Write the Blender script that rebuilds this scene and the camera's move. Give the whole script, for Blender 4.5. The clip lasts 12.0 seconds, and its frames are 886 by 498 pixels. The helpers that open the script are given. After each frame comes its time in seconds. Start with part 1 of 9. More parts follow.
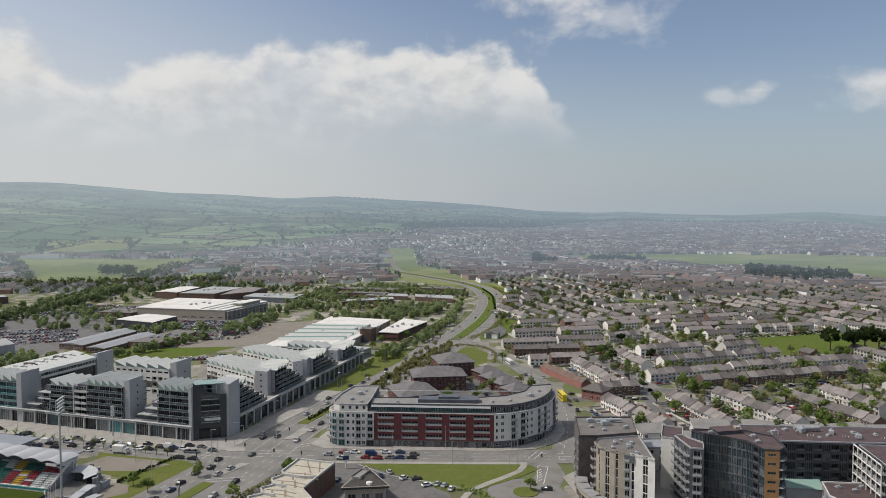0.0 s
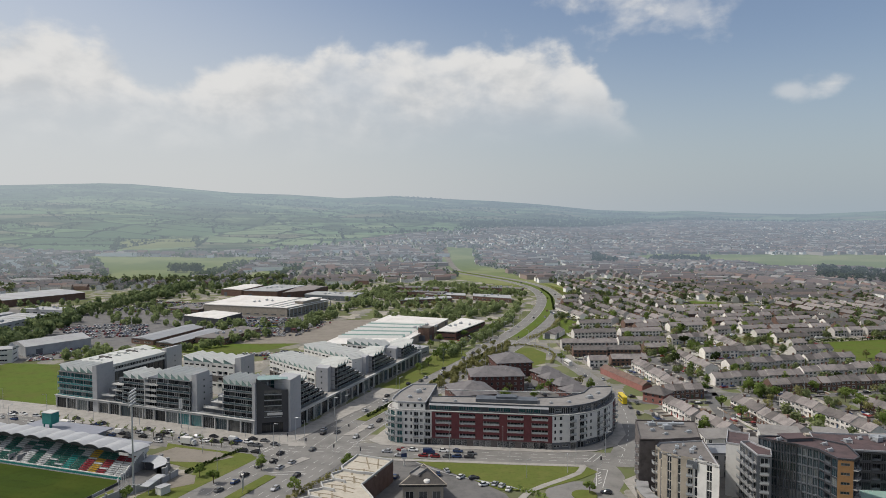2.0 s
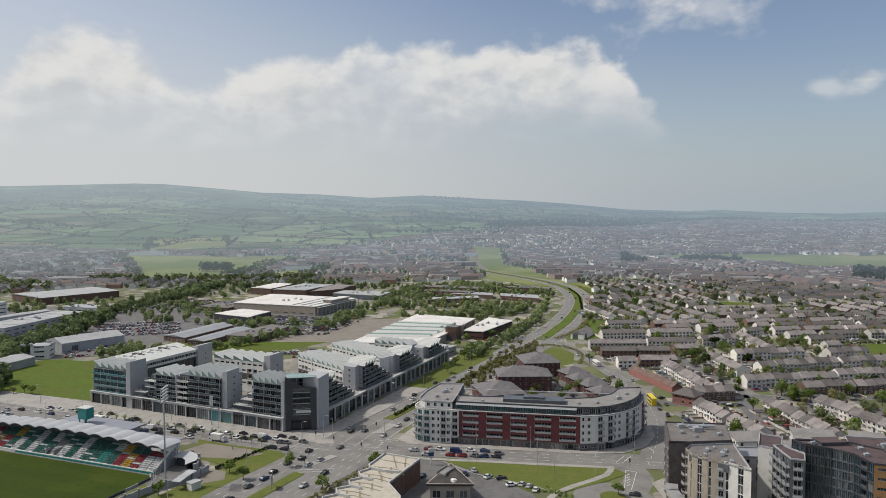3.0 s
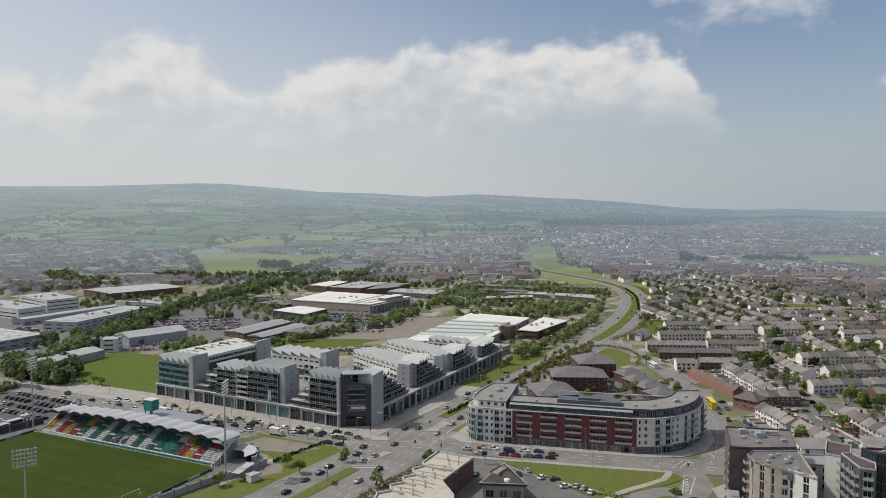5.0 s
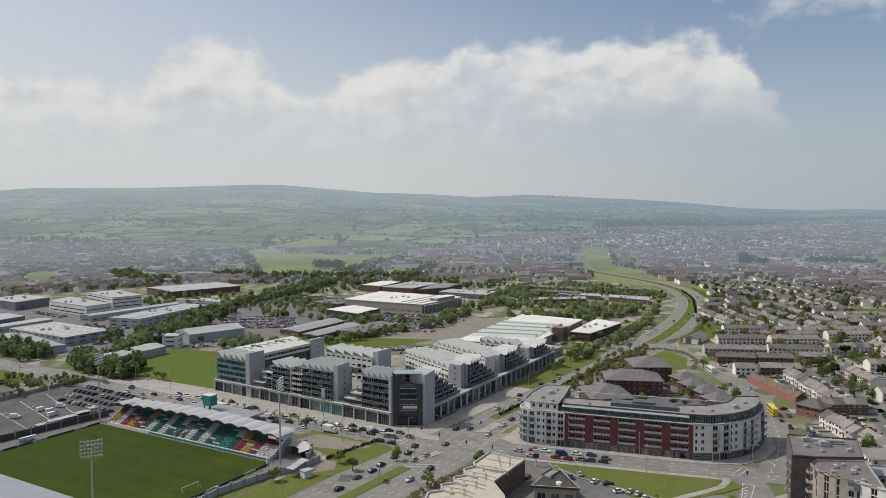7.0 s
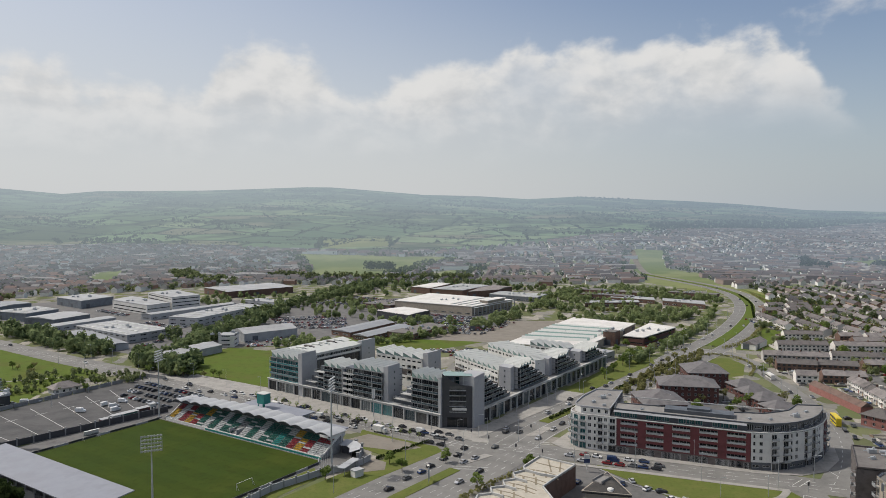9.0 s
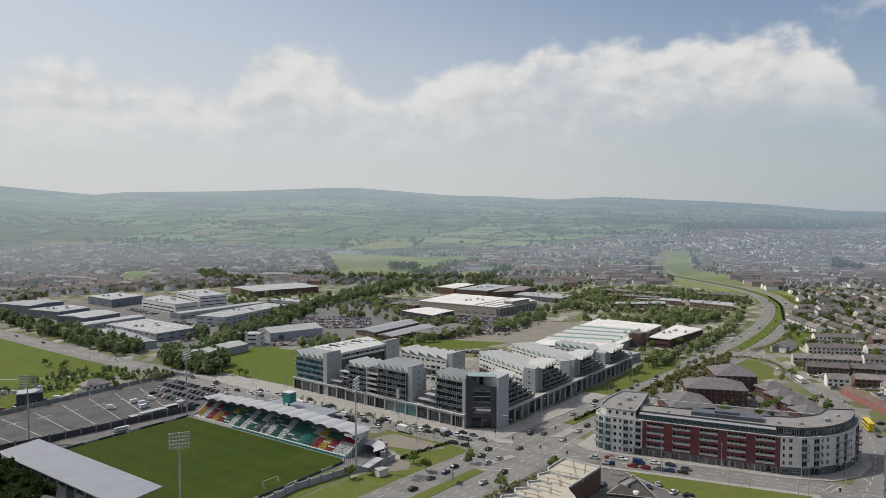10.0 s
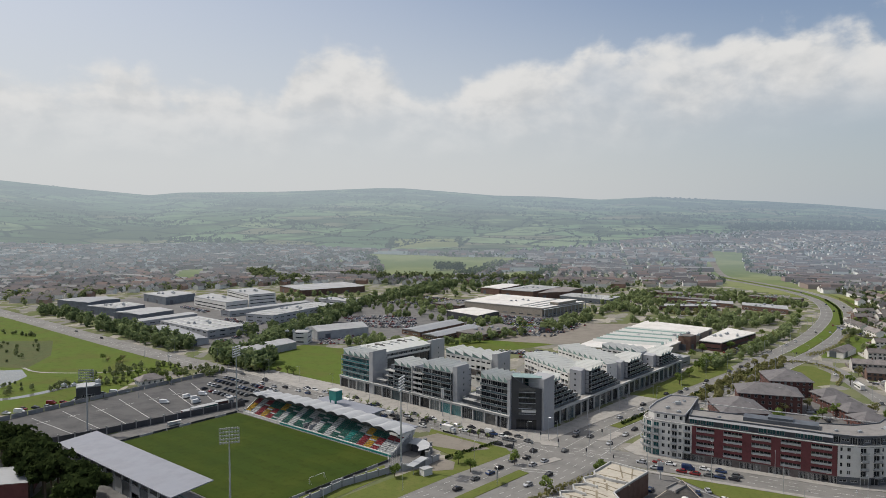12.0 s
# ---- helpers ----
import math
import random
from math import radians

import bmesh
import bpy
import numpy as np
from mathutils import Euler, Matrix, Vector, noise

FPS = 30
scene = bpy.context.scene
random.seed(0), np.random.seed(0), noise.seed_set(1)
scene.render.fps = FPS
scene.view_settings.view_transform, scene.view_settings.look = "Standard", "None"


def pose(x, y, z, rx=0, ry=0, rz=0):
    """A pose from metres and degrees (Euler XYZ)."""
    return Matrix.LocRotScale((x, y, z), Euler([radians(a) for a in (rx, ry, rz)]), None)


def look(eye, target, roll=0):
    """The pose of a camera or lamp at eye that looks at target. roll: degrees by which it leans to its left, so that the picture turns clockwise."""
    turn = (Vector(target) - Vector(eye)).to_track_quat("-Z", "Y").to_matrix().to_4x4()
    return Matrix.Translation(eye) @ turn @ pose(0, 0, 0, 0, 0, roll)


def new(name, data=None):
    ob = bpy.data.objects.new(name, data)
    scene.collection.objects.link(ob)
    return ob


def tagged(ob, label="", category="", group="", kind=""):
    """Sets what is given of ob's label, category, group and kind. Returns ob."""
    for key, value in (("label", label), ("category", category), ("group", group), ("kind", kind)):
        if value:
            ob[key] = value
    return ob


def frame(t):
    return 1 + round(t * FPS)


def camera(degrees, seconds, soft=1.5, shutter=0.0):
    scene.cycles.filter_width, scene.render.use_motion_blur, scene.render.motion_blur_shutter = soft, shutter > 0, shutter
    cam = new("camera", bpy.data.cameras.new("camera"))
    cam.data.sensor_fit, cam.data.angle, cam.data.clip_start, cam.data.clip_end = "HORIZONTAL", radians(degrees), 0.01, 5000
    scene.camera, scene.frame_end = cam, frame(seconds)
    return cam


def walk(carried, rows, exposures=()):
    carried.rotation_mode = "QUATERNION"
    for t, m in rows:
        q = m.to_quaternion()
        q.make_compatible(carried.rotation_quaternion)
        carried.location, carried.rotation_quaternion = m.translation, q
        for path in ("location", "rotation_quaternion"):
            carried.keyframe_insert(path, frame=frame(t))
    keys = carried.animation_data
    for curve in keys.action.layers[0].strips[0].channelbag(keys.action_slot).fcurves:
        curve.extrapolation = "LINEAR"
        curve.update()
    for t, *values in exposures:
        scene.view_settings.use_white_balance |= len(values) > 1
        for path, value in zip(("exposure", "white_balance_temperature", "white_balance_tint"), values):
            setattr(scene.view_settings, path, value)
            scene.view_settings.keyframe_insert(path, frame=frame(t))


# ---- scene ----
cam = camera(65.13, 12.0, soft=0.8)
EYE = (0, 0, 100)
TURNS = [
    (0.0, -0.00, -2.69, -0.00),
    (0.5, 1.16, -2.70, 0.01),
    (1.0, 2.41, -2.71, 0.05),
    (1.5, 3.56, -2.73, 0.06),
    (2.0, 4.79, -2.74, 0.07),
    (2.5, 5.91, -2.76, 0.06),
    (3.0, 7.05, -2.78, 0.09),
    (5.0, 11.52, -2.87, 0.10),
    (5.5, 12.58, -2.86, 0.09),
    (6.0, 13.67, -2.87, 0.10),
    (6.5, 14.68, -2.86, 0.12),
    (7.0, 15.80, -2.82, 0.12),
    (9.0, 19.94, -2.64, 0.12),
    (9.5, 20.90, -2.61, 0.13),
    (10.0, 21.96, -2.60, 0.10),
    (10.5, 22.90, -2.59, 0.08),
    (11.0, 23.88, -2.59, 0.04),
    (11.5, 24.79, -2.59, 0.04),
    (12.0, 25.72, -2.58, 0.03),
]
walk(cam, [(t, pose(*EYE, 90 + pitch, roll, yaw)) for t, yaw, pitch, roll in TURNS])

# ---- light ----
SUN_AZ, SUN_EL = radians(-91), radians(52)
scene.view_settings.exposure = 0.0
sun = new("sun", bpy.data.lights.new("sun", "SUN"))
sun.data.energy, sun.data.angle, sun.data.color = 3.3, radians(0.6), (1, 0.95, 0.86)
sun.matrix_world = look((0, 0, 500), Vector((0, 0, 500)) - Vector((math.sin(SUN_AZ) * math.cos(SUN_EL), math.cos(SUN_AZ) * math.cos(SUN_EL), math.sin(SUN_EL))))

world = bpy.data.worlds.new("sky")
scene.world = world
world.use_nodes = True


class Nodes:
    """Short forms for building a node tree."""

    def __init__(self, tree):
        self.tree = tree

    def add(self, kind):
        return self.tree.nodes.new(kind)

    def put(self, socket, value):
        if isinstance(value, bpy.types.NodeSocket):
            self.tree.links.new(value, socket)
        else:
            socket.default_value = value

    def math(self, op, a, b=0.0, c=0.0):
        n = self.add("ShaderNodeMath")
        n.operation = op
        for s, v in zip(n.inputs, (a, b, c)):
            self.put(s, v)
        return n.outputs[0]

    def noise(self, vector, scale, detail=4.0, rough=0.5, distort=0.0):
        n = self.add("ShaderNodeTexNoise")
        self.put(n.inputs["Vector"], vector)
        n.inputs["Scale"].default_value, n.inputs["Detail"].default_value = scale, detail
        n.inputs["Roughness"].default_value, n.inputs["Distortion"].default_value = rough, distort
        return n.outputs["Fac"]

    def step(self, value, lo, hi, a=0.0, b=1.0):
        n = self.add("ShaderNodeMapRange")
        n.interpolation_type = "SMOOTHSTEP"
        for s, v in zip(n.inputs, (value, lo, hi, a, b)):
            self.put(s, v)
        return n.outputs[0]

    def mix(self, fac, a, b, blend="MIX"):
        n = self.add("ShaderNodeMix")
        n.data_type, n.blend_type = "RGBA", blend
        self.put(n.inputs[0], fac)
        for s, v in zip(n.inputs[6:8], (a, b)):
            self.put(s, (*v, 1) if isinstance(v, tuple) and len(v) == 3 else v)
        return n.outputs[2]

    def ramp(self, fac, stops, interp="LINEAR"):
        n = self.add("ShaderNodeValToRGB")
        self.put(n.inputs[0], fac)
        r = n.color_ramp
        r.interpolation = interp
        while len(r.elements) < len(stops):
            r.elements.new(0.5)
        for e, (p, c) in zip(r.elements, stops):
            e.position = p
            e.color = (*c, 1) if isinstance(c, tuple) else (c, c, c, 1)
        return n.outputs[0]

    def xyz(self, x, y, z):
        n = self.add("ShaderNodeCombineXYZ")
        for s, v in zip(n.inputs, (x, y, z)):
            self.put(s, v)
        return n.outputs[0]


def build_sky():
    """Clear sky with a bank of cumulus over the hills, loose clouds beside it and pale haze low down."""
    w = Nodes(world.node_tree)
    world.node_tree.nodes.clear()
    sky = w.add("ShaderNodeTexSky")
    sky.sky_type, sky.sun_disc = "NISHITA", False
    sky.sun_elevation, sky.sun_rotation = SUN_EL, SUN_AZ % (2 * math.pi)
    sky.air_density, sky.dust_density, sky.ozone_density, sky.altitude = 1.0, 2.5, 1.5, 100
    way = w.add("ShaderNodeTexCoord").outputs["Generated"]
    sep = w.add("ShaderNodeSeparateXYZ")
    w.put(sep.inputs[0], way)
    x, y, z = sep.outputs
    az = w.math("MULTIPLY", w.math("ARCTAN2", x, y), 57.2958)
    el = w.math("MULTIPLY", w.math("ARCSINE", z), 57.2958)
    p = w.xyz(w.math("MULTIPLY", az, 0.1), w.math("MULTIPLY", el, 0.15), 0.0)
    shifted = w.xyz(w.math("MULTIPLY_ADD", az, 0.1, -0.09), w.math("MULTIPLY_ADD", el, 0.15, 0.13), 0.0)
    puff = w.noise(p, 2.1, 8, 0.54, 0.15)
    puff_lit = w.noise(shifted, 2.1, 8, 0.54, 0.15)
    soft = w.noise(p, 0.9, 4, 0.5)
    # height of the bank's crest, degrees, along the compass
    crest = w.ramp(w.math("MULTIPLY_ADD", az, 1 / 90, 60 / 90), [(a, b / 20) for a, b in BANK], "EASE")
    over = w.math("SUBTRACT", w.math("MULTIPLY", crest, 20), el)
    billow = w.math("MULTIPLY", w.math("SUBTRACT", puff, 0.5), 7.0)
    bank = w.step(w.math("ADD", over, billow), -0.45, 1.5)
    # thinner cover in the body of the bank, breaking up downwards
    thin = w.math("ADD", w.math("MULTIPLY", w.math("SUBTRACT", soft, 0.5), 2.2), w.math("MULTIPLY", w.math("SUBTRACT", puff, 0.5), 1.6))
    body = w.step(w.math("SUBTRACT", thin, w.math("MULTIPLY", w.math("SUBTRACT", over, 4.0), 0.1)), -0.55, 0.35, 0.45, 1.0)
    bank = w.math("MULTIPLY", bank, body)
    # the bank's underside lies higher towards its right end
    under = w.math("SUBTRACT", el, w.math("ADD", w.step(az, -24, 9, 0.5, 6.0), w.math("MULTIPLY", w.math("SUBTRACT", puff, 0.5), 6.0)))
    bank = w.math("MULTIPLY", bank, w.step(under, -2.0, 4.5))
    for a0, e0, wa, we, k in LOOSE:
        dx = w.math("DIVIDE", w.math("SUBTRACT", az, a0), wa)
        dy = w.math("DIVIDE", w.math("SUBTRACT", el, e0), we)
        r = w.math("SQRT", w.math("ADD", w.math("MULTIPLY", dx, dx), w.math("MULTIPLY", dy, dy)))
        d = w.math("ADD", w.math("SUBTRACT", 0.85, r), w.math("MULTIPLY", w.math("SUBTRACT", puff, 0.5), 4.0))
        bank = w.math("MAXIMUM", bank, w.math("MULTIPLY", w.step(d, -0.3, 1.1), k))
    # loose high cover away from the view
    high = w.math("MULTIPLY", w.step(w.noise(way, 2.2, 6, 0.55), 0.4, 0.6), w.step(el, 25, 38))
    bank = w.math("MAXIMUM", bank, w.math("MULTIPLY", high, 0.9))
    light = w.math("SUBTRACT", puff, puff_lit)
    shade = w.math("ADD", w.step(over, 0.5, 8.0, 0.0, 0.55), w.math("MULTIPLY", light, -2.6))
    shade = w.step(shade, -0.25, 0.85)
    cloud = w.mix(shade, CLOUD_LIT, CLOUD_SHADE)
    haze = w.math("MULTIPLY", w.step(el, w.step(az, -60, 20, 34, 15), -2.0), w.step(az, -60, 20, 1.05, 0.95))
    clear = w.mix(1.0, sky.outputs[0], SKY_GAIN, "MULTIPLY")
    clear = w.mix(w.math("MULTIPLY", haze, 0.9), clear, w.mix(w.step(az, -26, 30), HAZE_L, HAZE_R))
    low = w.step(el, 3.0, 10.0, 0.0, 1.0)
    colour = w.mix(w.math("MULTIPLY", bank, low), clear, cloud)
    bg = w.add("ShaderNodeBackground")
    w.put(bg.inputs[0], colour)
    bg.inputs[1].default_value = 0.1
    w.put(w.add("ShaderNodeOutputWorld").inputs[0], bg.outputs[0])


# (compass turn as a share of 90 degrees from -60, crest in degrees)
BANK = [(0.0, 11.0), (0.033, 9.7), (0.072, 10.2), (0.122, 10.6), (0.144, 9.8), (0.19, 10.4), (0.213, 10.0), (0.23, 9.7), (0.257, 13.3), (0.277,
        14.4), (0.297, 13.7), (0.313, 12.6), (0.333, 12.2), (0.353, 10.7), (0.369, 9.9), (0.389, 10.7), (0.407, 11.5), (0.44, 11.9), (0.466, 12.8), (0.491,
        13.0), (0.52, 14.4), (0.544, 13.1), (0.568, 13.8), (0.591, 14.1), (0.614, 13.4), (0.655, 13.75), (0.695, 14.0), (0.722, 13.4), (0.745,
        11.8), (0.768, 9.0), (0.8, 5.0), (1.0, 0.5)]
# loose clouds: compass, height, half width, half height, density
LOOSE = [(9.5, 18.6, 7.0, 4.4, 0.95), (15.8, 19.3, 5.0, 4.2, 0.8), (14.0, 15.8, 2.2, 1.6, 0.5), (21.6, 9.0, 1.7, 0.8, 0.5), (24.5, 9.4, 2.0, 1.0, 0.8), (33.5, 9.2, 4.5, 1.6, 0.85), (-40.0, 19.8, 3.0, 1.3, 0.4), (4.0, 8.6, 2.6, 1.7, 0.8), (-31.0, 20.8, 3.5, 0.9, 0.45), (-20.0, 20.8, 3.0, 0.7, 0.3)]
CLOUD_LIT, CLOUD_SHADE = (7.3, 7.25, 7.15), (5.5, 5.65, 5.8)
HAZE_L, HAZE_R = (6.15, 6.35, 6.5), (4.0, 4.75, 5.4)
SKY_GAIN = (1.2, 1.14, 1.12)
build_sky()

# ---- materials ----
def material(name, colour, rough=0.8, vary=0.25, size=2.0, fine=0.25, tint=None, metal=0.0, bump=0.0, each=0.0, island=0.0, spec=0.5):
    """A surface with stains of about `size` metres, grain of `fine` metres, and, with each or island, a shift from thing to thing."""
    m = bpy.data.materials.new(name)
    m.use_nodes = True
    w = Nodes(m.node_tree)
    m.node_tree.nodes.clear()
    place = w.add("ShaderNodeNewGeometry").outputs["Position"]
    big = w.noise(place, 1 / size, 5, 0.6)
    small = w.noise(place, 1 / fine, 3, 0.6)
    other = tint or tuple(c * 0.55 for c in colour)
    mid = w.noise(place, 1 / math.sqrt(size * fine), 4, 0.65)
    light = tuple(min(1.0, c * 1.25) for c in colour)
    c = w.mix(w.math("MULTIPLY", w.step(big, 0.42, 0.72), vary * 2), colour, other)
    c = w.mix(w.math("MULTIPLY", w.step(small, 0.5, 0.75), vary), c, light)
    c = w.mix(w.math("MULTIPLY", w.step(mid, 0.48, 0.7), vary), c, w.mix(1.0, c, (0.6, 0.6, 0.6), "MULTIPLY"))
    if each or island:
        n = w.add("ShaderNodeObjectInfo" if each else "ShaderNodeNewGeometry")
        k = w.step(n.outputs["Random" if each else "Random Per Island"], 0, 1, 1 - (each or island), 1 + (each or island))
        c = w.mix(1.0, c, w.xyz(k, k, k), "MULTIPLY")
    b = w.add("ShaderNodeBsdfPrincipled")
    w.put(b.inputs["Base Color"], c)
    w.put(b.inputs["Roughness"], w.step(big, 0.3, 0.7, max(0.02, rough - 0.08), min(1, rough + 0.08)))
    b.inputs["Metallic"].default_value = metal
    b.inputs["Specular IOR Level"].default_value = spec
    if bump:
        n = w.add("ShaderNodeBump")
        n.inputs["Strength"].default_value, n.inputs["Distance"].default_value = 0.6, bump
        w.put(n.inputs["Height"], small)
        w.put(b.inputs["Normal"], n.outputs[0])
    w.put(w.add("ShaderNodeOutputMaterial").inputs[0], b.outputs[0])
    return m


def mixed(name, colours, rough=0.85, spec=0.3, island=True):
    """Several colours, one for each loose piece of the mesh or each object."""
    m = bpy.data.materials.new(name)
    m.use_nodes = True
    w = Nodes(m.node_tree)
    m.node_tree.nodes.clear()
    g = w.add("ShaderNodeNewGeometry")
    r = g.outputs["Random Per Island"] if island else w.add("ShaderNodeObjectInfo").outputs["Random"]
    c = w.ramp(r, [(i / len(colours), k) for i, k in enumerate(colours)], "CONSTANT")
    grain = w.noise(g.outputs["Position"], 0.7, 4, 0.6)
    c = w.mix(w.step(grain, 0.4, 0.7, 0.0, 0.45), c, w.mix(1.0, c, (0.6, 0.6, 0.6), "MULTIPLY"))
    b = w.add("ShaderNodeBsdfPrincipled")
    w.put(b.inputs["Base Color"], c)
    b.inputs["Roughness"].default_value, b.inputs["Specular IOR Level"].default_value = rough, spec
    w.put(w.add("ShaderNodeOutputMaterial").inputs[0], b.outputs[0])
    return m


def glazing(name, colour, rough=0.06):
    """Window glass over a dark room: a dark, glossy sheet."""
    m = bpy.data.materials.new(name)
    m.use_nodes = True
    w = Nodes(m.node_tree)
    m.node_tree.nodes.clear()
    k = w.add("ShaderNodeObjectInfo").outputs["Random"]
    place = w.add("ShaderNodeNewGeometry").outputs["Position"]
    blind = w.math("ADD", k, w.math("MULTIPLY", w.noise(place, 0.6, 2), 0.6))
    c = w.mix(w.step(blind, 0.95, 1.3, 0.0, 0.35), colour, (0.3, 0.3, 0.28))
    b = w.add("ShaderNodeBsdfPrincipled")
    w.put(b.inputs["Base Color"], c)
    b.inputs["Roughness"].default_value = rough
    b.inputs["IOR"].default_value = 1.42
    w.put(w.add("ShaderNodeOutputMaterial").inputs[0], b.outputs[0])
    return m


ASPHALT = material("asphalt", (0.182, 0.176, 0.166), 0.9, 0.4, 14, 0.8, (0.125, 0.122, 0.117), bump=0.01)
ASPHALT_DARK = material("dark_asphalt", (0.075, 0.073, 0.073), 0.9, 0.45, 11, 0.6, (0.05, 0.05, 0.052), bump=0.01)
ASPHALT_OLD = material("old_asphalt", (0.13, 0.126, 0.122), 0.9, 0.4, 7, 0.6, (0.085, 0.084, 0.085))
PALE_STONE = material("pale_cladding", (0.42, 0.42, 0.41), 0.8, 0.25, 4, 0.4, (0.31, 0.31, 0.3))
CONCRETE = material("concrete", (0.25, 0.25, 0.25), 0.85, 0.25, 3, 0.4)
SLAB_EDGE = material("slab_edge", (0.17, 0.175, 0.185), 0.7, 0.25, 3, 0.4)
PAVING = material("paving", (0.3, 0.285, 0.262), 0.85, 0.35, 5, 0.6, (0.2, 0.192, 0.182))
GRASS = material("grass", (0.1, 0.122, 0.03), 0.95, 0.45, 7, 0.35, (0.135, 0.14, 0.045), bump=0.05, spec=0.1)
ROUGH_GRASS = material("rough_grass", (0.11, 0.125, 0.035), 0.95, 0.45, 5, 0.5, (0.065, 0.085, 0.025), bump=0.1, spec=0.1)
MEADOW = material("meadow", (0.085, 0.122, 0.02), 0.95, 0.5, 22, 1.3, (0.1, 0.108, 0.032), bump=0.1, spec=0.1)
MARSH = material("marsh_grass", (0.08, 0.095, 0.04), 0.95, 0.5, 9, 0.8, (0.1, 0.1, 0.05), bump=0.15, spec=0.1)
BARE = material("gravel", (0.2, 0.178, 0.15), 0.95, 0.3, 9, 0.7, (0.145, 0.13, 0.105))
WHITE_LINE = material("line_paint", (0.56, 0.56, 0.54), 0.7, 0.5, 3, 0.4, (0.3, 0.3, 0.29))
WATER = material("pond_water", (0.16, 0.165, 0.155), 0.1, 0.2, 12, 2.0)
WHITE_WALL = material("white_render", (0.62, 0.61, 0.585), 0.8, 0.2, 4, 0.5, (0.42, 0.41, 0.395))
GREY_WALL = material("grey_render", (0.33, 0.335, 0.35), 0.75, 0.2, 5, 0.6, (0.34, 0.34, 0.35))
DARK_CLAD = material("dark_cladding", (0.045, 0.047, 0.055), 0.45, 0.25, 4, 0.4)
BLUE_CLAD = material("blue_grey_cladding", (0.13, 0.15, 0.175), 0.5, 0.25, 4, 0.4, each=0.2)
SLATE_CLAD = material("slate_cladding", (0.085, 0.095, 0.11), 0.5, 0.25, 4, 0.4)
RED_CLAD = material("red_cladding", (0.115, 0.026, 0.032), 0.6, 0.3, 3, 0.4, (0.065, 0.017, 0.02))
BRICK = material("brown_brick", (0.15, 0.09, 0.068), 0.9, 0.35, 2.5, 0.25, (0.1, 0.064, 0.052), each=0.15)
RED_BRICK = material("pink_red_brick", (0.25, 0.11, 0.095), 0.9, 0.3, 2.5, 0.25, (0.18, 0.085, 0.075), each=0.15)
OFFICE_BRICK = material("dark_red_brick", (0.11, 0.05, 0.042), 0.9, 0.3, 2.5, 0.25, (0.075, 0.038, 0.034))
GREY_BRICK = material("grey_brick", (0.115, 0.1, 0.096), 0.9, 0.3, 2.5, 0.25)
ORANGE = material("ochre_panel", (0.3, 0.165, 0.07), 0.7, 0.2, 2.5, 0.3)
BUFF = material("buff_stone", (0.34, 0.3, 0.245), 0.8, 0.2, 2.5, 0.4)
FELT = material("roof_felt", (0.15, 0.138, 0.13), 0.9, 0.35, 6, 0.5, (0.1, 0.093, 0.09))
GREY_FELT = material("grey_roof_felt", (0.22, 0.21, 0.2), 0.9, 0.35, 6, 0.5, (0.15, 0.142, 0.138))
RED_FELT = material("red_roof_felt", (0.085, 0.056, 0.058), 0.9, 0.5, 4, 0.5, (0.055, 0.042, 0.045))
ZINC = material("standing_seam_zinc", (0.5, 0.51, 0.49), 0.7, 0.2, 5, 0.5, (0.43, 0.425, 0.41), spec=0.2)
SHED_ROOF = material("sheet_roof", (0.34, 0.345, 0.35), 0.65, 0.3, 12, 1.0, (0.25, 0.25, 0.25))
GREY_SHEET = material("grey_sheet_roof", (0.25, 0.26, 0.275), 0.6, 0.25, 12, 1.0, (0.22, 0.22, 0.23))
BRIGHT_ROOF = material("white_membrane_roof", (0.62, 0.6, 0.57), 0.7, 0.3, 14, 1.2, (0.46, 0.43, 0.4))
SHED_WALL = material("sheet_wall", (0.36, 0.37, 0.38), 0.6, 0.2, 6, 0.6, each=0.2)
TAN_ROOF = material("tan_roof", (0.42, 0.385, 0.32), 0.85, 0.35, 4, 0.5, (0.33, 0.3, 0.25))
TILE = material("roof_tile", (0.175, 0.157, 0.15), 0.9, 0.5, 4, 0.4, (0.115, 0.106, 0.104), each=0.4)
RED_TILE = material("red_roof_tile", (0.15, 0.098, 0.08), 0.9, 0.4, 4, 0.4, (0.1, 0.072, 0.062), each=0.2)
TILE_DARK = material("brown_hip_tile", (0.14, 0.132, 0.135), 0.85, 0.3, 3, 0.35)
PEBBLE = material("pebbledash", (0.6, 0.575, 0.54), 0.95, 0.2, 2, 0.2, (0.42, 0.4, 0.37), each=0.3)
GLASS = glazing("window_glass", (0.018, 0.021, 0.025))
TEAL_GLASS = glazing("teal_glass", (0.03, 0.1, 0.105))
RAIL_GLASS = glazing("balcony_glass", (0.055, 0.08, 0.09), 0.12)
RAIL_TEAL = glazing("teal_balcony_glass", (0.06, 0.2, 0.21), 0.12)
CURTAIN_GLASS = glazing("blue_curtain_glass", (0.02, 0.034, 0.042), 0.05)
PALE_GLASS = glazing("grey_green_roof_glass", (0.2, 0.29, 0.27), 0.25)
GREEN_GLASS = glazing("green_roof_glass", (0.25, 0.42, 0.38), 0.2)
FRAME = material("window_frame", (0.5, 0.5, 0.5), 0.5, 0.1)
STEEL = material("galvanised_steel", (0.42, 0.44, 0.46), 0.45, 0.2, metal=0.4)
DARK_STEEL = material("dark_steel", (0.05, 0.05, 0.055), 0.5, 0.2)
BARK = material("bark", (0.11, 0.085, 0.06), 0.95, 0.3, 0.6, 0.1)


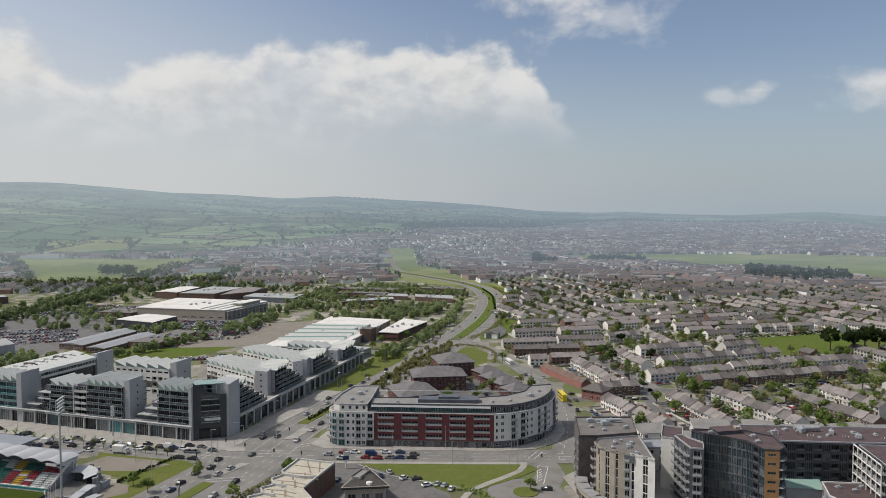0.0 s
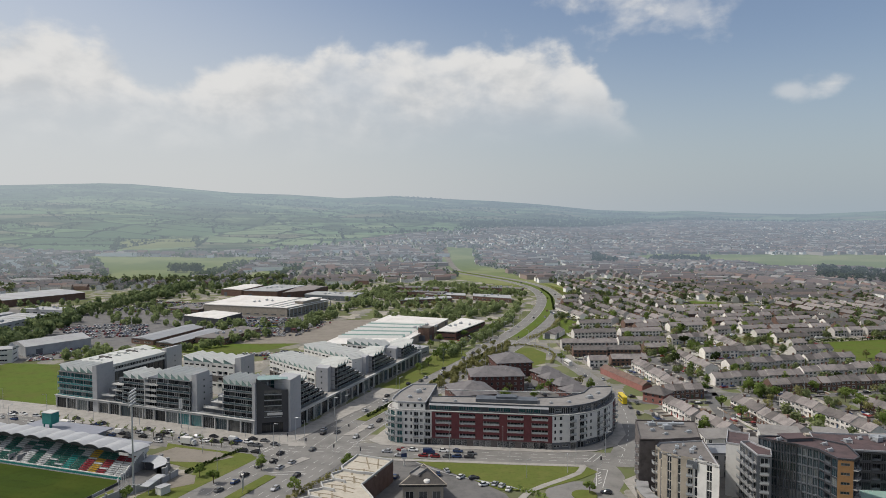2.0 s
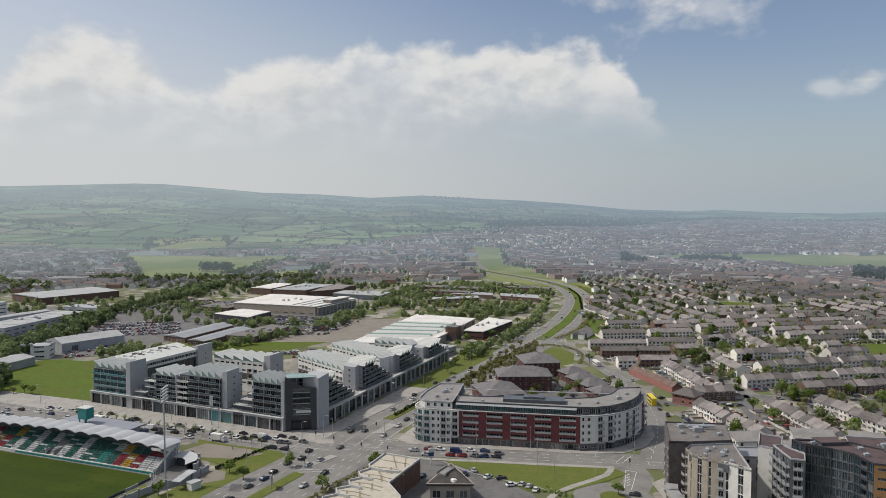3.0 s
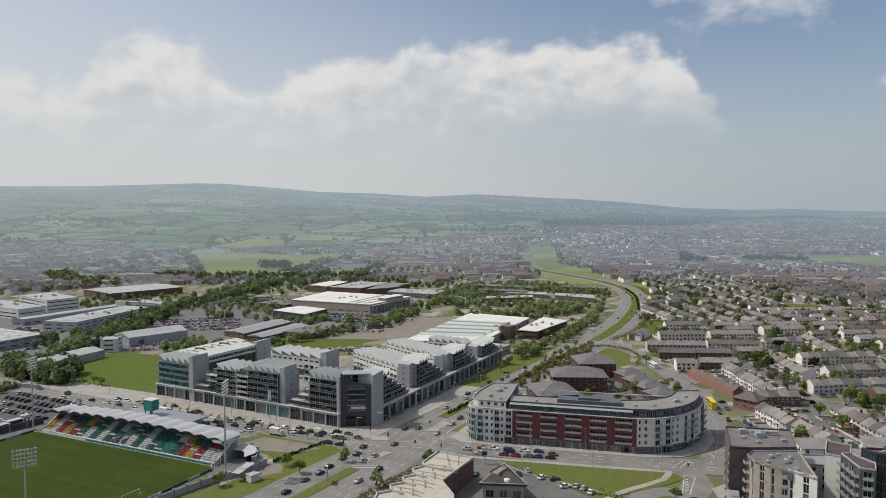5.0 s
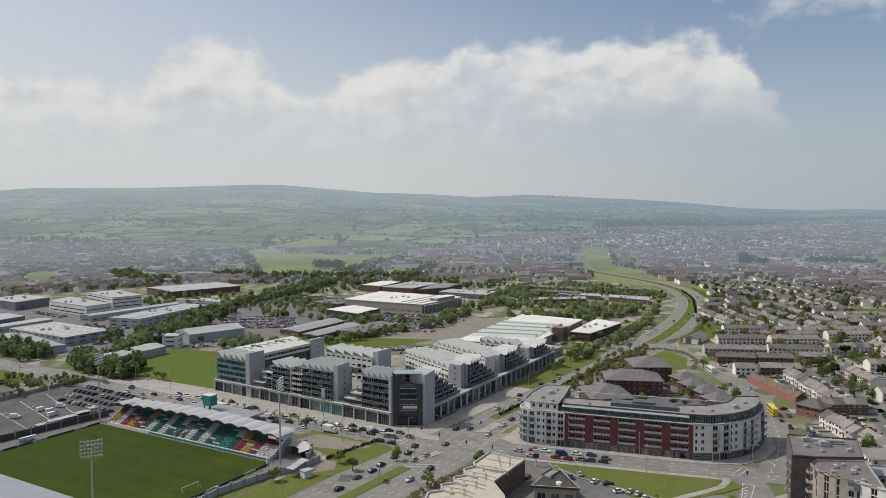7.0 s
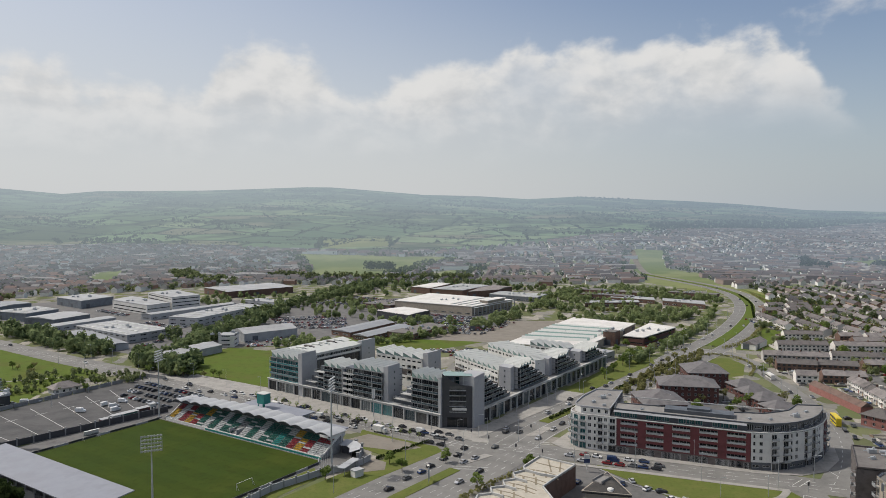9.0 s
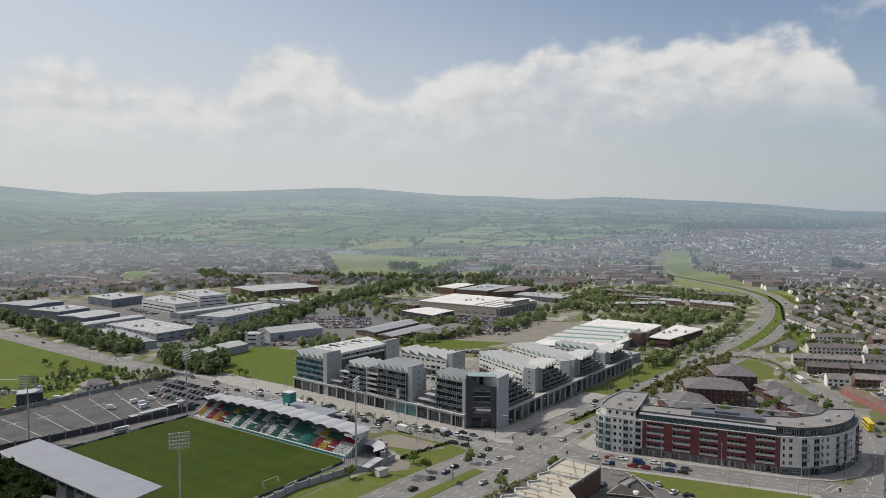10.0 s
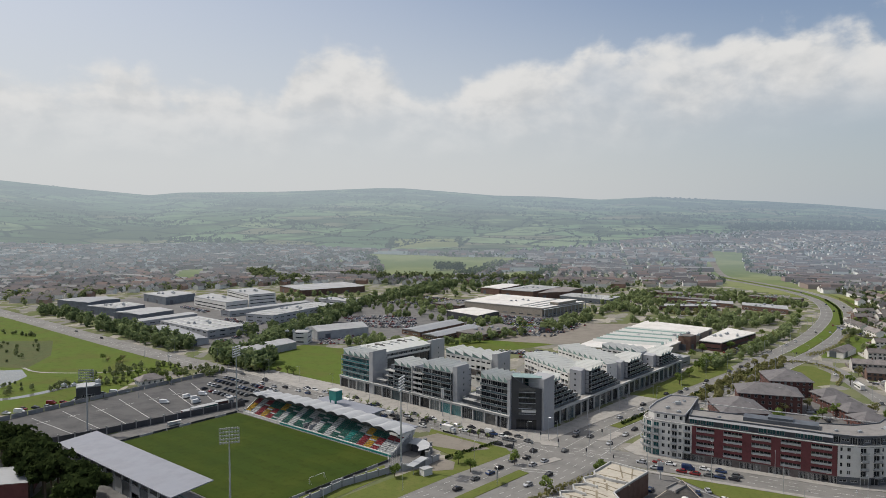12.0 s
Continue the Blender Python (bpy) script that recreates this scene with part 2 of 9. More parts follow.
def leaves(name, a, b):
    m = bpy.data.materials.new(name)
    m.use_nodes = True
    w = Nodes(m.node_tree)
    m.node_tree.nodes.clear()
    g = w.add("ShaderNodeNewGeometry")
    r = w.math("ADD", w.math("MULTIPLY", g.outputs["Random Per Island"], 0.35), w.math("MULTIPLY", w.add("ShaderNodeObjectInfo").outputs["Random"], 0.5))
    r = w.math("ADD", r, w.math("MULTIPLY", w.math("SUBTRACT", w.noise(g.outputs["Position"], 0.03, 3), 0.5), 0.8))
    r = w.math("ADD", r, w.math("MULTIPLY", w.math("SUBTRACT", w.noise(g.outputs["Position"], 0.14, 1), 0.45), 2.0))
    c = w.mix(w.math("MINIMUM", w.math("MAXIMUM", r, 0.0), 1.0), a, b)
    d, t, s = w.add("ShaderNodeBsdfDiffuse"), w.add("ShaderNodeBsdfTranslucent"), w.add("ShaderNodeMixShader")
    w.put(d.inputs[0], c)
    w.put(t.inputs[0], c)
    s.inputs[0].default_value = 0.5
    w.put(s.inputs[1], d.outputs[0])
    w.put(s.inputs[2], t.outputs[0])
    w.put(w.add("ShaderNodeOutputMaterial").inputs[0], s.outputs[0])
    return m


LEAF = leaves("spring_leaves", (0.1, 0.15, 0.04), (0.24, 0.3, 0.09))
LEAF_DARK = leaves("dark_leaves", (0.02, 0.032, 0.012), (0.05, 0.07, 0.025))
LEAF_DRY = leaves("budding_leaves", (0.17, 0.17, 0.075), (0.3, 0.29, 0.13))
LEAF_TOWN = leaves("garden_leaves", (0.07, 0.095, 0.05), (0.24, 0.275, 0.13))
LEAF_MID = leaves("wood_leaves", (0.1, 0.14, 0.07), (0.29, 0.34, 0.16))


# ---- mesh tools ----
class Geo:
    """Collects boxes, prisms and roofs in one mesh."""

    def __init__(self):
        self.v, self.f, self.m = [], [], []

    def face(self, pts, mi=0):
        n = len(self.v)
        self.v += [tuple(p) for p in pts]
        self.f.append(tuple(range(n, n + len(pts))))
        self.m.append(mi)

    def box(self, x0, x1, y0, y1, z0, z1, mi=0):
        n = len(self.v)
        self.v += [(x0, y0, z0), (x1, y0, z0), (x1, y1, z0), (x0, y1, z0), (x0, y0, z1), (x1, y0, z1), (x1, y1, z1), (x0, y1, z1)]
        self.f += [tuple(n + i for i in q) for q in ((3, 2, 1, 0), (4, 5, 6, 7), (0, 1, 5, 4), (1, 2, 6, 5), (2, 3, 7, 6), (3, 0, 4, 7))]
        self.m += [mi] * 6
        return self

    def beam(self, a, b, w, h, mi=0):
        """A bar from a to b, w across and h deep."""
        a, b = Vector(a), Vector(b)
        d = (b - a).normalized()
        s = d.cross(Vector((0, 0, 1)))
        s = (s if s.length > 1e-3 else Vector((1, 0, 0))).normalized() * (w / 2)
        u = s.cross(d).normalized() * (h / 2)
        n = len(self.v)
        for e in (a, b):
            self.v += [tuple(e + i * s + j * u) for i, j in ((-1, -1), (1, -1), (1, 1), (-1, 1))]
        self.f += [tuple(n + i for i in q) for q in ((0, 1, 2, 3), (7, 6, 5, 4), (0, 4, 5, 1), (1, 5, 6, 2), (2, 6, 7, 3), (3, 7, 4, 0))]
        self.m += [mi] * 6
        return self

    def prism(self, poly, z0, z1, mi=0, top=None):
        """An upright prism over a counter-clockwise outline."""
        n, k = len(self.v), len(poly)
        self.v += [(x, y, z0) for x, y in poly] + [(x, y, z1) for x, y in poly]
        for i in range(k):
            j = (i + 1) % k
            self.f.append((n + i, n + j, n + k + j, n + k + i))
            self.m.append(mi)
        self.f.append(tuple(n + k + i for i in range(k)))
        self.m.append(mi if top is None else top)
        self.f.append(tuple(n + i for i in reversed(range(k))))
        self.m.append(mi)
        return self

    def tube(self, a, b, r0, r1, sides=8, mi=0):
        a, b = Vector(a), Vector(b)
        d = (b - a).normalized()
        s = d.orthogonal().normalized()
        u = d.cross(s)
        n = len(self.v)
        for e, r in ((a, r0), (b, r1)):
            self.v += [tuple(e + r * (math.cos(2 * math.pi * i / sides) * s + math.sin(2 * math.pi * i / sides) * u)) for i in range(sides)]
        for i in range(sides):
            j = (i + 1) % sides
            self.f.append((n + i, n + j, n + sides + j, n + sides + i))
            self.m.append(mi)
        self.f.append(tuple(n + sides + i for i in range(sides)))
        self.m.append(mi)
        self.f.append(tuple(n + i for i in reversed(range(sides))))
        self.m.append(mi)
        return self

    def gable(self, x0, x1, y0, y1, z0, z1, over=0.3, thick=0.2, mi=0):
        """A pitched roof whose ridge runs along x: two slabs with thickness."""
        ym = (y0 + y1) / 2
        drop = over * (z1 - z0) / (ym - y0)
        for s in (-1, 1):
            ye = ym + s * (ym - y0 + over)
            q = [(x0, ye, z0 - drop), (x1, ye, z0 - drop), (x1, ym, z1), (x0, ym, z1)]
            up = [(x, y, z + thick) for x, y, z in q]
            n = len(self.v)
            self.v += q + up
            order = ((3, 2, 1, 0), (4, 5, 6, 7), (0, 1, 5, 4), (1, 2, 6, 5), (2, 3, 7, 6), (3, 0, 4, 7))
            self.f += [tuple(n + i for i in (o if s < 0 else o[::-1])) for o in order]
            self.m += [mi] * 6
        return self

    def mesh(self, name, *mats, weld=False):
        if weld:
            at, order, moved = {}, [], []
            for p in self.v:
                key = tuple(round(c, 4) for c in p)
                if key not in at:
                    at[key] = len(order)
                    order.append(key)
                moved.append(at[key])
            self.v, self.f = order, [tuple(moved[i] for i in f) for f in self.f]
        me = bpy.data.meshes.new(name)
        me.from_pydata(self.v, [], self.f)
        for m in mats:
            me.materials.append(m)
        if len(mats) > 1:
            me.polygons.foreach_set("material_index", self.m)
        me.update()
        return me


def part(name, data, mats, parent=None, label="", at=None):
    """Links a Geo or a mesh as one object under a thing or a part."""
    if isinstance(data, Geo):
        data = data.mesh(name, *(mats if isinstance(mats, (list, tuple)) else [mats]))
    ob = new(name, data)
    if parent is not None:
        ob.parent = parent
    if at is not None:
        ob.matrix_basis = at
    return tagged(ob, label)


def thing(name, m, label, category, group="", kind=""):
    ob = new(name)
    ob.empty_display_size = 1
    ob.matrix_basis = m
    return tagged(ob, label, category, group, kind)


def along(p, q, z=0.0):
    """The pose at p whose x axis points at q."""
    return pose(p[0], p[1], z, 0, 0, math.degrees(math.atan2(q[1] - p[1], q[0] - p[0])))


def gap(p, q):
    return math.hypot(q[0] - p[0], q[1] - p[1])


def smooth(points, step=6.0):
    """A curve through points, resampled."""
    P = [np.array(p, float) for p in points]
    P = [2 * P[0] - P[1]] + P + [2 * P[-1] - P[-2]]
    out = []
    for a, b, c, d in zip(P, P[1:], P[2:], P[3:]):
        n = max(2, int(np.linalg.norm(c - b) / step))
        for i in range(n):
            t = i / n
            out.append(0.5 * (2 * b + (c - a) * t + (2 * a - 5 * b + 4 * c - d) * t * t + (3 * b - a - 3 * c + d) * t ** 3))
    out.append(P[-2])
    return out


def sides(points):
    """Left-hand normals along a curve."""
    P = np.array(points)
    d = np.gradient(P, axis=0)
    d /= np.linalg.norm(d, axis=1)[:, None]
    return P, np.stack([-d[:, 1], d[:, 0]], 1)


# ---- ground ----
RIDGE = [(-180, 0.5), (-90, 2.0), (-59, 2.7), (-53, 2.1), (-48.6, 1.72), (-46.4, 1.95), (-38.7, 2.1), (-31, 2.43), (-29, 2.42), (-25.4, 2.15), (-21.5, 1.82), (-17.3, 1.72), (-13, 1.45), (-8.8, 1.63),
         (-4.8, 1.4), (-0.7, 1.21), (3.1, 0.93), (7.7, 0.45), (12.2, 0.3), (14.6, 0.38), (18.7, 0.16), (22.8, 0.08), (28.4, 0.33), (32.5, 0.0), (60, 0.3), (180, 0.5)]
RIM, FLAT = 4700.0, 1300.0


def height(x, y):
    """The lie of the land."""
    r = np.hypot(x, y)
    az = np.degrees(np.arctan2(x, y))
    rim = 100 + RIM * np.tan(np.radians(np.interp(az, *zip(*RIDGE))))
    s = np.clip((r - FLAT) / (RIM - FLAT), 0, 1)
    roll = 14 * np.sin(x / 310 + 1) * np.sin(y / 270) * np.clip(s * 3, 0, 1) * (1 - s)
    return rim * s ** 1.25 + roll


def built_up(x, y):
    """True where the town stands, false on open country."""
    r = np.hypot(x, y)
    az = np.degrees(np.arctan2(x, y))
    far = np.interp(az, [-180, -60, -48, -40, -34, -27, -22, -16, -10, -4, 2, 5, 8, 12, 16, 60, 180], [1500, 1950, 1950, 1850, 1700, 1620, 1640, 1800, 2050, 2300, 2580, 2750, 2950, 3350, 3500, 3600, 1500])
    return r < far


def build_ground():
    az = np.radians(np.concatenate([np.linspace(-180, -62, 40), np.linspace(-61, 40, 420), np.linspace(42, 180, 40)]))[:-1]
    r = np.concatenate([[0.5], np.linspace(60, 1300, 26), np.geomspace(1340, 4700, 130), [4800, 4950]])
    A, R = np.meshgrid(az, r)
    X, Y = R * np.sin(A), R * np.cos(A)
    Z = height(X, Y)
    Z -= 5.0 * np.clip((R - BACK - 20) / 60, 0, 1)
    Z[-2] -= 8
    Z[-1] -= 60
    n = len(az)
    verts = np.stack([X, Y, Z], -1).reshape(-1, 3)
    faces, mi = [], []
    town = built_up(X, Y)
    for j in range(len(r) - 1):
        for i in range(n):
            k = (i + 1) % n
            faces.append((j * n + i, j * n + k, (j + 1) * n + k, (j + 1) * n + i))
            mi.append(0 if town[j, i] else 1)
            if R[j, i] > 650 and any(inside(X[j, i], Y[j, i], p) for p in PASTURES):
                mi[-1] = 2
    g = Geo()
    g.v, g.f, g.m = verts.tolist(), [f[::-1] for f in faces], mi
    ob = part("ground", g, [plain_paint("town_soil", soil_paint), plain_paint("fields", field_paint), plain_paint("pasture", pasture_paint)])
    tagged(ob, "wide valley floor rising to green farmed hills", "ground", kind="structure")


def soil_paint(w, p):
    """Gardens, yards and verges: small plots of grass, paving and tar."""
    flat = w.add("ShaderNodeVectorMath")
    flat.operation = "MULTIPLY"
    w.put(flat.inputs[0], p)
    flat.inputs[1].default_value = (0.11, 0.075, 0)
    v = w.add("ShaderNodeTexVoronoi")
    v.voronoi_dimensions, v.distance = "2D", "CHEBYCHEV"
    w.put(v.inputs["Vector"], flat.outputs[0])
    v.inputs["Scale"].default_value = 1.0
    sep = w.add("ShaderNodeSeparateColor")
    w.put(sep.inputs[0], v.outputs["Color"])
    c = w.ramp(sep.outputs[0], [(0, (0.12, 0.14, 0.065)), (0.22, (0.25, 0.235, 0.215)), (0.42, (0.15, 0.16, 0.085)), (0.58, (0.2, 0.195, 0.185)), (0.75, (0.11, 0.12, 0.065)), (0.86, (0.34, 0.315, 0.28))], "CONSTANT")
    c = w.mix(w.step(w.noise(p, 0.3, 4, 0.6), 0.4, 0.7, 0, 0.5), c, (0.14, 0.14, 0.09))
    return w.mix(w.step(w.noise(p, 0.03, 5, 0.65), 0.45, 0.75, 0, 0.4), c, (0.13, 0.14, 0.075))


def field_paint(w, p):
    """Pasture in small fields with dark hedges, bracken and rough ground higher up."""
    bend = w.add("ShaderNodeTexNoise")
    w.put(bend.inputs["Vector"], p)
    bend.inputs["Scale"].default_value = 0.004
    moved = w.add("ShaderNodeVectorMath")
    moved.operation = "MULTIPLY_ADD"
    w.put(moved.inputs[0], bend.outputs["Color"])
    moved.inputs[1].default_value = (60, 60, 0)
    w.put(moved.inputs[2], p)
    flat = w.add("ShaderNodeVectorMath")
    flat.operation = "MULTIPLY"
    w.put(flat.inputs[0], moved.outputs[0])
    flat.inputs[1].default_value = (0.0045, 0.0056, 0)
    v = w.add("ShaderNodeTexVoronoi")
    v.voronoi_dimensions, v.distance = "2D", "CHEBYCHEV"
    w.put(v.inputs["Vector"], flat.outputs[0])
    v.inputs["Scale"].default_value = 1.0
    sep = w.add("ShaderNodeSeparateColor")
    w.put(sep.inputs[0], v.outputs["Color"])
    e = w.add("ShaderNodeTexVoronoi")
    e.voronoi_dimensions, e.feature = "2D", "DISTANCE_TO_EDGE"
    w.put(e.inputs["Vector"], flat.outputs[0])
    e.inputs["Scale"].default_value = 1.0
    grass = w.ramp(sep.outputs[0], [(0, (0.075, 0.12, 0.065)), (0.25, (0.135, 0.2, 0.1)), (0.5, (0.095, 0.145, 0.075)), (0.7, (0.18, 0.23, 0.12)), (0.88, (0.16, 0.155, 0.1))], "CONSTANT")
    wild = w.step(w.noise(p, 0.0024, 6, 0.62), 0.5, 0.58)
    grass = w.mix(wild, grass, (0.055, 0.075, 0.04))
    grass = w.mix(w.step(w.noise(p, 0.02, 4, 0.6), 0.45, 0.7, 0, 0.5), grass, (0.08, 0.1, 0.045))
    hedge = w.step(w.math("ADD", e.outputs["Distance"], w.math("MULTIPLY", w.math("SUBTRACT", w.noise(p, 0.03, 3), 0.5), 0.05)), 0.028, 0.06, 1, 0)
    return w.mix(w.math("MULTIPLY", hedge, 0.9), grass, (0.022, 0.032, 0.018))


def pasture_paint(w, p):
    """Open grazing, lighter and darker where it was cut or trodden."""
    c = w.mix(w.step(w.noise(p, 0.006, 4, 0.55), 0.42, 0.6), (0.12, 0.15, 0.05), (0.18, 0.2, 0.08))
    c = w.mix(w.step(w.noise(p, 0.05, 5, 0.65), 0.5, 0.72, 0, 0.5), c, (0.085, 0.12, 0.04))
    return w.mix(w.step(w.noise(p, 0.0015, 3), 0.55, 0.6, 0, 0.35), c, (0.23, 0.22, 0.11))


def inside(x, y, poly):
    hit = False
    for (a, b), (c, d) in zip(poly, poly[1:] + poly[:1]):
        if (b > y) != (d > y) and x < (c - a) * (y - b) / (d - b) + a:
            hit = not hit
    return hit


# grazing land and greens inside the town
PASTURES = [
    [(-865, 1353), (-780, 1376), (-668, 1401), (-486, 1473), (-470, 1390), (-498, 1344), (-494, 1250), (-470, 1030), (-600, 1020), (-784, 1290)],
    [(-416, 1050), (-442, 1276), (-400, 1311), (-370, 1206), (-372, 1060)],
    [(-848, 1476), (-735, 1628), (-847, 1875), (-976, 1701)],
    [(258, 1572), (348, 1666), (562, 1657), (748, 1648), (968, 1515), (900, 1250), (690, 1040), (673, 1051), (676, 1155), (656, 1303), (597, 1340), (509, 1337), (491, 1446), (389, 1508), (320, 1530)],
    [(40, 900), (0, 985), (-75, 1090), (-112, 1270), (-125, 1400), (-150, 1770), (-66, 1770), (-56, 1560), (-46, 1370), (6, 1296), (6, 1240), (30, 1130), (85, 1000), (80, 900)],
    [(-932, 860), (-991, 941), (-980, 1001), (-878, 884), (-841, 810)],
    [(104, 1050), (177, 1051), (188, 1108), (114, 1108)],
    [(70, 1290), (125, 1318), (130, 1382), (74, 1380)],
]


def plain_paint(name, paint):
    m = bpy.data.materials.new(name)
    m.use_nodes = True
    w = Nodes(m.node_tree)
    m.node_tree.nodes.clear()
    c = paint(w, w.add("ShaderNodeNewGeometry").outputs["Position"])
    s = w.add("ShaderNodeBsdfDiffuse")
    w.put(s.inputs[0], c)
    w.put(w.add("ShaderNodeOutputMaterial").inputs[0], s.outputs[0])
    return m


def hazed(name, paint):
    """A surface of the far backdrop: paint(nodes, place) gives its colour; haze is painted over it as pale emission
    that grows with distance.
    """
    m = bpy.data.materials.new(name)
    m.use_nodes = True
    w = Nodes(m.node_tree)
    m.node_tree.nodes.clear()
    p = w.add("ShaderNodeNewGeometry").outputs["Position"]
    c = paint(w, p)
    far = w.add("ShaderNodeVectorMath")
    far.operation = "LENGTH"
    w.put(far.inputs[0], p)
    # share of the surface colour replaced by emitted haze
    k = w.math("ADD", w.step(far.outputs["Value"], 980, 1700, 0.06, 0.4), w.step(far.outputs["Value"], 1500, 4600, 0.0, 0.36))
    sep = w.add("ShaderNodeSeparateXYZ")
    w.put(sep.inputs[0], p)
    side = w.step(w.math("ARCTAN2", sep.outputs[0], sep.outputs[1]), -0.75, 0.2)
    air = w.mix(side, HAZE_GLOW_L, HAZE_GLOW_R)
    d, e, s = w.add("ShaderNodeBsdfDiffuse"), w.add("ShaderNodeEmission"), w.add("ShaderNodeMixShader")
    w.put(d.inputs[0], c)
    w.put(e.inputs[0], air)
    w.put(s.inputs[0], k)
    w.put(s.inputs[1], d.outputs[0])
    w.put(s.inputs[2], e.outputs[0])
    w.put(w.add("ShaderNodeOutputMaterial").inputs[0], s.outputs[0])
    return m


# haze colours, left and right, emitted by the far materials
HAZE_GLOW_L, HAZE_GLOW_R = (0.415, 0.482, 0.525), (0.315, 0.388, 0.468)
BACK = 1020.0


def build_backdrop():
    """The farmed hills and far plain that close the view."""
    az = np.radians(np.linspace(-64, 44, 430))
    r = np.concatenate([np.geomspace(BACK, 4700, 150), [4800, 4950]])
    A, R = np.meshgrid(az, r)
    X, Y = R * np.sin(A), R * np.cos(A)
    Z = height(X, Y)
    Z[0] -= 1.5
    Z[-2] -= 8
    Z[-1] -= 60
    n = len(az)
    town = built_up(X, Y)
    g = Geo()
    g.v = np.stack([X, Y, Z], -1).reshape(-1, 3).tolist()
    for j in range(len(r) - 1):
        for i in range(n - 1):
            g.f.append((j * n + i, (j + 1) * n + i, (j + 1) * n + i + 1, j * n + i + 1)[::-1])
            g.m.append(0 if town[j, i] else 1)
            if R[j, i] < 2100 and any(inside(X[j, i], Y[j, i], p) for p in PASTURES):
                g.m[-1] = 2
    # these three materials carry the haze as emission; no air is modelled
    ob = part("backdrop_hills", g, [hazed("far_soil", soil_paint), hazed("far_fields", field_paint), hazed("far_pasture", pasture_paint)])
    tagged(ob, "hazy green hills with hedged fields behind the town", "backdrop", kind="structure")


build_ground()
build_backdrop()


def sheet(name, poly, z, mat, label, category, thick=0.0, kind="structure"):
    """A level area; thick gives it a real edge down to the ground."""
    g = Geo()
    if thick:
        g.prism(poly, z - thick, z)
    else:
        g.face([(x, y, z) for x, y in poly])
    return tagged(part(name, g, mat), label, category, kind=kind)


def ribbon(name, points, width, z, mat, label, category, thick=0.0, shift=0.0):
    """A road, path or kerbed strip along a curve, laid on the land."""
    P, N = sides(smooth(points))
    g = Geo()
    w = width / 2
    L, R = P + N * (shift + w), P + N * (shift - w)
    for i in range(len(P) - 1):
        q = [R[i], R[i + 1], L[i + 1], L[i]]
        g.face([(x, y, z + float(height(x, y))) for x, y in q])
        if thick:
            for a, b in ((R[i], R[i + 1]), (L[i + 1], L[i])):
                ha, hb = z + float(height(*a)), z + float(height(*b))
                g.face([(a[0], a[1], ha - thick), (b[0], b[1], hb - thick), (b[0], b[1], hb), (a[0], a[1], ha)])
    return tagged(part(name, g, mat), label, category, kind="structure")


def dashes(points, shift, dash, space, width, z, name="lane_marking", start=0.0):
    """Painted dashes along a curve, as one part."""
    P, N = sides(smooth(points, 2.0))
    s = np.concatenate([[0], np.cumsum(np.linalg.norm(np.diff(P, axis=0), axis=1))])
    Q = P + N * shift
    g = Geo()
    t = start
    while t + dash < s[-1]:
        k = max(1, int(dash / 6))
        for i in range(k):
            ends = []
            for u in (t + dash * i / k, t + dash * (i + 1) / k):
                c = np.array([np.interp(u, s, Q[:, 0]), np.interp(u, s, Q[:, 1])])
                n = np.array([np.interp(u, s, N[:, 0]), np.interp(u, s, N[:, 1])])
                ends.append((c, n / np.linalg.norm(n)))
            (a, na), (b, nb) = ends
            q = [a - na * width / 2, b - nb * width / 2, b + nb * width / 2, a + na * width / 2]
            g.face([(x, y, z + float(height(x, y))) for x, y in q])
        t += dash + space
    return g

# ---- roads and open areas ----
BLVD = [(-1050, 540), (-720, 450), (-518, 393), (-410, 364), (-319, 342), (-216, 314), (-137, 293), (-82, 283)]
N_SOUTH = [(-120, 175), (-101, 220), (-86, 262), (-78, 290)]
N_NORTH = [(-78, 290), (-68, 330), (-38, 415), (-8, 505), (19, 590), (40, 680), (56, 790), (59, 880), (50, 970), (20, 1062), (-30, 1155), (-85, 1255), (-122, 1480), (-160, 1800), (-230, 2250)]
CROSS = [(-78, 288), (-50, 289), (-20, 286.5), (4, 285), (36, 285), (60, 284), (120, 280)]
SIDE = [(48, 282), (55, 305), (61, 335), (63, 366), (59, 403), (53, 440), (45, 474), (38, 512), (29, 533), (16, 543), (0, 548)]

road = ribbon("road_boulevard", BLVD, 19, 0.10, ASPHALT, "wide grey asphalt boulevard with painted lanes", "road")
part("lane_marking", dashes(BLVD, 3.2, 3, 5, 0.17, 0.115), WHITE_LINE, road)
part("lane_marking", dashes(BLVD, -3.2, 3, 5, 0.17, 0.115), WHITE_LINE, road)
part("lane_marking", dashes(BLVD, 0, 12, 0.5, 0.17, 0.115), WHITE_LINE, road)
road = ribbon("road_south", N_SOUTH, 36, 0.11, ASPHALT, "broad dual carriageway approach with turning lanes", "road")
for k in (-14.5, -11, -7.5, 6.5, 10, 13.5):
    part("lane_marking", dashes(N_SOUTH, k, 3, 4, 0.17, 0.125), WHITE_LINE, road)
N_LOW, N_HIGH = N_NORTH[:4], N_NORTH[3:]
road = ribbon("road_north", N_LOW, 28, 0.105, ASPHALT, "asphalt dual carriageway with a hedged median", "road")
for k in (-8.2, 8.2):
    part("lane_marking", dashes(N_LOW, k, 3, 6, 0.2, 0.12), WHITE_LINE, road)
for k in (-13.2, 13.2, -3.4, 3.4):
    part("edge_line", dashes(N_LOW, k, 18, 0.3, 0.16, 0.12), WHITE_LINE, road)
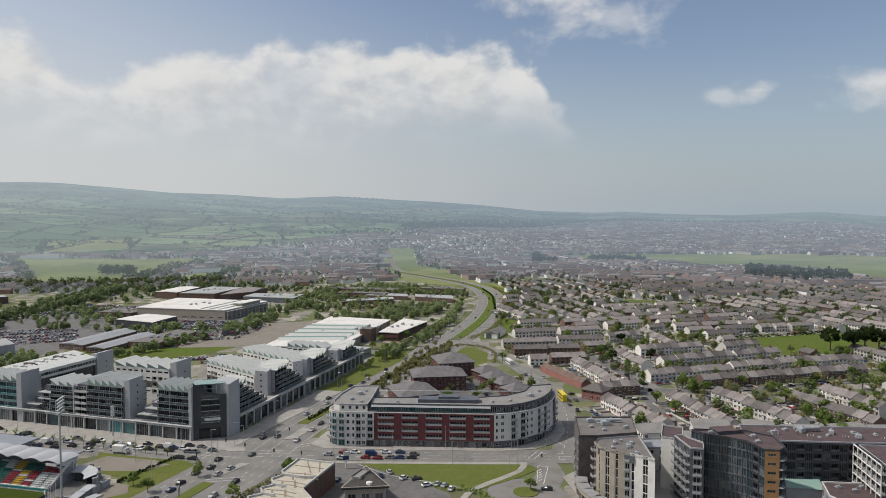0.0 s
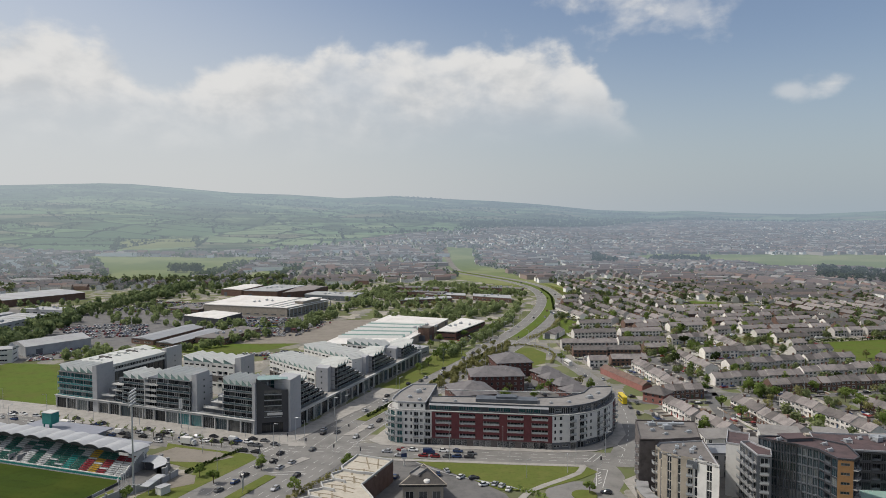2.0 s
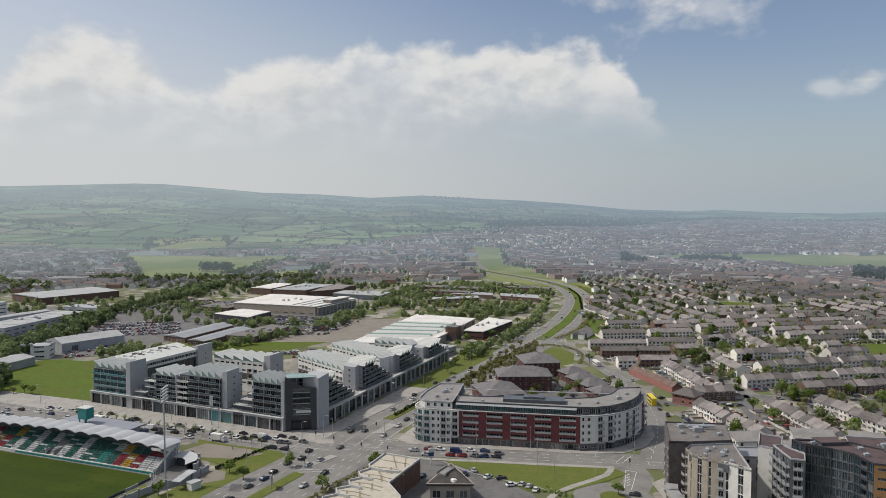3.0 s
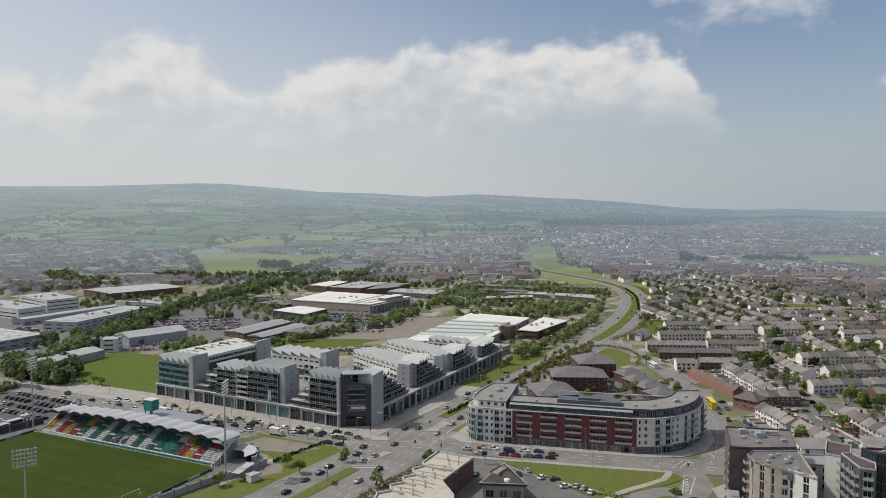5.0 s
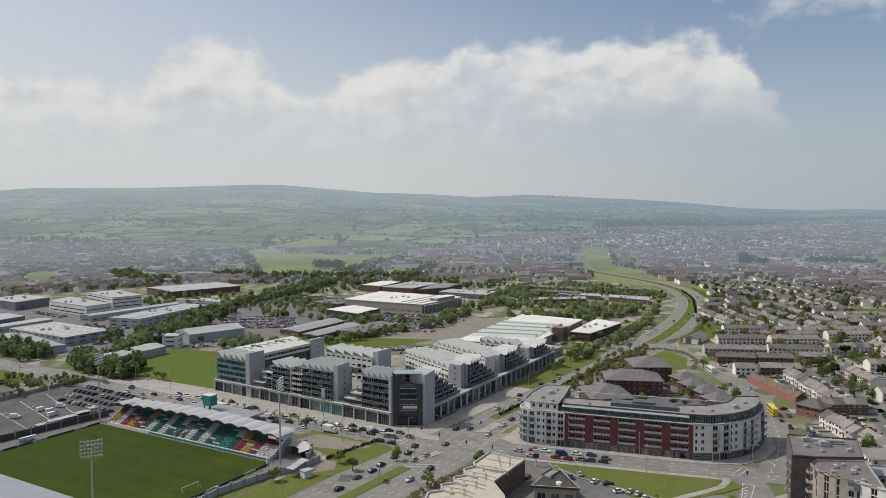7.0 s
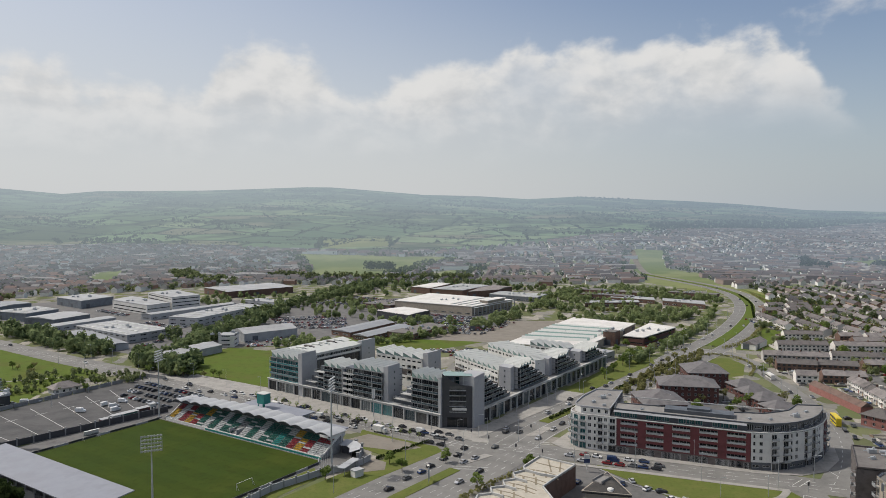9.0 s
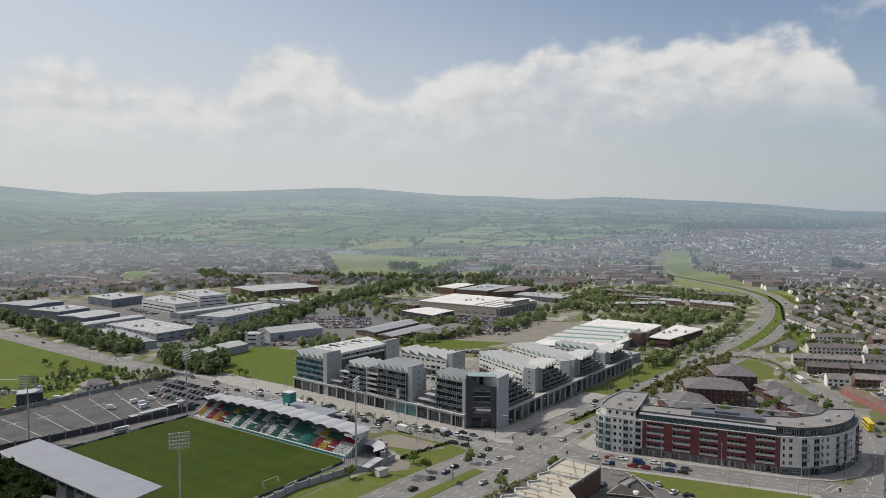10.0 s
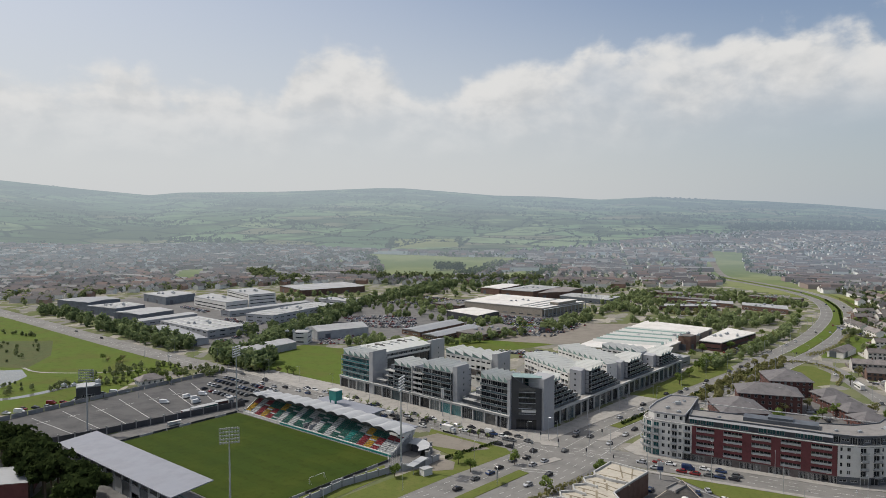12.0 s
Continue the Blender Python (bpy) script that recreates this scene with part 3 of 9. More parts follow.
for side in (-10.5, 10.5):
    road = ribbon("carriageway", N_HIGH, 11.5, 0.104, ASPHALT, "one side of the curving dual carriageway", "road", shift=side)
    part("lane_marking", dashes(N_HIGH[:7], side, 3, 6, 0.2, 0.12), WHITE_LINE, road)
    for k in (-5.3, 5.3):
        part("edge_line", dashes(N_HIGH[:7], side + k, 18, 0.3, 0.16, 0.12), WHITE_LINE, road)
ribbon("junction_apron", [(-12, 494), (-2, 522), (9, 556)], 31, 0.1, ASPHALT, "asphalt junction between carriageway and side road", "road")
road = ribbon("road_cross", CROSS, 16, 0.115, ASPHALT, "asphalt street in front of the curved apartments", "road")
part("lane_marking", dashes(CROSS, 0, 6, 3, 0.17, 0.13), WHITE_LINE, road)
for k in (-3.6, 3.6):
    part("lane_marking", dashes(CROSS, k, 3, 4, 0.22, 0.13), WHITE_LINE, road)
road = ribbon("road_side", SIDE, 10, 0.108, ASPHALT, "two-lane asphalt road past the housing estate", "road")
part("lane_marking", dashes(SIDE, 0, 3, 4, 0.2, 0.122), WHITE_LINE, road)
ribbon("median", [(-68, 330), (-38, 415), (-8, 505)], 5.5, 0.25, ROUGH_GRASS, "kerbed grass median with a clipped hedge", "median", 0.16)
ribbon("median", [(13, 570)] + N_NORTH[4:12], 9.2, 0.25, MEADOW, "grass median along the carriageway bend", "median", 0.16)
ribbon("median", [(-112, 180), (-98, 225), (-88, 256)], 5.0, 0.25, GRASS, "kerbed grass median between the lanes", "median", 0.16)

sheet("forecourt", [(-330, 350), (-236, 323), (-116, 294), (-92, 292), (-84, 316), (-72, 350), (-57.5, 392), (-71, 395), (-93, 318), (-112, 306), (-232, 343), (-330, 366)], 0.24, PAVING, "pale paved forecourt of the glazed apartments", "pavement", 0.14)
sheet("pavement_apartments", [(-58, 300), (-52, 295), (-20, 292.5), (24, 291), (40, 294), (50, 302), (57, 318), (58, 336), (40, 330), (-46, 336), (-54, 318)], 0.24, PAVING, "pale paved footway round the curved apartments", "pavement", 0.14)
sheet("lawn", [(-34, 276), (33, 277), (38, 270), (30, 262), (14, 250), (0, 249), (-10, 258)], 0.2, GRASS, "mown lawn with a concrete path beside the street", "lawn", 0.12)
sheet("car_park", [(-70, 276), (-34, 276), (-8, 257), (2, 246), (16, 200), (-75, 200)], 0.06, ASPHALT_OLD, "worn asphalt car park behind the pavilions", "car park")
sheet("meadow", [(-1050, 500), (-712, 436), (-531, 400), (-396, 357), (-350, 335), (-362, 315), (-330, 250), (-420, 150), (-640, 160), (-1050, 300)], 0.04, MEADOW, "bright green parkland meadow beside a stream", "meadow")
sheet("marsh", [(-640, 330), (-566, 347), (-530, 368), (-474, 327), (-448, 292), (-470, 286), (-600, 280)], 0.06, MARSH, "dark rough marsh in the parkland", "marsh")
sheet("waste_ground", [(-322, 352), (-345, 400), (-334, 442), (-290, 440), (-225, 420), (-228, 345)], 0.05, MEADOW, "rough green field beside the offices", "field")
sheet("grass_plot", [(-272, 500), (-230, 630), (-167, 640), (-140, 560), (-190, 470)], 0.05, MEADOW, "grass plot behind the apartments", "field")
sheet("gravel_yard", [(-223, 522), (-186, 640), (-120, 660), (-96, 590), (-150, 530)], 0.07, BARE, "bare gravel yard with parked lorries", "yard")
sheet("estate_green", [(188, 763), (265, 752), (286, 792), (216, 835)], 0.06, MEADOW, "green with scattered trees between the terraces", "lawn")
sheet("park_lawn", [(238, 560), (330, 590), (420, 600), (420, 530), (312, 486), (242, 496)], 0.06, MEADOW, "green park lawn between the terraces", "lawn")
sheet("loop_lawn", [(5, 522), (24, 524), (33, 505), (30, 470), (17, 458), (5, 488)], 0.06, GRASS, "small lawn inside the road bend", "lawn")

# ---- buildings ----
PANES = {}


def window_mesh(w, h, frame_mat=None, glass=None, bars=1):
    """A window in its opening: frame, bars and glass, x across, z up, y inwards."""
    frame_mat, glass = frame_mat or FRAME, glass or GLASS
    key = (round(w, 2), round(h, 2), frame_mat.name, glass.name, bars)
    if key not in PANES:
        g = Geo()
        t, n = 0.09, bars + 1
        cell = (w - t * (n + 1)) / n
        edge = [0.0]
        for i in range(n):
            edge += [edge[-1] + t, edge[-1] + t + cell]
        edge.append(w)
        rise = [0.0, t, h - t, h]
        for i in range(len(edge) - 1):
            for j in range(3):
                x0, x1, z0, z1 = edge[i], edge[i + 1], rise[j], rise[j + 1]
                if i % 2 == 1 and j == 1:
                    f, b = 0.02, 0.08
                    g.face([(x0, b, z0), (x1, b, z0), (x1, b, z1), (x0, b, z1)], 1)
                    for p, q in (((x0, z0), (x1, z0)), ((x1, z0), (x1, z1)), ((x1, z1), (x0, z1)), ((x0, z1), (x0, z0))):
                        g.face([(p[0], f, p[1]), (q[0], f, q[1]), (q[0], b, q[1]), (p[0], b, p[1])])
                else:
                    g.face([(x0, 0.02, z0), (x1, 0.02, z0), (x1, 0.02, z1), (x0, 0.02, z1)])
        PANES[key] = g.mesh("window", frame_mat, glass, weld=True)
    return PANES[key]


def rail_mesh(w, deep, mat, slab, h=1.05):
    """A balcony: slab, posts, bars and a handrail."""
    key = ("rail", round(w, 2), deep, mat.name, slab.name)
    if key not in PANES:
        g = Geo()
        g.box(0, w, -deep, 0, -0.2, 0, 1)
        g.box(0, w, -deep, -deep + 0.06, h - 0.06, h)
        g.box(0, w, -deep, -deep + 0.03, 0.15, h - 0.2)
        for x in (0, w - 0.05):
            g.box(x, x + 0.05, -deep, 0, h - 0.06, h)
            g.box(x, x + 0.05, -deep, -deep + 0.06, 0, h)
        PANES[key] = g.mesh("balcony", mat, slab)
    return PANES[key]


# opening: width, sill, height, depth of the reveal, balcony depth
KINDS = {"w": (1.3, 0.85, 1.55, 0.25, 0), "n": (0.9, 0.85, 1.55, 0.25, 0), "W": (2.3, 0.1, 2.25, 0.3, 1.3), "L": (3.0, 0.1, 2.45, 1.3, 0.05), "G": (2.9, 0.15, 2.6, 0.3, 0),
         "D": (4.6, 0.05, 2.9, 2.5, 0), "s": (2.6, 1.2, 0.9, 0.2, 0), "t": (0.6, 1.1, 0.6, 0.2, 0), "v": (0.95, 0.02, 3.0, 0.2, 0), "V": (1.8, 0.02, 3.0, 0.2, 0), "B": (7.0, 0.5, 1.8, 1.2, 0.05)}


def facade(th, p, q, z0, rows, mats, glass=None, frame_mat=None, rail=None, name="wall", bars=1):
    """One wall of a building, from p to q seen from outside left to right, with real openings. rows: from the bottom, (height, pattern, material index)."""
    length = gap(p, q)
    m = along(p, q, z0)
    walls = Geo()
    z = 0.0
    away = (q[1] - p[1]) * (p[0] + q[0]) - (q[0] - p[0]) * (p[1] + q[1]) > 0
    for h, pattern, mi in rows:
        if away:  # rear walls that nobody sees stay plain
            pattern = "."
        n = len(pattern)
        b = length / n
        i = 0
        for i, k in enumerate(pattern):
            x0, x1 = i * b, (i + 1) * b
            if k == ".":
                walls.face([(x0, 0, z), (x1, 0, z), (x1, 0, z + h), (x0, 0, z + h)], mi)
                continue
            w, sill, oh, deep, bal = KINDS[k]
            w = min(w, b - 0.25)
            oh = min(oh, h - sill - 0.15)
            a, c, s, t = (x0 + x1 - w) / 2, (x0 + x1 + w) / 2, z + sill, z + sill + oh
            for quad in ((x0, a, z, z + h), (c, x1, z, z + h), (a, c, z, s), (a, c, t, z + h)):
                walls.face([(quad[0], 0, quad[2]), (quad[1], 0, quad[2]), (quad[1], 0, quad[3]), (quad[0], 0, quad[3])], mi)
            ri = 0 if k in "LB" else mi
            walls.face([(a, 0, s), (c, 0, s), (c, deep, s), (a, deep, s)], ri)
            walls.face([(a, deep, t), (c, deep, t), (c, 0, t), (a, 0, t)], ri)
            walls.face([(a, 0, s), (a, deep, s), (a, deep, t), (a, 0, t)], ri)
            walls.face([(c, deep, s), (c, 0, s), (c, 0, t), (c, deep, t)], ri)
            part("window", window_mesh(w, oh, frame_mat, glass, bars if w > 1.1 else 0), None, th, at=m @ Matrix.Translation((a, deep - 0.11, s)))
            if bal:
                part("balcony", rail_mesh(w + (0.5 if bal > 0.5 else -0.1), bal, rail or STEEL, CONCRETE), None, th, at=m @ Matrix.Translation((a - (0.25 if bal > 0.5 else -0.05), 0 if bal > 0.5 else 0.1, s)))
        z += h
    part(name, walls, mats, th, at=m)
    return z


def parapet(th, poly, z, mat, h=0.9, t=0.3, cap=None, name="parapet"):
    """A low wall round a flat roof; poly counter-clockwise."""
    g = Geo()
    k = len(poly)
    for i in range(k):
        p, q = Vector(poly[i]), Vector(poly[(i + 1) % k])
        d = (q - p).normalized()
        n = Vector((-d.y, d.x)) * t
        g.prism([tuple(p), tuple(q), tuple(q + n), tuple(p + n)], z, z + h)
    return part(name, g, cap or mat, th)


def flat_roof(th, poly, z, mat, name="roof"):
    g = Geo()
    g.prism(poly, z - 0.25, z)
    return part(name, g, mat, th)


def roof_unit(th, x, y, z, s=1.0, turn=0.0):
    """A small air-handling box with a cowl and a pipe."""
    g = Geo()
    g.box(-1.0 * s, 1.0 * s, -0.7 * s, 0.7 * s, 0.2, 1.1 * s)
    g.box(-0.9 * s, 0.9 * s, -0.6 * s, 0.6 * s, 0, 0.2)
    g.tube((0.4 * s, 0, 1.1 * s), (0.4 * s, 0, 1.6 * s), 0.3 * s, 0.25 * s)
    g.tube((-1.0 * s, 0.3 * s, 0.5 * s), (-1.9 * s, 0.3 * s, 0.5 * s), 0.15 * s, 0.15 * s)
    part("roof_unit", g, STEEL, th, "galvanised roof ventilation unit", pose(x, y, z, 0, 0, turn))


def inset(path, d):
    """A path shifted to its left by d."""
    P, N = sides([np.array(p, float) for p in path])
    return [tuple(x) for x in P + N * d]


def red_apartments():
    th = thing("apartment_block", pose(0, 0, 0), "curved apartment block with dark red cladding and white wings", "apartment block")
    left = [(-44, 335), (-47.6, 318), (-50.2, 306)]
    turn = [(-50.2, 306), (-50.3, 303), (-48.9, 300.4), (-46.2, 298.9), (-42.5, 298.2)]
    bow = [(22, 294.4), (29.5, 296.2), (36.2, 299.6), (42.2, 304.6), (47.2, 311), (51, 318.5), (53.6, 327), (54.6, 335)]
    mats = [WHITE_WALL, RED_CLAD, SLATE_CLAD, GREY_BRICK]
    up = lambda pat, mi, n=4: [(2.9, pat, mi)] * n
    for p, q in zip(left, left[1:]):
        facade(th, p, q, 0, [(3.2, "w.w.w", 0)] + up("wWwww", 0), mats)
    for p, q in zip(turn, turn[1:]):
        facade(th, p, q, 0, [(3.2, "G", 0)] + up("W", 0), mats, glass=TEAL_GLASS)
    a, b = Vector(turn[-1]), Vector(bow[0])
    at = lambda s: tuple(a + (b - a).normalized() * s)
    facade(th, at(0), at(9), 0, [(3.2, "wnWw", 0)] + up("wnWw", 0), mats)
    facade(th, at(9), at(12.5), 0, [(3.2, "G", 3)] + up("W", 0), mats)
    x = 12.5
    for i in range(5):
        facade(th, at(x), at(x + 10.4), 0, [(3.2, "GGDG" if i == 4 else "GG.G", 3), (2.9, "B", 1), (2.9, "B", 1), (2.9, "B", 1), (2.9, "B", 1)], mats, rail=STEEL, bars=4)
        x += 10.4
    for i, (p, q) in enumerate(zip(bow, bow[1:])):
        k = "nw." if i % 2 == 0 else "W.W"
        facade(th, p, q, 0, [(3.2, "GG" if i % 2 else "ss", 2 if i < 5 else 3)] + up(k, 0 if i % 2 == 0 else (0 if i < 4 else 1)), mats)
    front = left + turn[1:] + bow
    back = [(41, 334), (36.5, 321), (27, 312), (16, 309.5), (-28, 311.5), (-31, 337)]
    floor_plan = front + back
    chain = [bow[-1]] + back + [left[0]]
    for p, q in zip(chain, chain[1:]):
        facade(th, p, q, 0, [(14.8, "." * max(1, int(gap(p, q) / 4)), 3)], mats, name="rear_wall")
    flat_roof(th, floor_plan, 14.8, GREY_FELT, "terrace")
    parapet(th, front + [back[0]], 14.81, WHITE_WALL, 0.35)
    # set-back top floor and roofs
    mid = inset([at(11), at(63)], 2.6) + inset(bow[1:], 1.6)
    for i, (p, q) in enumerate(zip(mid, mid[1:])):
        k = max(1, int(gap(p, q) / 3.2))
        facade(th, p, q, 14.8, [(2.9, ("GGG." * 20)[:k] if i == 0 else ("Gs" * 9)[:k + 1], 2)], mats, glass=TEAL_GLASS if i == 0 else GLASS, name="top_floor_wall", bars=2)
    top = mid + [(42.5, 333), (38, 322), (28.5, 314), (16, 311), (mid[0][0], 310.5)]
    for p, q in zip(top[len(mid) - 1:] , top[len(mid):] + [top[0]]):
        facade(th, p, q, 14.8, [(2.9, ".", 2)], mats, name="top_floor_wall")
    flat_roof(th, top, 17.9, GREY_FELT)
    parapet(th, top, 17.65, SLATE_CLAD, 0.7)
    g = Geo()
    p0, p1 = Vector(mid[0]), Vector(mid[1])
    d = (p1 - p0).normalized()
    nrm = Vector((-d.y, d.x))
    q = [p0 - nrm * 1.6, p1 - nrm * 1.6, p1 + nrm * 0.2, p0 + nrm * 0.2]
    lo, hi = 17.2, 17.75
    g.face([(q[0].x, q[0].y, lo), (q[1].x, q[1].y, lo), (q[2].x, q[2].y, hi), (q[3].x, q[3].y, hi)])
    g.face([(q[3].x, q[3].y, hi - 0.08), (q[2].x, q[2].y, hi - 0.08), (q[1].x, q[1].y, lo - 0.08), (q[0].x, q[0].y, lo - 0.08)])
    part("canopy", g, GREY_SHEET, th, "grey sheet-metal canopy over the top terrace")
    g = Geo()
    g.box(0, 27, 0, 6.5, 0, 1.5)
    part("plant_screen", g, SLATE_CLAD, th, "dark plant screen on the roof", along((-11, 302.5), (16, 301)) @ Matrix.Translation((0, 0, 17.9)))
    g = Geo().box(0, 9, 0, 5, 0, 0.9)
    part("plant_screen", g, SLATE_CLAD, th, "dark plant screen on the roof", along((-2, 303.4), (7, 302.9)) @ Matrix.Translation((0, 0, 19.4)))
    # left wing top
    wing = [(-43.2, 333), (-47.3, 318), (-48.6, 307), (-48.2, 303), (-45.4, 300.6), (-33, 299.6), (-32, 312), (-31, 334)]
    for p, q in zip(wing, wing[1:] + wing[:1]):
        facade(th, p, q, 14.8, [(2.6, "w" * max(1, int(gap(p, q) / 3)) if gap(p, q) > 6 else ".", 0 if p[0] < -40 else 2)], mats, name="top_floor_wall")
    flat_roof(th, wing, 17.5, GREY_FELT)
    parapet(th, wing, 17.4, GREY_WALL, 0.7)
    for x, y, s in ((-38, 318, 1.2), (-41, 309, 0.8), (-36, 305, 0.7), (40, 313, 1.2), (30, 305, 0.7), (45, 322, 0.7), (22, 303, 0.6), (-20, 303, 0.6), (-36, 324, 0.6)):
        roof_unit(th, x, y, 17.6 if x < -30 else 17.9, s, 20)


red_apartments()


# ---- glazed apartments with saw-tooth roofs ----
def sawtooth(th, m, x0, x1, y0, y1, z, n, rise=3.4, along_y=False, flip=False):
    """Roof bays that fall from left to right, or back when flipped, with glazed ends; each bay is a part."""
    w = (x1 - x0) / n if not along_y else (y1 - y0) / n
    for i in range(n):
        g = Geo()
        if not along_y:
            a, b = x0 + i * w, x0 + (i + 1) * w
            lo, hi = (z + 0.3, z + rise) if not flip else (z + rise, z + 0.3)
            q = [(a, y0 - 0.5, hi), (b, y0 - 0.5, lo), (b, y1, lo), (a, y1, hi)]
            e = [(a + 0.05, y0, z), (b - 0.05, y0, z), (b - 0.05, y0, lo - 0.03), (a + 0.05, y0, hi - 0.03)]
            f = [(b - 0.05, y1 - 0.4, z), (a + 0.05, y1 - 0.4, z), (a + 0.05, y1 - 0.4, hi - 0.03), (b - 0.05, y1 - 0.4, lo - 0.03)]
            k = b - 0.05 if flip else a + 0.05
            s = [(k, y1 - 0.4, z), (k, y0, z), (k, y0, z + rise - 0.05), (k, y1 - 0.4, z + rise - 0.05)]
        else:
            a, b = y0 + i * w, y0 + (i + 1) * w
            q = [(x0 - 0.5, b, z + rise), (x0 - 0.5, a, z + 0.3), (x1 + 0.3, a, z + 0.3), (x1 + 0.3, b, z + rise)]
            q = q[::-1]
            e = [(x0, b, z), (x0, a, z), (x0, a, z + 0.3), (x0, b, z + rise)]
            f = [(x1, a, z), (x1, b, z), (x1, b, z + rise), (x1, a, z + 0.3)]
            s = [(x1, b, z), (x0, b, z), (x0, b, z + rise), (x1, b, z + rise)]
        g.face(q)
        A, B, C, D = [Vector(k) for k in q]
        for k in (0.2, 0.4, 0.6, 0.8):
            g.beam(A.lerp(B, k), D.lerp(C, k), 0.12, 0.14)
        low = [(x, y, zz - 0.18) for x, y, zz in q]
        g.face(low[::-1])
        for j in range(4):
            k = (j + 1) % 4
            g.face([low[j], low[k], q[k], q[j]])
        bay = part("roof_bay", g, ZINC, th, at=m)
        h = Geo()
        for k in (e, f, s):
            h.face(k)
        part("roof_glazing", h, PALE_GLASS, bay)


def glazed(th, m, x0, x1, y0, y1, z0, floors, fh=3.05, glass=None, deck=1.1, step=0.0):
    """A stack of glazed floors: slab, railing and window panels each; step pulls the right end in, floor by floor."""
    core = Geo()
    for i in range(floors):
        z = z0 + i * fh
        xr = x1 - step * max(0, i)
        n = max(1, int((xr - x0) / 2.9))
        w = (xr - x0) / n
        slab = Geo().box(x0 - 0.15, xr + 0.4, y0 - deck, y1, z - 0.24, z)
        part("floor_slab", slab, SLAB_EDGE, th, at=m)
        part("rail_glass", Geo().box(x0, xr + 0.3, y0 - deck + 0.02, y0 - deck + 0.045, z + 0.12, z + 0.94), RAIL_TEAL if glass else RAIL_GLASS, th, at=m)
        rail = Geo()
        rail.box(x0, xr + 0.3, y0 - deck, y0 - deck + 0.06, z + 0.95, z + 1.05)
        for k in range(n + 1):
            rail.box(x0 + k * w - 0.05, x0 + k * w + 0.05, y0 - deck, y0 - deck + 0.08, z, z + fh - 0.32 if k % 2 == 0 else z + 1.05)
        part("railing", rail, STEEL, th, at=m)
        for k in range(n):
            part("window", window_mesh(w - 0.04, fh - 0.36, DARK_STEEL if (k + i) % 5 else FRAME, glass or GLASS, 2), None, th, at=m @ Matrix.Translation((x0 + k * w + 0.02, y0 - 0.1, z)))
        core.box(x0 + 0.05, xr - 0.05, y0 + 0.05, y1, z, z + fh - 0.32)
    part("core", core, GREY_WALL, th, at=m)
    part("floor_slab", Geo().box(x0 - 0.15, x1 - step * (floors - 1) + 0.4, y0 - 0.5, y1, z0 + floors * fh - 0.32, z0 + floors * fh), SLAB_EDGE, th, at=m)


def tower(th, m, x0, x1, y0, y1, z0, z1, mat=None, slits=True):
    """A plain stair tower with a column of small windows and a sloping cap."""
    g = Geo()
    g.v = [(x0, y0, z0), (x1, y0, z0), (x1, y1, z0), (x0, y1, z0), (x0, y0, z1 - 1.0), (x1, y0, z1 - 0.2), (x1, y1, z1), (x0, y1, z1 - 0.8)]
    g.f = [(4, 5, 6, 7), (0, 1, 5, 4), (1, 2, 6, 5), (2, 3, 7, 6), (3, 0, 4, 7)]
    g.m = [0] * 5
    part("stair_tower", g, mat or GREY_WALL, th, "plain grey rendered stair tower", m)
    if slits:
        for k in range(int((z1 - z0 - 3) / 3.1)):
            part("window", window_mesh(0.8, 0.9, DARK_STEEL, GLASS, 0), None, th, at=m @ pose(x1 + 0.1, y0 + (y1 - y0) * 0.5, z0 + 2 + k * 3.1, 0, 0, 90))


FRONT = along((-232.1, 341.8), (-114.9, 305.4))
WING = along((-95.2, 313.5), (-55.0, 461.5))


def podium(th, m, length, h, y0=0.0, deep=14, bay=7.2, lit=(), start=0.0):
    """Shop storey: pale piers, a deep pale beam and set-back shop windows."""
    n = int((length - start) / bay)
    b = (length - start) / n
    for i in range(n + 1):
        x = start + i * b
        part("pier", Geo().box(x - 0.3, x + 0.3, y0 - 0.5, y0 + 0.4, 0, h), PALE_STONE, th, at=m)
    part("beam", Geo().box(start - 0.5, length + 0.5, y0 - 0.6, y0 + 0.5, h, h + 1.0).box(start - 0.7, length + 0.7, y0 - 0.95, y0 + 0.5, h + 1.0, h + 1.18), PALE_STONE, th, at=m)
    part("terrace_slab", Geo().box(start - 0.4, length + 0.4, y0 + 0.5, y0 + deep, h + 0.35, h + 0.75), PAVING, th, at=m)
    part("rear_wall", Geo().box(start, length, y0 + 2.0, y0 + deep, 0, h + 0.34), GREY_WALL, th, at=m)
    for i in range(n):
        x = start + i * b
        part("shop_window", window_mesh(b - 0.7, h - 0.3, STEEL if i % 3 else DARK_STEEL, RAIL_TEAL if i in lit else (RAIL_GLASS if i % 4 == 2 else GLASS), 4), None, th, at=m @ Matrix.Translation((x + 0.35, y0 + 0.6 if i % 5 == 4 else y0 + 0.15, 0.2)))
        if i % 4 == 1:
            part("sign_board", Geo().box(x + 0.8, x + b - 0.8, y0 - 0.75, y0 - 0.62, h + 0.15, h + 0.75), WHITE_WALL if i % 8 == 1 else SLATE_CLAD, th, at=m)


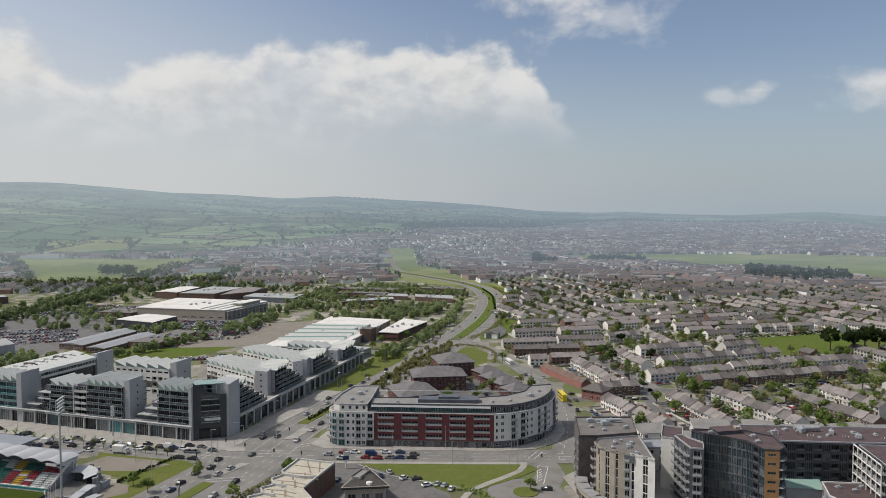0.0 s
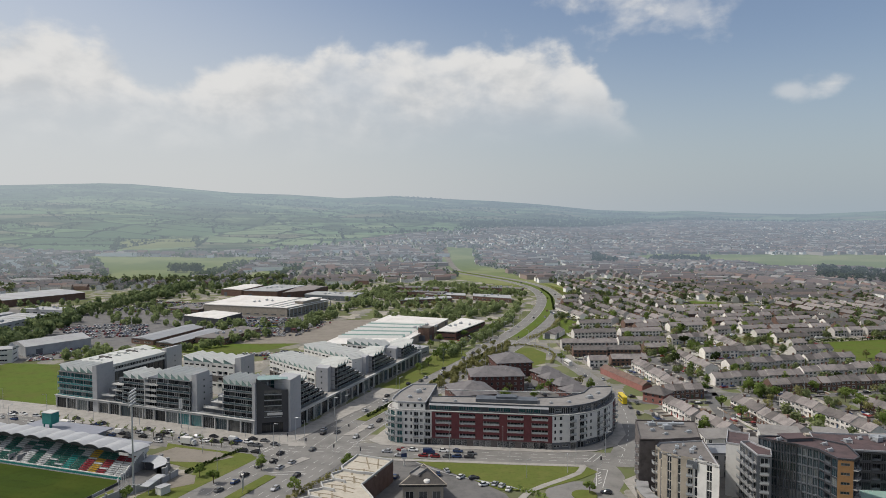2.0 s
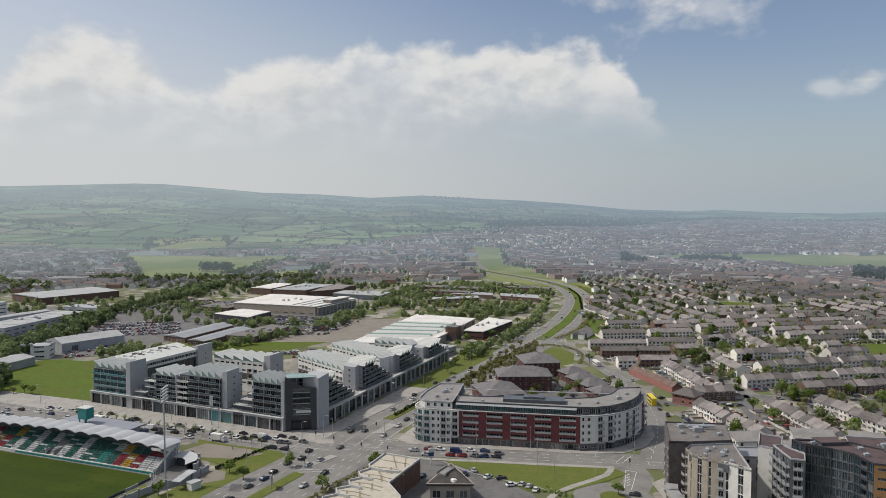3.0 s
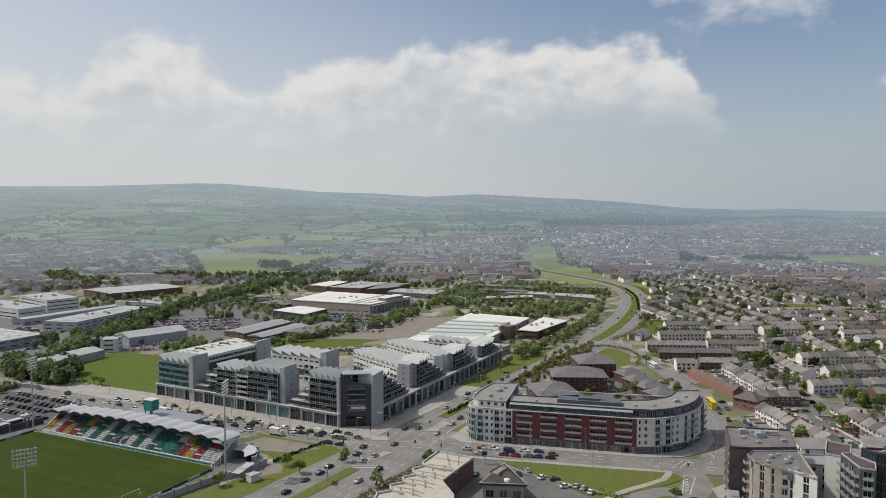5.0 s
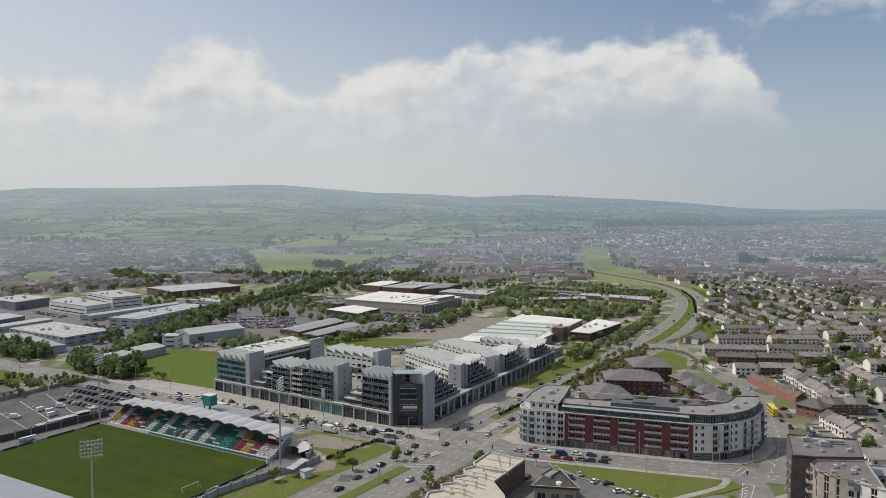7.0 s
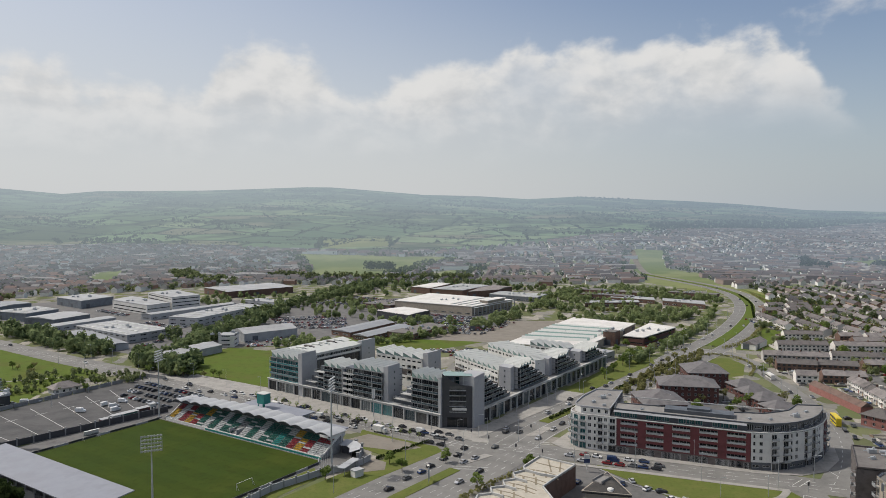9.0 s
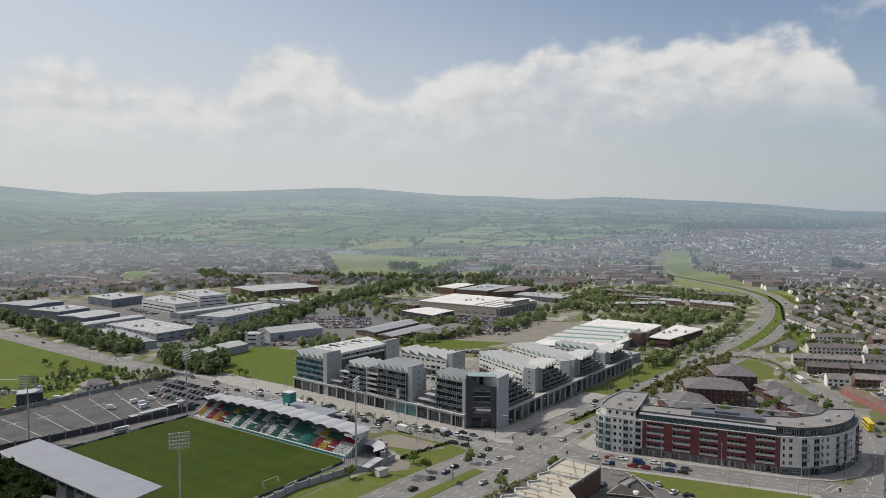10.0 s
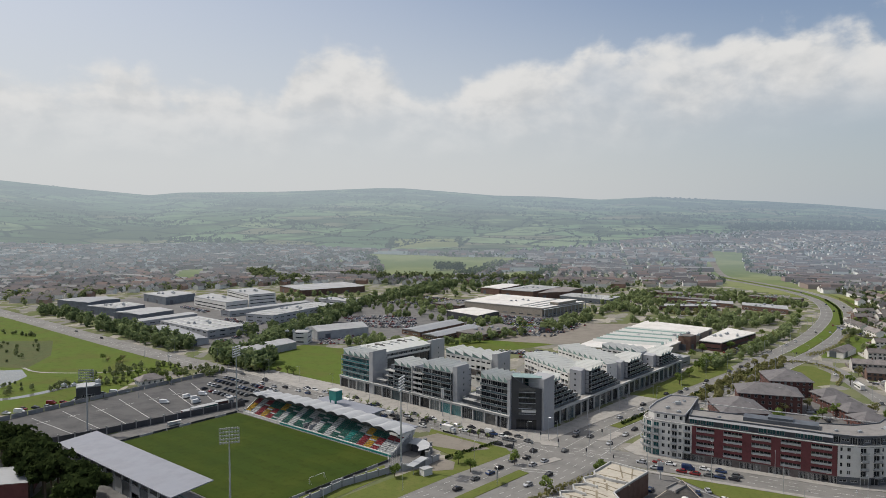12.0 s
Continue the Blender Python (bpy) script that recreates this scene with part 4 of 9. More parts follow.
def terrace_decks(th, m, edges, y0, y1):
    """Open decks climbing like stairs: each (x, x end, floor level) has a slab, a wall behind, posts and a rail."""
    for x0, x1, z in edges:
        part("terrace_deck", Geo().box(x0, x1, y0, y1, z - 0.28, z), PALE_STONE, th, at=m)
        part("terrace_block", Geo().box(x0 + 1.6, x1, y0 + 3.2, y1, z, z + 2.7), SLATE_CLAD, th, at=m)
        g = Geo().box(x0, x1, y0, y0 + 0.07, z + 0.98, z + 1.08).box(x0, x1, y0, y0 + 0.04, z + 0.5, z + 0.55).box(x0, x0 + 0.07, y0, y1, z + 0.98, z + 1.08)
        for k in range(int((x1 - x0) / 1.5) + 1):
            g.box(x0 + k * 1.5, x0 + k * 1.5 + 0.07, y0, y0 + 0.07, z, z + 1.05)
        part("railing", g, STEEL, th, at=m)


def front_apartments():
    th = thing("apartment_complex", pose(0, 0, 0), "grey glazed apartment complex with saw-tooth zinc roofs over shops", "apartment complex")
    m = FRONT
    podium(th, m, 125.5, 5.6, lit=(11, 12))
    # long office arm, a ribbon of windows under its white eaves
    glazed(th, m, 0.5, 25.4, 1.2, 14, 6.4, 4, 3.15, TEAL_GLASS)
    part("end_wall", Geo().box(25.4, 25.7, 0.4, 14, 5.5, 20.5), GREY_WALL, th, at=m)
    tower(th, m, 25.8, 28.8, -0.2, 10.3, 0, 24.6, slits=False)
    part("arm_body", Geo().box(1, 22.6, 14, 64, 0, 17.8), SLATE_CLAD, th, at=m)
    part("white_band", Geo().box(1, 23.2, 13.5, 53, 19.9, 21.2), WHITE_WALL, th, at=m)
    part("white_band", Geo().box(1, 23.2, 13.5, 53, 17.2, 18.3), WHITE_WALL, th, at=m)
    for i in range(9):
        part("window", window_mesh(3.5, 1.6, WHITE_WALL, GLASS, 2), None, th, at=m @ pose(23.1, 14.6 + i * 4.2, 18.3, 0, 0, 90))
        part("window", window_mesh(3.9, 6.5, DARK_STEEL, GLASS, 3), None, th, at=m @ pose(22.75, 14.4 + i * 4.2, 10.2, 0, 0, 90))
    part("ribbon_core", Geo().box(1, 22.6, 13.6, 53, 18.3, 19.9), SLATE_CLAD, th, at=m)
    tower(th, m, 19.6, 24.2, 52.5, 64.5, 0, 23.6)
    sawtooth(th, m, 1, 25.4, 1.4, 14, 19.3, 5, 3.3)
    # long roof in shallow folds, with upstands along its far edge
    for i in range(3):
        x0, x1 = 0.3 + i * 7.7, 0.3 + (i + 1) * 7.7
        g = Geo()
        q = [(x0, 13.4, 22.5), (x1, 13.4, 21.3), (x1, 53.2 if i else 60, 21.3), (x0, 53.2 if i else 60, 22.5)]
        g.face(q)
        g.face([(x, y, z - 0.25) for x, y, z in q[::-1]])
        for a, b in zip(q, q[1:] + q[:1]):
            g.face([(a[0], a[1], a[2] - 0.25), (b[0], b[1], b[2] - 0.25), b, a])
        part("long_roof", g, ZINC, th, at=m)
    for i in range(6):
        part("roof_light", Geo().box(4, 9.5, 17 + i * 6.2, 19.0 + i * 6.2, 22.0, 22.9).box(10, 11.5, 18 + i * 6.2, 19.0 + i * 6.2, 21.6, 22.5), FELT if i % 3 == 1 else ZINC, th, at=m)
    # middle block: its left end steps down in open decks
    terrace_decks(th, m, [(31.5, 39, 9.4), (34.5, 39, 6.5), (38.5, 46, 12.6), (38.5, 46, 15.6)], 0.2, 9)
    glazed(th, m, 39, 46, 3.0, 13, 6.5, 3, 2.9)
    glazed(th, m, 46, 60.4, 0.8, 14, 6.5, 5, 2.62)
    # bay of pale balconies between the two roofs
    part("bay_core", Geo().box(60.6, 68, 2.2, 14, 6.4, 20.6), SLATE_CLAD, th, at=m)
    for k in range(5):
        z = 6.5 + k * 2.75
        part("balcony", Geo().box(61, 67.8, -0.3, 2.2, z - 0.25, z).box(61.2, 64.2, -0.3, -0.2, z, z + 1.0).box(64.8, 67.6, -0.3, -0.2, z, z + 1.0), PALE_STONE, th, at=m)
        part("window", window_mesh(6.2, 2.2, FRAME, GLASS, 3), None, th, at=m @ Matrix.Translation((61.3, 2.05, z)))
    part("bay_column", Geo().box(60.3, 60.8, -0.4, 1.2, 0, 20.8), PALE_STONE, th, at=m)
    glazed(th, m, 68.4, 88.4, 0.8, 16, 6.5, 5, 2.95)
    sawtooth(th, m, 46, 60.4, 0.8, 15, 19.3, 3, 3.0)
    sawtooth(th, m, 68.2, 88.6, 0.8, 16, 21.3, 5, 3.3)
    tower(th, m, 88.8, 91.8, 1.0, 10.0, 5.5, 25.2, slits=False)
    for k in range(5):
        part("window", window_mesh(0.8, 0.9, DARK_STEEL, GLASS, 0), None, th, at=m @ pose(91.9, 5.6, 8.4 + k * 3.1, 0, 0, 90))
    # stepped block beside the corner
    terrace_decks(th, m, [(91.8 + i * 4.4, 108, 6.6 + i * 3.1) for i in range(5)], 0.3, 12)
    glazed(th, m, 107.4, 124.2, 1.5, 14, 6.5, 5, 3.05)
    sawtooth(th, m, 107.2, 124.6, 1.5, 14, 21.7, 5, 3.2)
    tower(th, m, 124.4, 126.0, 0.1, 12, 0, 24.2, slits=False)
    # corner with a swept dark screen
    c0, c1 = Vector((-111.4, 305.5)), Vector((-97.8, 309.4))
    cm = along(c0, c1)
    w = gap(c0, c1)
    g = Geo()
    pts = [(0, 25.8)] + [(w * k / 12, 20.0 + 5.8 * (1 - k / 12) ** 2.2) for k in range(1, 13)]
    for (xa, za), (xb, zb) in zip(pts, pts[1:]):
        lo = 5.2 if 2.0 < (xa + xb) / 2 < w - 2.0 else 0.0
        for y, o in ((0.0, 1), (0.45, -1)):
            q = [(xa, y, lo), (xb, y, lo), (xb, y, zb), (xa, y, za)]
            g.face(q[::o])
        g.face([(xa, 0, za), (xb, 0, zb), (xb, 0.45, zb), (xa, 0.45, za)])
        g.face([(xa, 0.45, lo), (xb, 0.45, lo), (xb, 0, lo), (xa, 0, lo)])
    part("corner_screen", g, DARK_CLAD, th, "dark panelled corner screen with a swept top edge", cm)
    for i in range(5):
        part("louvre_band", Geo().box(w * 0.24, w * 0.8, -0.4, -0.05, 7.6 + i * 2.6, 7.85 + i * 2.6), STEEL, th, at=cm)
        part("window", window_mesh(w * 0.56, 1.9, DARK_STEEL, GLASS, 4), None, th, at=cm @ Matrix.Translation((w * 0.24, -0.1, 7.9 + i * 2.6)))
    part("sign_board", Geo().box(w * 0.34, w * 0.82, -0.6, -0.42, 8.6, 9.8), WHITE_WALL, th, at=cm)
    part("entrance", window_mesh(w - 4.2, 4.8, DARK_STEEL, GLASS, 4), None, th, at=cm @ Matrix.Translation((2.1, 0.6, 0.2)))
    part("corner_core", Geo().box(1, w - 1, 1.5, 12, 0, 18.5), DARK_CLAD, th, at=cm)
    frame_bars = Geo()
    for x in (0.5, w * 0.35, w * 0.7, w - 0.6):
        for y in (1.5, 5.2, 9):
            frame_bars.box(x, x + 0.2, y, y + 0.2, 18.5, 24.6)
    for z in (20.5, 22.5, 24.5):
        for y in (1.4, 9.1):
            frame_bars.box(0.3, w - 0.2, y, y + 0.15, z, z + 0.15)
    part("roof_frame", frame_bars, STEEL, th, "green-grey steel roof frame", cm)
    part("roof_glass", Geo().box(0.1, w - 0.1, 1.0, 9.8, 24.7, 24.85), PALE_GLASS, th, at=cm)
    part("roof_glass", Geo().box(0.6, w - 0.5, 9.3, 9.4, 18.5, 24.5), TEAL_GLASS, th, at=cm)
    # link building behind
    lm = FRONT @ Matrix.Translation((88, 24, 0))
    part("link_body", Geo().box(0, 14, 0, 14, 0, 15), WHITE_WALL, th, at=lm)
    for f in range(4):
        part("window_strip", window_mesh(12, 1.4, DARK_STEEL, GLASS, 5), None, th, at=lm @ Matrix.Translation((1, -0.12, 2.2 + f * 3.3)))
    # wing along the carriageway: four blocks, each lower than the last, stepping down to the shop terrace
    m = WING
    podium(th, m, 160, 6.6, 1.5, 12.5, 6.6, start=5.0)
    tower(th, m, -4.4, 4.8, 0.4, 9, 0, 25.4, slits=False)
    for x0, top, end, base, floors, peak, n in ((4.8, 15, 34, 20.4, 5, 23.6, 3), (45.4, 58, 78, 19.6, 5, 22.9, 4), (90.4, 105.5, 122, 16.9, 4, 20.2, 4), (133.8, 151, 161, 14.0, 3, 17.3, 4)):
        fh = (base - 8.1) / floors
        glazed(th, m, x0, end, 4.6, 12, 8.1, floors, fh, step=(end - top) / (floors - 1), deck=1.7)
        sawtooth(th, m, x0 - 0.3, top + 0.4, 3.6, 14, base, n, peak - base, flip=True)
        if x0 > 10:
            tower(th, m, x0 - 4.4, x0 - 0.3, 6.5, 13.5, 7.0, peak - 2.0, slits=False)
            for k in range(max(2, int((peak - 10) / 3.1))):
                part("window", window_mesh(0.9, 0.9, DARK_STEEL, GLASS, 0), None, th, at=m @ pose(x0 - 4.5, 10.6, 8.6 + k * 3.0, 0, 0, -90))
        part("back_body", Geo().box(x0, (top + end) / 2, 12, 14, 0, base - 0.1), WHITE_WALL, th, at=m)


def rear_apartments():
    """White-walled blocks behind, with saw-tooth roofs: (front left, front right, depth, eaves, roof bays, stair tower)."""
    for p, q, deep, h, n, stair in (((-181.3, 380.5), (-147.5, 370.0), 16, 17.6, 5, True), ((-135, 393), (-99.5, 361.5), 16, 16.4, 9, False), ((-124, 426.5), (-86, 393.5), 16, 16.4, 9, False), ((-101, 447), (-76, 438.5), 12, 15.6, 5, False)):
        th = thing("apartment_block", pose(0, 0, 0), "white rendered apartment block with a saw-tooth zinc roof", "apartment block", "rear blocks")
        base = along(p, q)
        L = gap(p, q)
        w = lambda x, y: tuple((base @ Vector((x, y, 0))).xy)
        ring = [w(0, 0), w(L, 0), w(L, deep), w(0, deep)]
        fh = h / 5
        for i, (a, b) in enumerate(zip(ring, ring[1:] + ring[:1])):
            pat = ("sLLswsLLsw" * 2)[:max(3, int(L / 3.6))] if i % 2 == 0 else "t.w"
            facade(th, a, b, 0, [(fh, "." * 4, 0)] + [(fh, pat, 1 if i == 0 and k == 1 else 0) for k in range(3)] + [(fh, pat.replace("L", "s"), 0)], [WHITE_WALL, GREY_BRICK], frame_mat=DARK_STEEL)
        sawtooth(th, base, 0, L, 0, deep, h, n, 2.8)
        if stair:
            tower(th, base, L, L + 4, 1.0, 13.0, 0, h + 4.4, slits=False)
            for k in range(3):
                part("window", window_mesh(0.9, 0.9, DARK_STEEL, GLASS, 0), None, th, at=base @ pose(L + 4.1, 7, 8 + k * 3.4, 0, 0, 90))


front_apartments()
rear_apartments()


# ---- stadium ----
STADIUM = along((-244.6, 271.8), (-143.9, 247.6))
SEAT = {"r": material("red_seats", (0.22, 0.025, 0.035), 0.5, 0.2), "g": material("green_seats", (0.015, 0.1, 0.08), 0.5, 0.2), "y": material("yellow_seats", (0.4, 0.25, 0.03), 0.5, 0.2),
        "w": material("white_seats", (0.45, 0.46, 0.46), 0.5, 0.2), "t": material("teal_seats", (0.02, 0.2, 0.18), 0.5, 0.2)}
ROOF_WHITE = material("roof_membrane", (0.36, 0.37, 0.385), 0.65, 0.2, 4, 0.6, (0.29, 0.295, 0.31))
STAND_ROOF = material("stand_sheet_roof", (0.22, 0.23, 0.265), 0.5, 0.1, 9, 0.8)
PITCH = material("pitch_turf", (0.03, 0.05, 0.006), 0.95, 0.45, 26, 0.4, (0.052, 0.066, 0.011), bump=0.03, spec=0.1)
PITCH_B = material("pitch_turf_light", (0.033, 0.054, 0.0066), 0.95, 0.45, 26, 0.4, (0.055, 0.07, 0.012), bump=0.03, spec=0.1)


def steps(n, y, tread, z, rise, length):
    """A flight of terracing as one solid, x along the stand."""
    line = [(y, 0)]
    for i in range(n):
        line += [(y + i * tread, z + i * rise), (y + (i + 1) * tread, z + i * rise)]
    line.append((y + n * tread, 0))
    g, k = Geo(), len(line)
    g.v = [(0, a, b) for a, b in line] + [(length, a, b) for a, b in line]
    g.f = [(i, (i + 1) % k, k + (i + 1) % k, k + i)[::-1] for i in range(k)] + [tuple(range(k)), tuple(range(2 * k - 1, k - 1, -1))]
    g.m = [0] * len(g.f)
    return g


def main_stand():
    th = thing("grandstand", STADIUM, "football grandstand with coloured seat blocks and a scalloped white roof", "grandstand")
    rows, base = 14, Geo()
    part("terracing", steps(rows, 0.5, 0.85, 1.0, 0.46, 104), CONCRETE, th)
    lower = "yw" + "ryr" + "gwg" + "wggw" + "wgwg" + "gtg" + "ryr" + "ww"
    upper = "rw" + "rgg" + "ygg" + "wgwg" + "ggwg" + "ggw" + "ygg" + "rr"
    for pat, r0, r1 in ((lower, 0, 7), (upper, 7, 14)):
        w = 104 / len(pat)
        for j, c in enumerate(pat):
            for i in range(r0, r1):
                z, y = 1.0 + i * 0.46, 0.5 + i * 0.85
                x0, x1 = j * w + 0.25, (j + 1) * w - 0.25
                if 47 < (x0 + x1) / 2 < 51 and i < 9:
                    continue
                g = Geo().box(x0, x1, y + 0.3, y + 0.62, z + 0.25, z + 0.38).box(x0, x1, y + 0.62, y + 0.72, z + 0.3, z + 0.75)
                part("seat_bench", g, SEAT[c if (i * 7 + j * 3) % 11 else "w"], th)
    part("front_wall", Geo().box(0, 104, 0, 0.4, 0, 1.35), WHITE_WALL, th)
    part("front_band", Geo().box(30, 104, -0.05, 0, 0.2, 1.0), SEAT["t"], th)
    part("tunnel", Geo().box(46.8, 51.2, 0.6, 8, 0.9, 1.1).box(46.6, 46.9, 0.6, 8, 0.9, 3.4).box(51.1, 51.4, 0.6, 8, 0.9, 3.4), GREY_WALL, th)
    part("rear_wall", Geo().box(0, 104, 13.2, 13.7, 0, 8.6), GREY_WALL, th)
    for x in (0, 103.6):
        g = Geo()
        g.prism([(0, 0), (13, 0), (13, 8.3), (11.5, 8.3), (2, 2.2), (0, 2.2)], 0, 0.35)
        part("end_wall", g, WHITE_WALL, th, at=Matrix.Translation((x, 0, 0)) @ Matrix(((0, 0, 1, 0), (1, 0, 0, 0), (0, 1, 0, 0), (0, 0, 0, 1))))
    # vaulted roof, vault by vault, its line bowed from end to end
    n, w = 14, 106 / 14
    bow = lambda x: 8.9 + 1.7 * math.sin(math.pi * min(1, max(0, (x + 1) / 106)))
    for k in range(n):
        g = Geo()
        arc = [(-1 + k * w + w * j / 8, math.sin(math.pi * j / 8) * 0.95) for j in range(9)]
        for (xa, ha), (xb, hb) in zip(arc, arc[1:]):
            za, zb = bow(xa), bow(xb)
            top = [(xa, 4.0, za + ha), (xb, 4.0, zb + hb), (xb, 15.0, zb - 0.1 + hb * 0.6), (xa, 15.0, za - 0.1 + ha * 0.6)]
            low = [(x, y, z - 0.22) for x, y, z in top]
            g.face(top)
            g.face(low[::-1])
            g.face([low[0], low[1], top[1], top[0]])
            g.face([low[2], low[3], top[3], top[2]])
        part("roof_vault", g, ROOF_WHITE, th)
        g = Geo()
        g.face([(x, 4.5, bow(x) + h - 0.3) for x, h in arc] + [(arc[-1][0], 4.5, bow(arc[-1][0]) - 0.9), (arc[0][0], 4.5, bow(arc[0][0]) - 0.9)])
        g.face([(x, 4.7, bow(x) + h - 0.3) for x, h in arc[::-1]] + [(arc[0][0], 4.7, bow(arc[0][0]) - 0.9), (arc[-1][0], 4.7, bow(arc[-1][0]) - 0.9)])
        part("roof_fascia", g, DARK_CLAD, th)
        x = -1 + k * w
        g = Geo().beam((x, 12.5, bow(x) - 1.2), (x, 4.6, bow(x) - 0.5), 0.25, 0.5).beam((x, 12.9, 0), (x, 12.9, bow(x) - 0.3), 0.35, 0.35)
        part("roof_frame", g, STEEL, th)
    g = Geo()
    g.prism([(4, 8.9), (15, 8.8), (15, 6.6), (12, 5.2), (9, 6.4), (4, 7.9)][::-1], 0, 4.5)
    part("roof_end", g, WHITE_WALL, th, at=Matrix.Translation((99.5, 0, 0)) @ Matrix(((0, 0, 1, 0), (1, 0, 0, 0), (0, 1, 0, 0), (0, 0, 0, 1))))
    part("rear_building", Geo().box(36, 72, 15.2, 26, 0, 8.6), GREY_WALL, th)
    part("rear_roof", Geo().box(34, 74, 15.1, 28, 8.6, 9.1).box(74, 100, 15.1, 22, 7.0, 7.4), STAND_ROOF, th)
    part("lift_box", Geo().box(46, 51, 17.5, 21.5, 11.2, 15.9).box(46.3, 46.7, 17.8, 18.2, 9.1, 11.2).box(50.3, 50.7, 17.8, 18.2, 9.1, 11.2).box(48.2, 48.7, 19, 19.6, 9.1, 11.2), SEAT["t"], th, "teal clad lift box on the roof")
    part("score_panel", Geo().box(45.7, 51.3, 17.2, 21.8, 15.92, 16.2), ZINC, th)


def second_stand():
    X0, X1 = 2.5, 90.5
    th = thing("grandstand", STADIUM, "low grandstand with a plain pale grey sheet roof", "grandstand")
    g = Geo()
    g.v = [(X0, -90.5, 7.9), (X1, -90.5, 7.9), (X1, -74.5, 9.1), (X0, -74.5, 9.1), (X0, -90.5, 8.25), (X1, -90.5, 8.25), (X1, -74.5, 9.45), (X0, -74.5, 9.45)]
    g.f = [(3, 2, 1, 0), (4, 5, 6, 7), (0, 1, 5, 4), (1, 2, 6, 5), (2, 3, 7, 6), (3, 0, 4, 7)]
    g.m = [0] * 6
    part("roof", g, STAND_ROOF, th)
    for i in range(14):
        x = X0 + 1 + i * 6.4
        part("column", Geo().box(x, x + 0.45, -89.5, -88.9, 0, 7.9), GREY_WALL, th)
        part("rafter", Geo().beam((x + 0.2, -89.5, 7.6), (x + 0.2, -75, 8.8), 0.25, 0.5), STEEL, th)
        part("bay_wall", Geo().box(x + 0.5, x + 6.3, -89.3, -89.0, 0 if i % 3 else 2.6, 5.4), GREY_WALL if i % 2 else SLATE_CLAD, th)
    part("terracing", steps(10, 0, 0.85, 1.0, 0.45, 90), CONCRETE, th, at=pose(X1 - 1, -78, 0, 0, 0, 180))
    part("seating", Geo().box(X0 + 2, X1 - 2, -78.9, -78.2, 1.0, 1.6), SEAT["g"], th)


def floodlight(x, y, h, turn=-13):
    th = thing("floodlight", pose(x, y, 0, 0, 0, turn), "tall steel stadium floodlight mast with a lamp rack", "floodlight", "stadium floodlights")
    part("mast", Geo().tube((0, 0, 0), (0, 0, h), 0.42, 0.2, 10), STEEL, th)
    part("base", Geo().box(-0.8, 0.8, -0.8, 0.8, 0, 0.6), CONCRETE, th)
    g = Geo()
    for k in range(5):
        g.box(-3.3, 3.3, -0.1, 0.1, h - 1.2 + k * 1.2, h - 1.08 + k * 1.2)
    for xx in (-3.3, 0, 3.2):
        g.box(xx, xx + 0.12, -0.1, 0.1, h - 1.6, h + 3.9)
    rack = part("lamp_rack", g, STEEL, th)
    lamp = Geo().tube((0, 0.1, 0), (0, -0.5, -0.15), 0.2, 0.42, 8).mesh("lamp", STEEL)
    for k in range(5):
        for j in range(7):
            part("lamp", lamp, None, rack, at=Matrix.Translation((-2.85 + j * 0.95, -0.15, h - 1.0 + k * 1.2)))


def stadium_ground():
    w = lambda x, y: tuple((STADIUM @ Vector((x, y, 0))).xy)
    sheet("stadium_apron", [w(*p) for p in ((-20, -96), (112, -96), (118, -30), (114, 16), (104, 26), (-8, 26), (-14, 6))], 0.08, ASPHALT_OLD, "grey asphalt apron round the football pitch", "apron")
    lawn = sheet("football_pitch", [w(*p) for p in ((-3, -72), (106, -72), (106, -4), (103, -1), (-3, -1))], 0.16, PITCH, "dark green mown football pitch with striped turf", "pitch", 0.08)
    for i in range(6):
        g = Geo()
        y0 = -70.5 + i * 11.6
        g.face([(*w(-1, y0), 0.175), (*w(104, y0), 0.175), (*w(104, y0 + 5.8), 0.175), (*w(-1, y0 + 5.8), 0.175)])
        part("turf_stripe", g, PITCH_B, lawn)
    wall = tagged(new("pitch_wall"), "low dark perimeter wall with advertising boards", "wall", kind="structure")
    for p, q in (((-3.6, -72), (-3.6, -1)), ((106.5, -72), (106.5, -4)), ((106.5, -4), (103, -0.6))):
        n = max(1, int(gap(p, q) / 6))
        for i in range(n):
            a, b = Vector(p).lerp(q, i / n), Vector(p).lerp(q, (i + 0.97) / n)
            part("board", Geo().box(0, gap(a, b), -0.12, 0.12, 0, 1.0), DARK_CLAD if i % 3 else GREY_WALL, wall, at=along(w(*a), w(*b)))
    sheet("stadium_verge", [w(*p) for p in ((107, -60), (118, -60), (117, -16), (108, -8))], 0.12, GRASS, "grass strip beside the stadium wall", "lawn")
    for gx in (101.5, -1.0):
        th = thing("goal", STADIUM @ pose(gx - 1, -37, 0.16), "white tubular football goal with a net", "goal", "goals")
        g = Geo()
        for y in (-3.66, 3.66):
            g.box(0, 0.12, y - 0.06, y + 0.06, 0, 2.44)
            g.beam((0, y, 2.4), (1.4, y, 0.1), 0.06, 0.06)
        g.box(0, 0.12, -3.7, 3.7, 2.38, 2.5)
        part("goal_frame", g, WHITE_WALL, th)


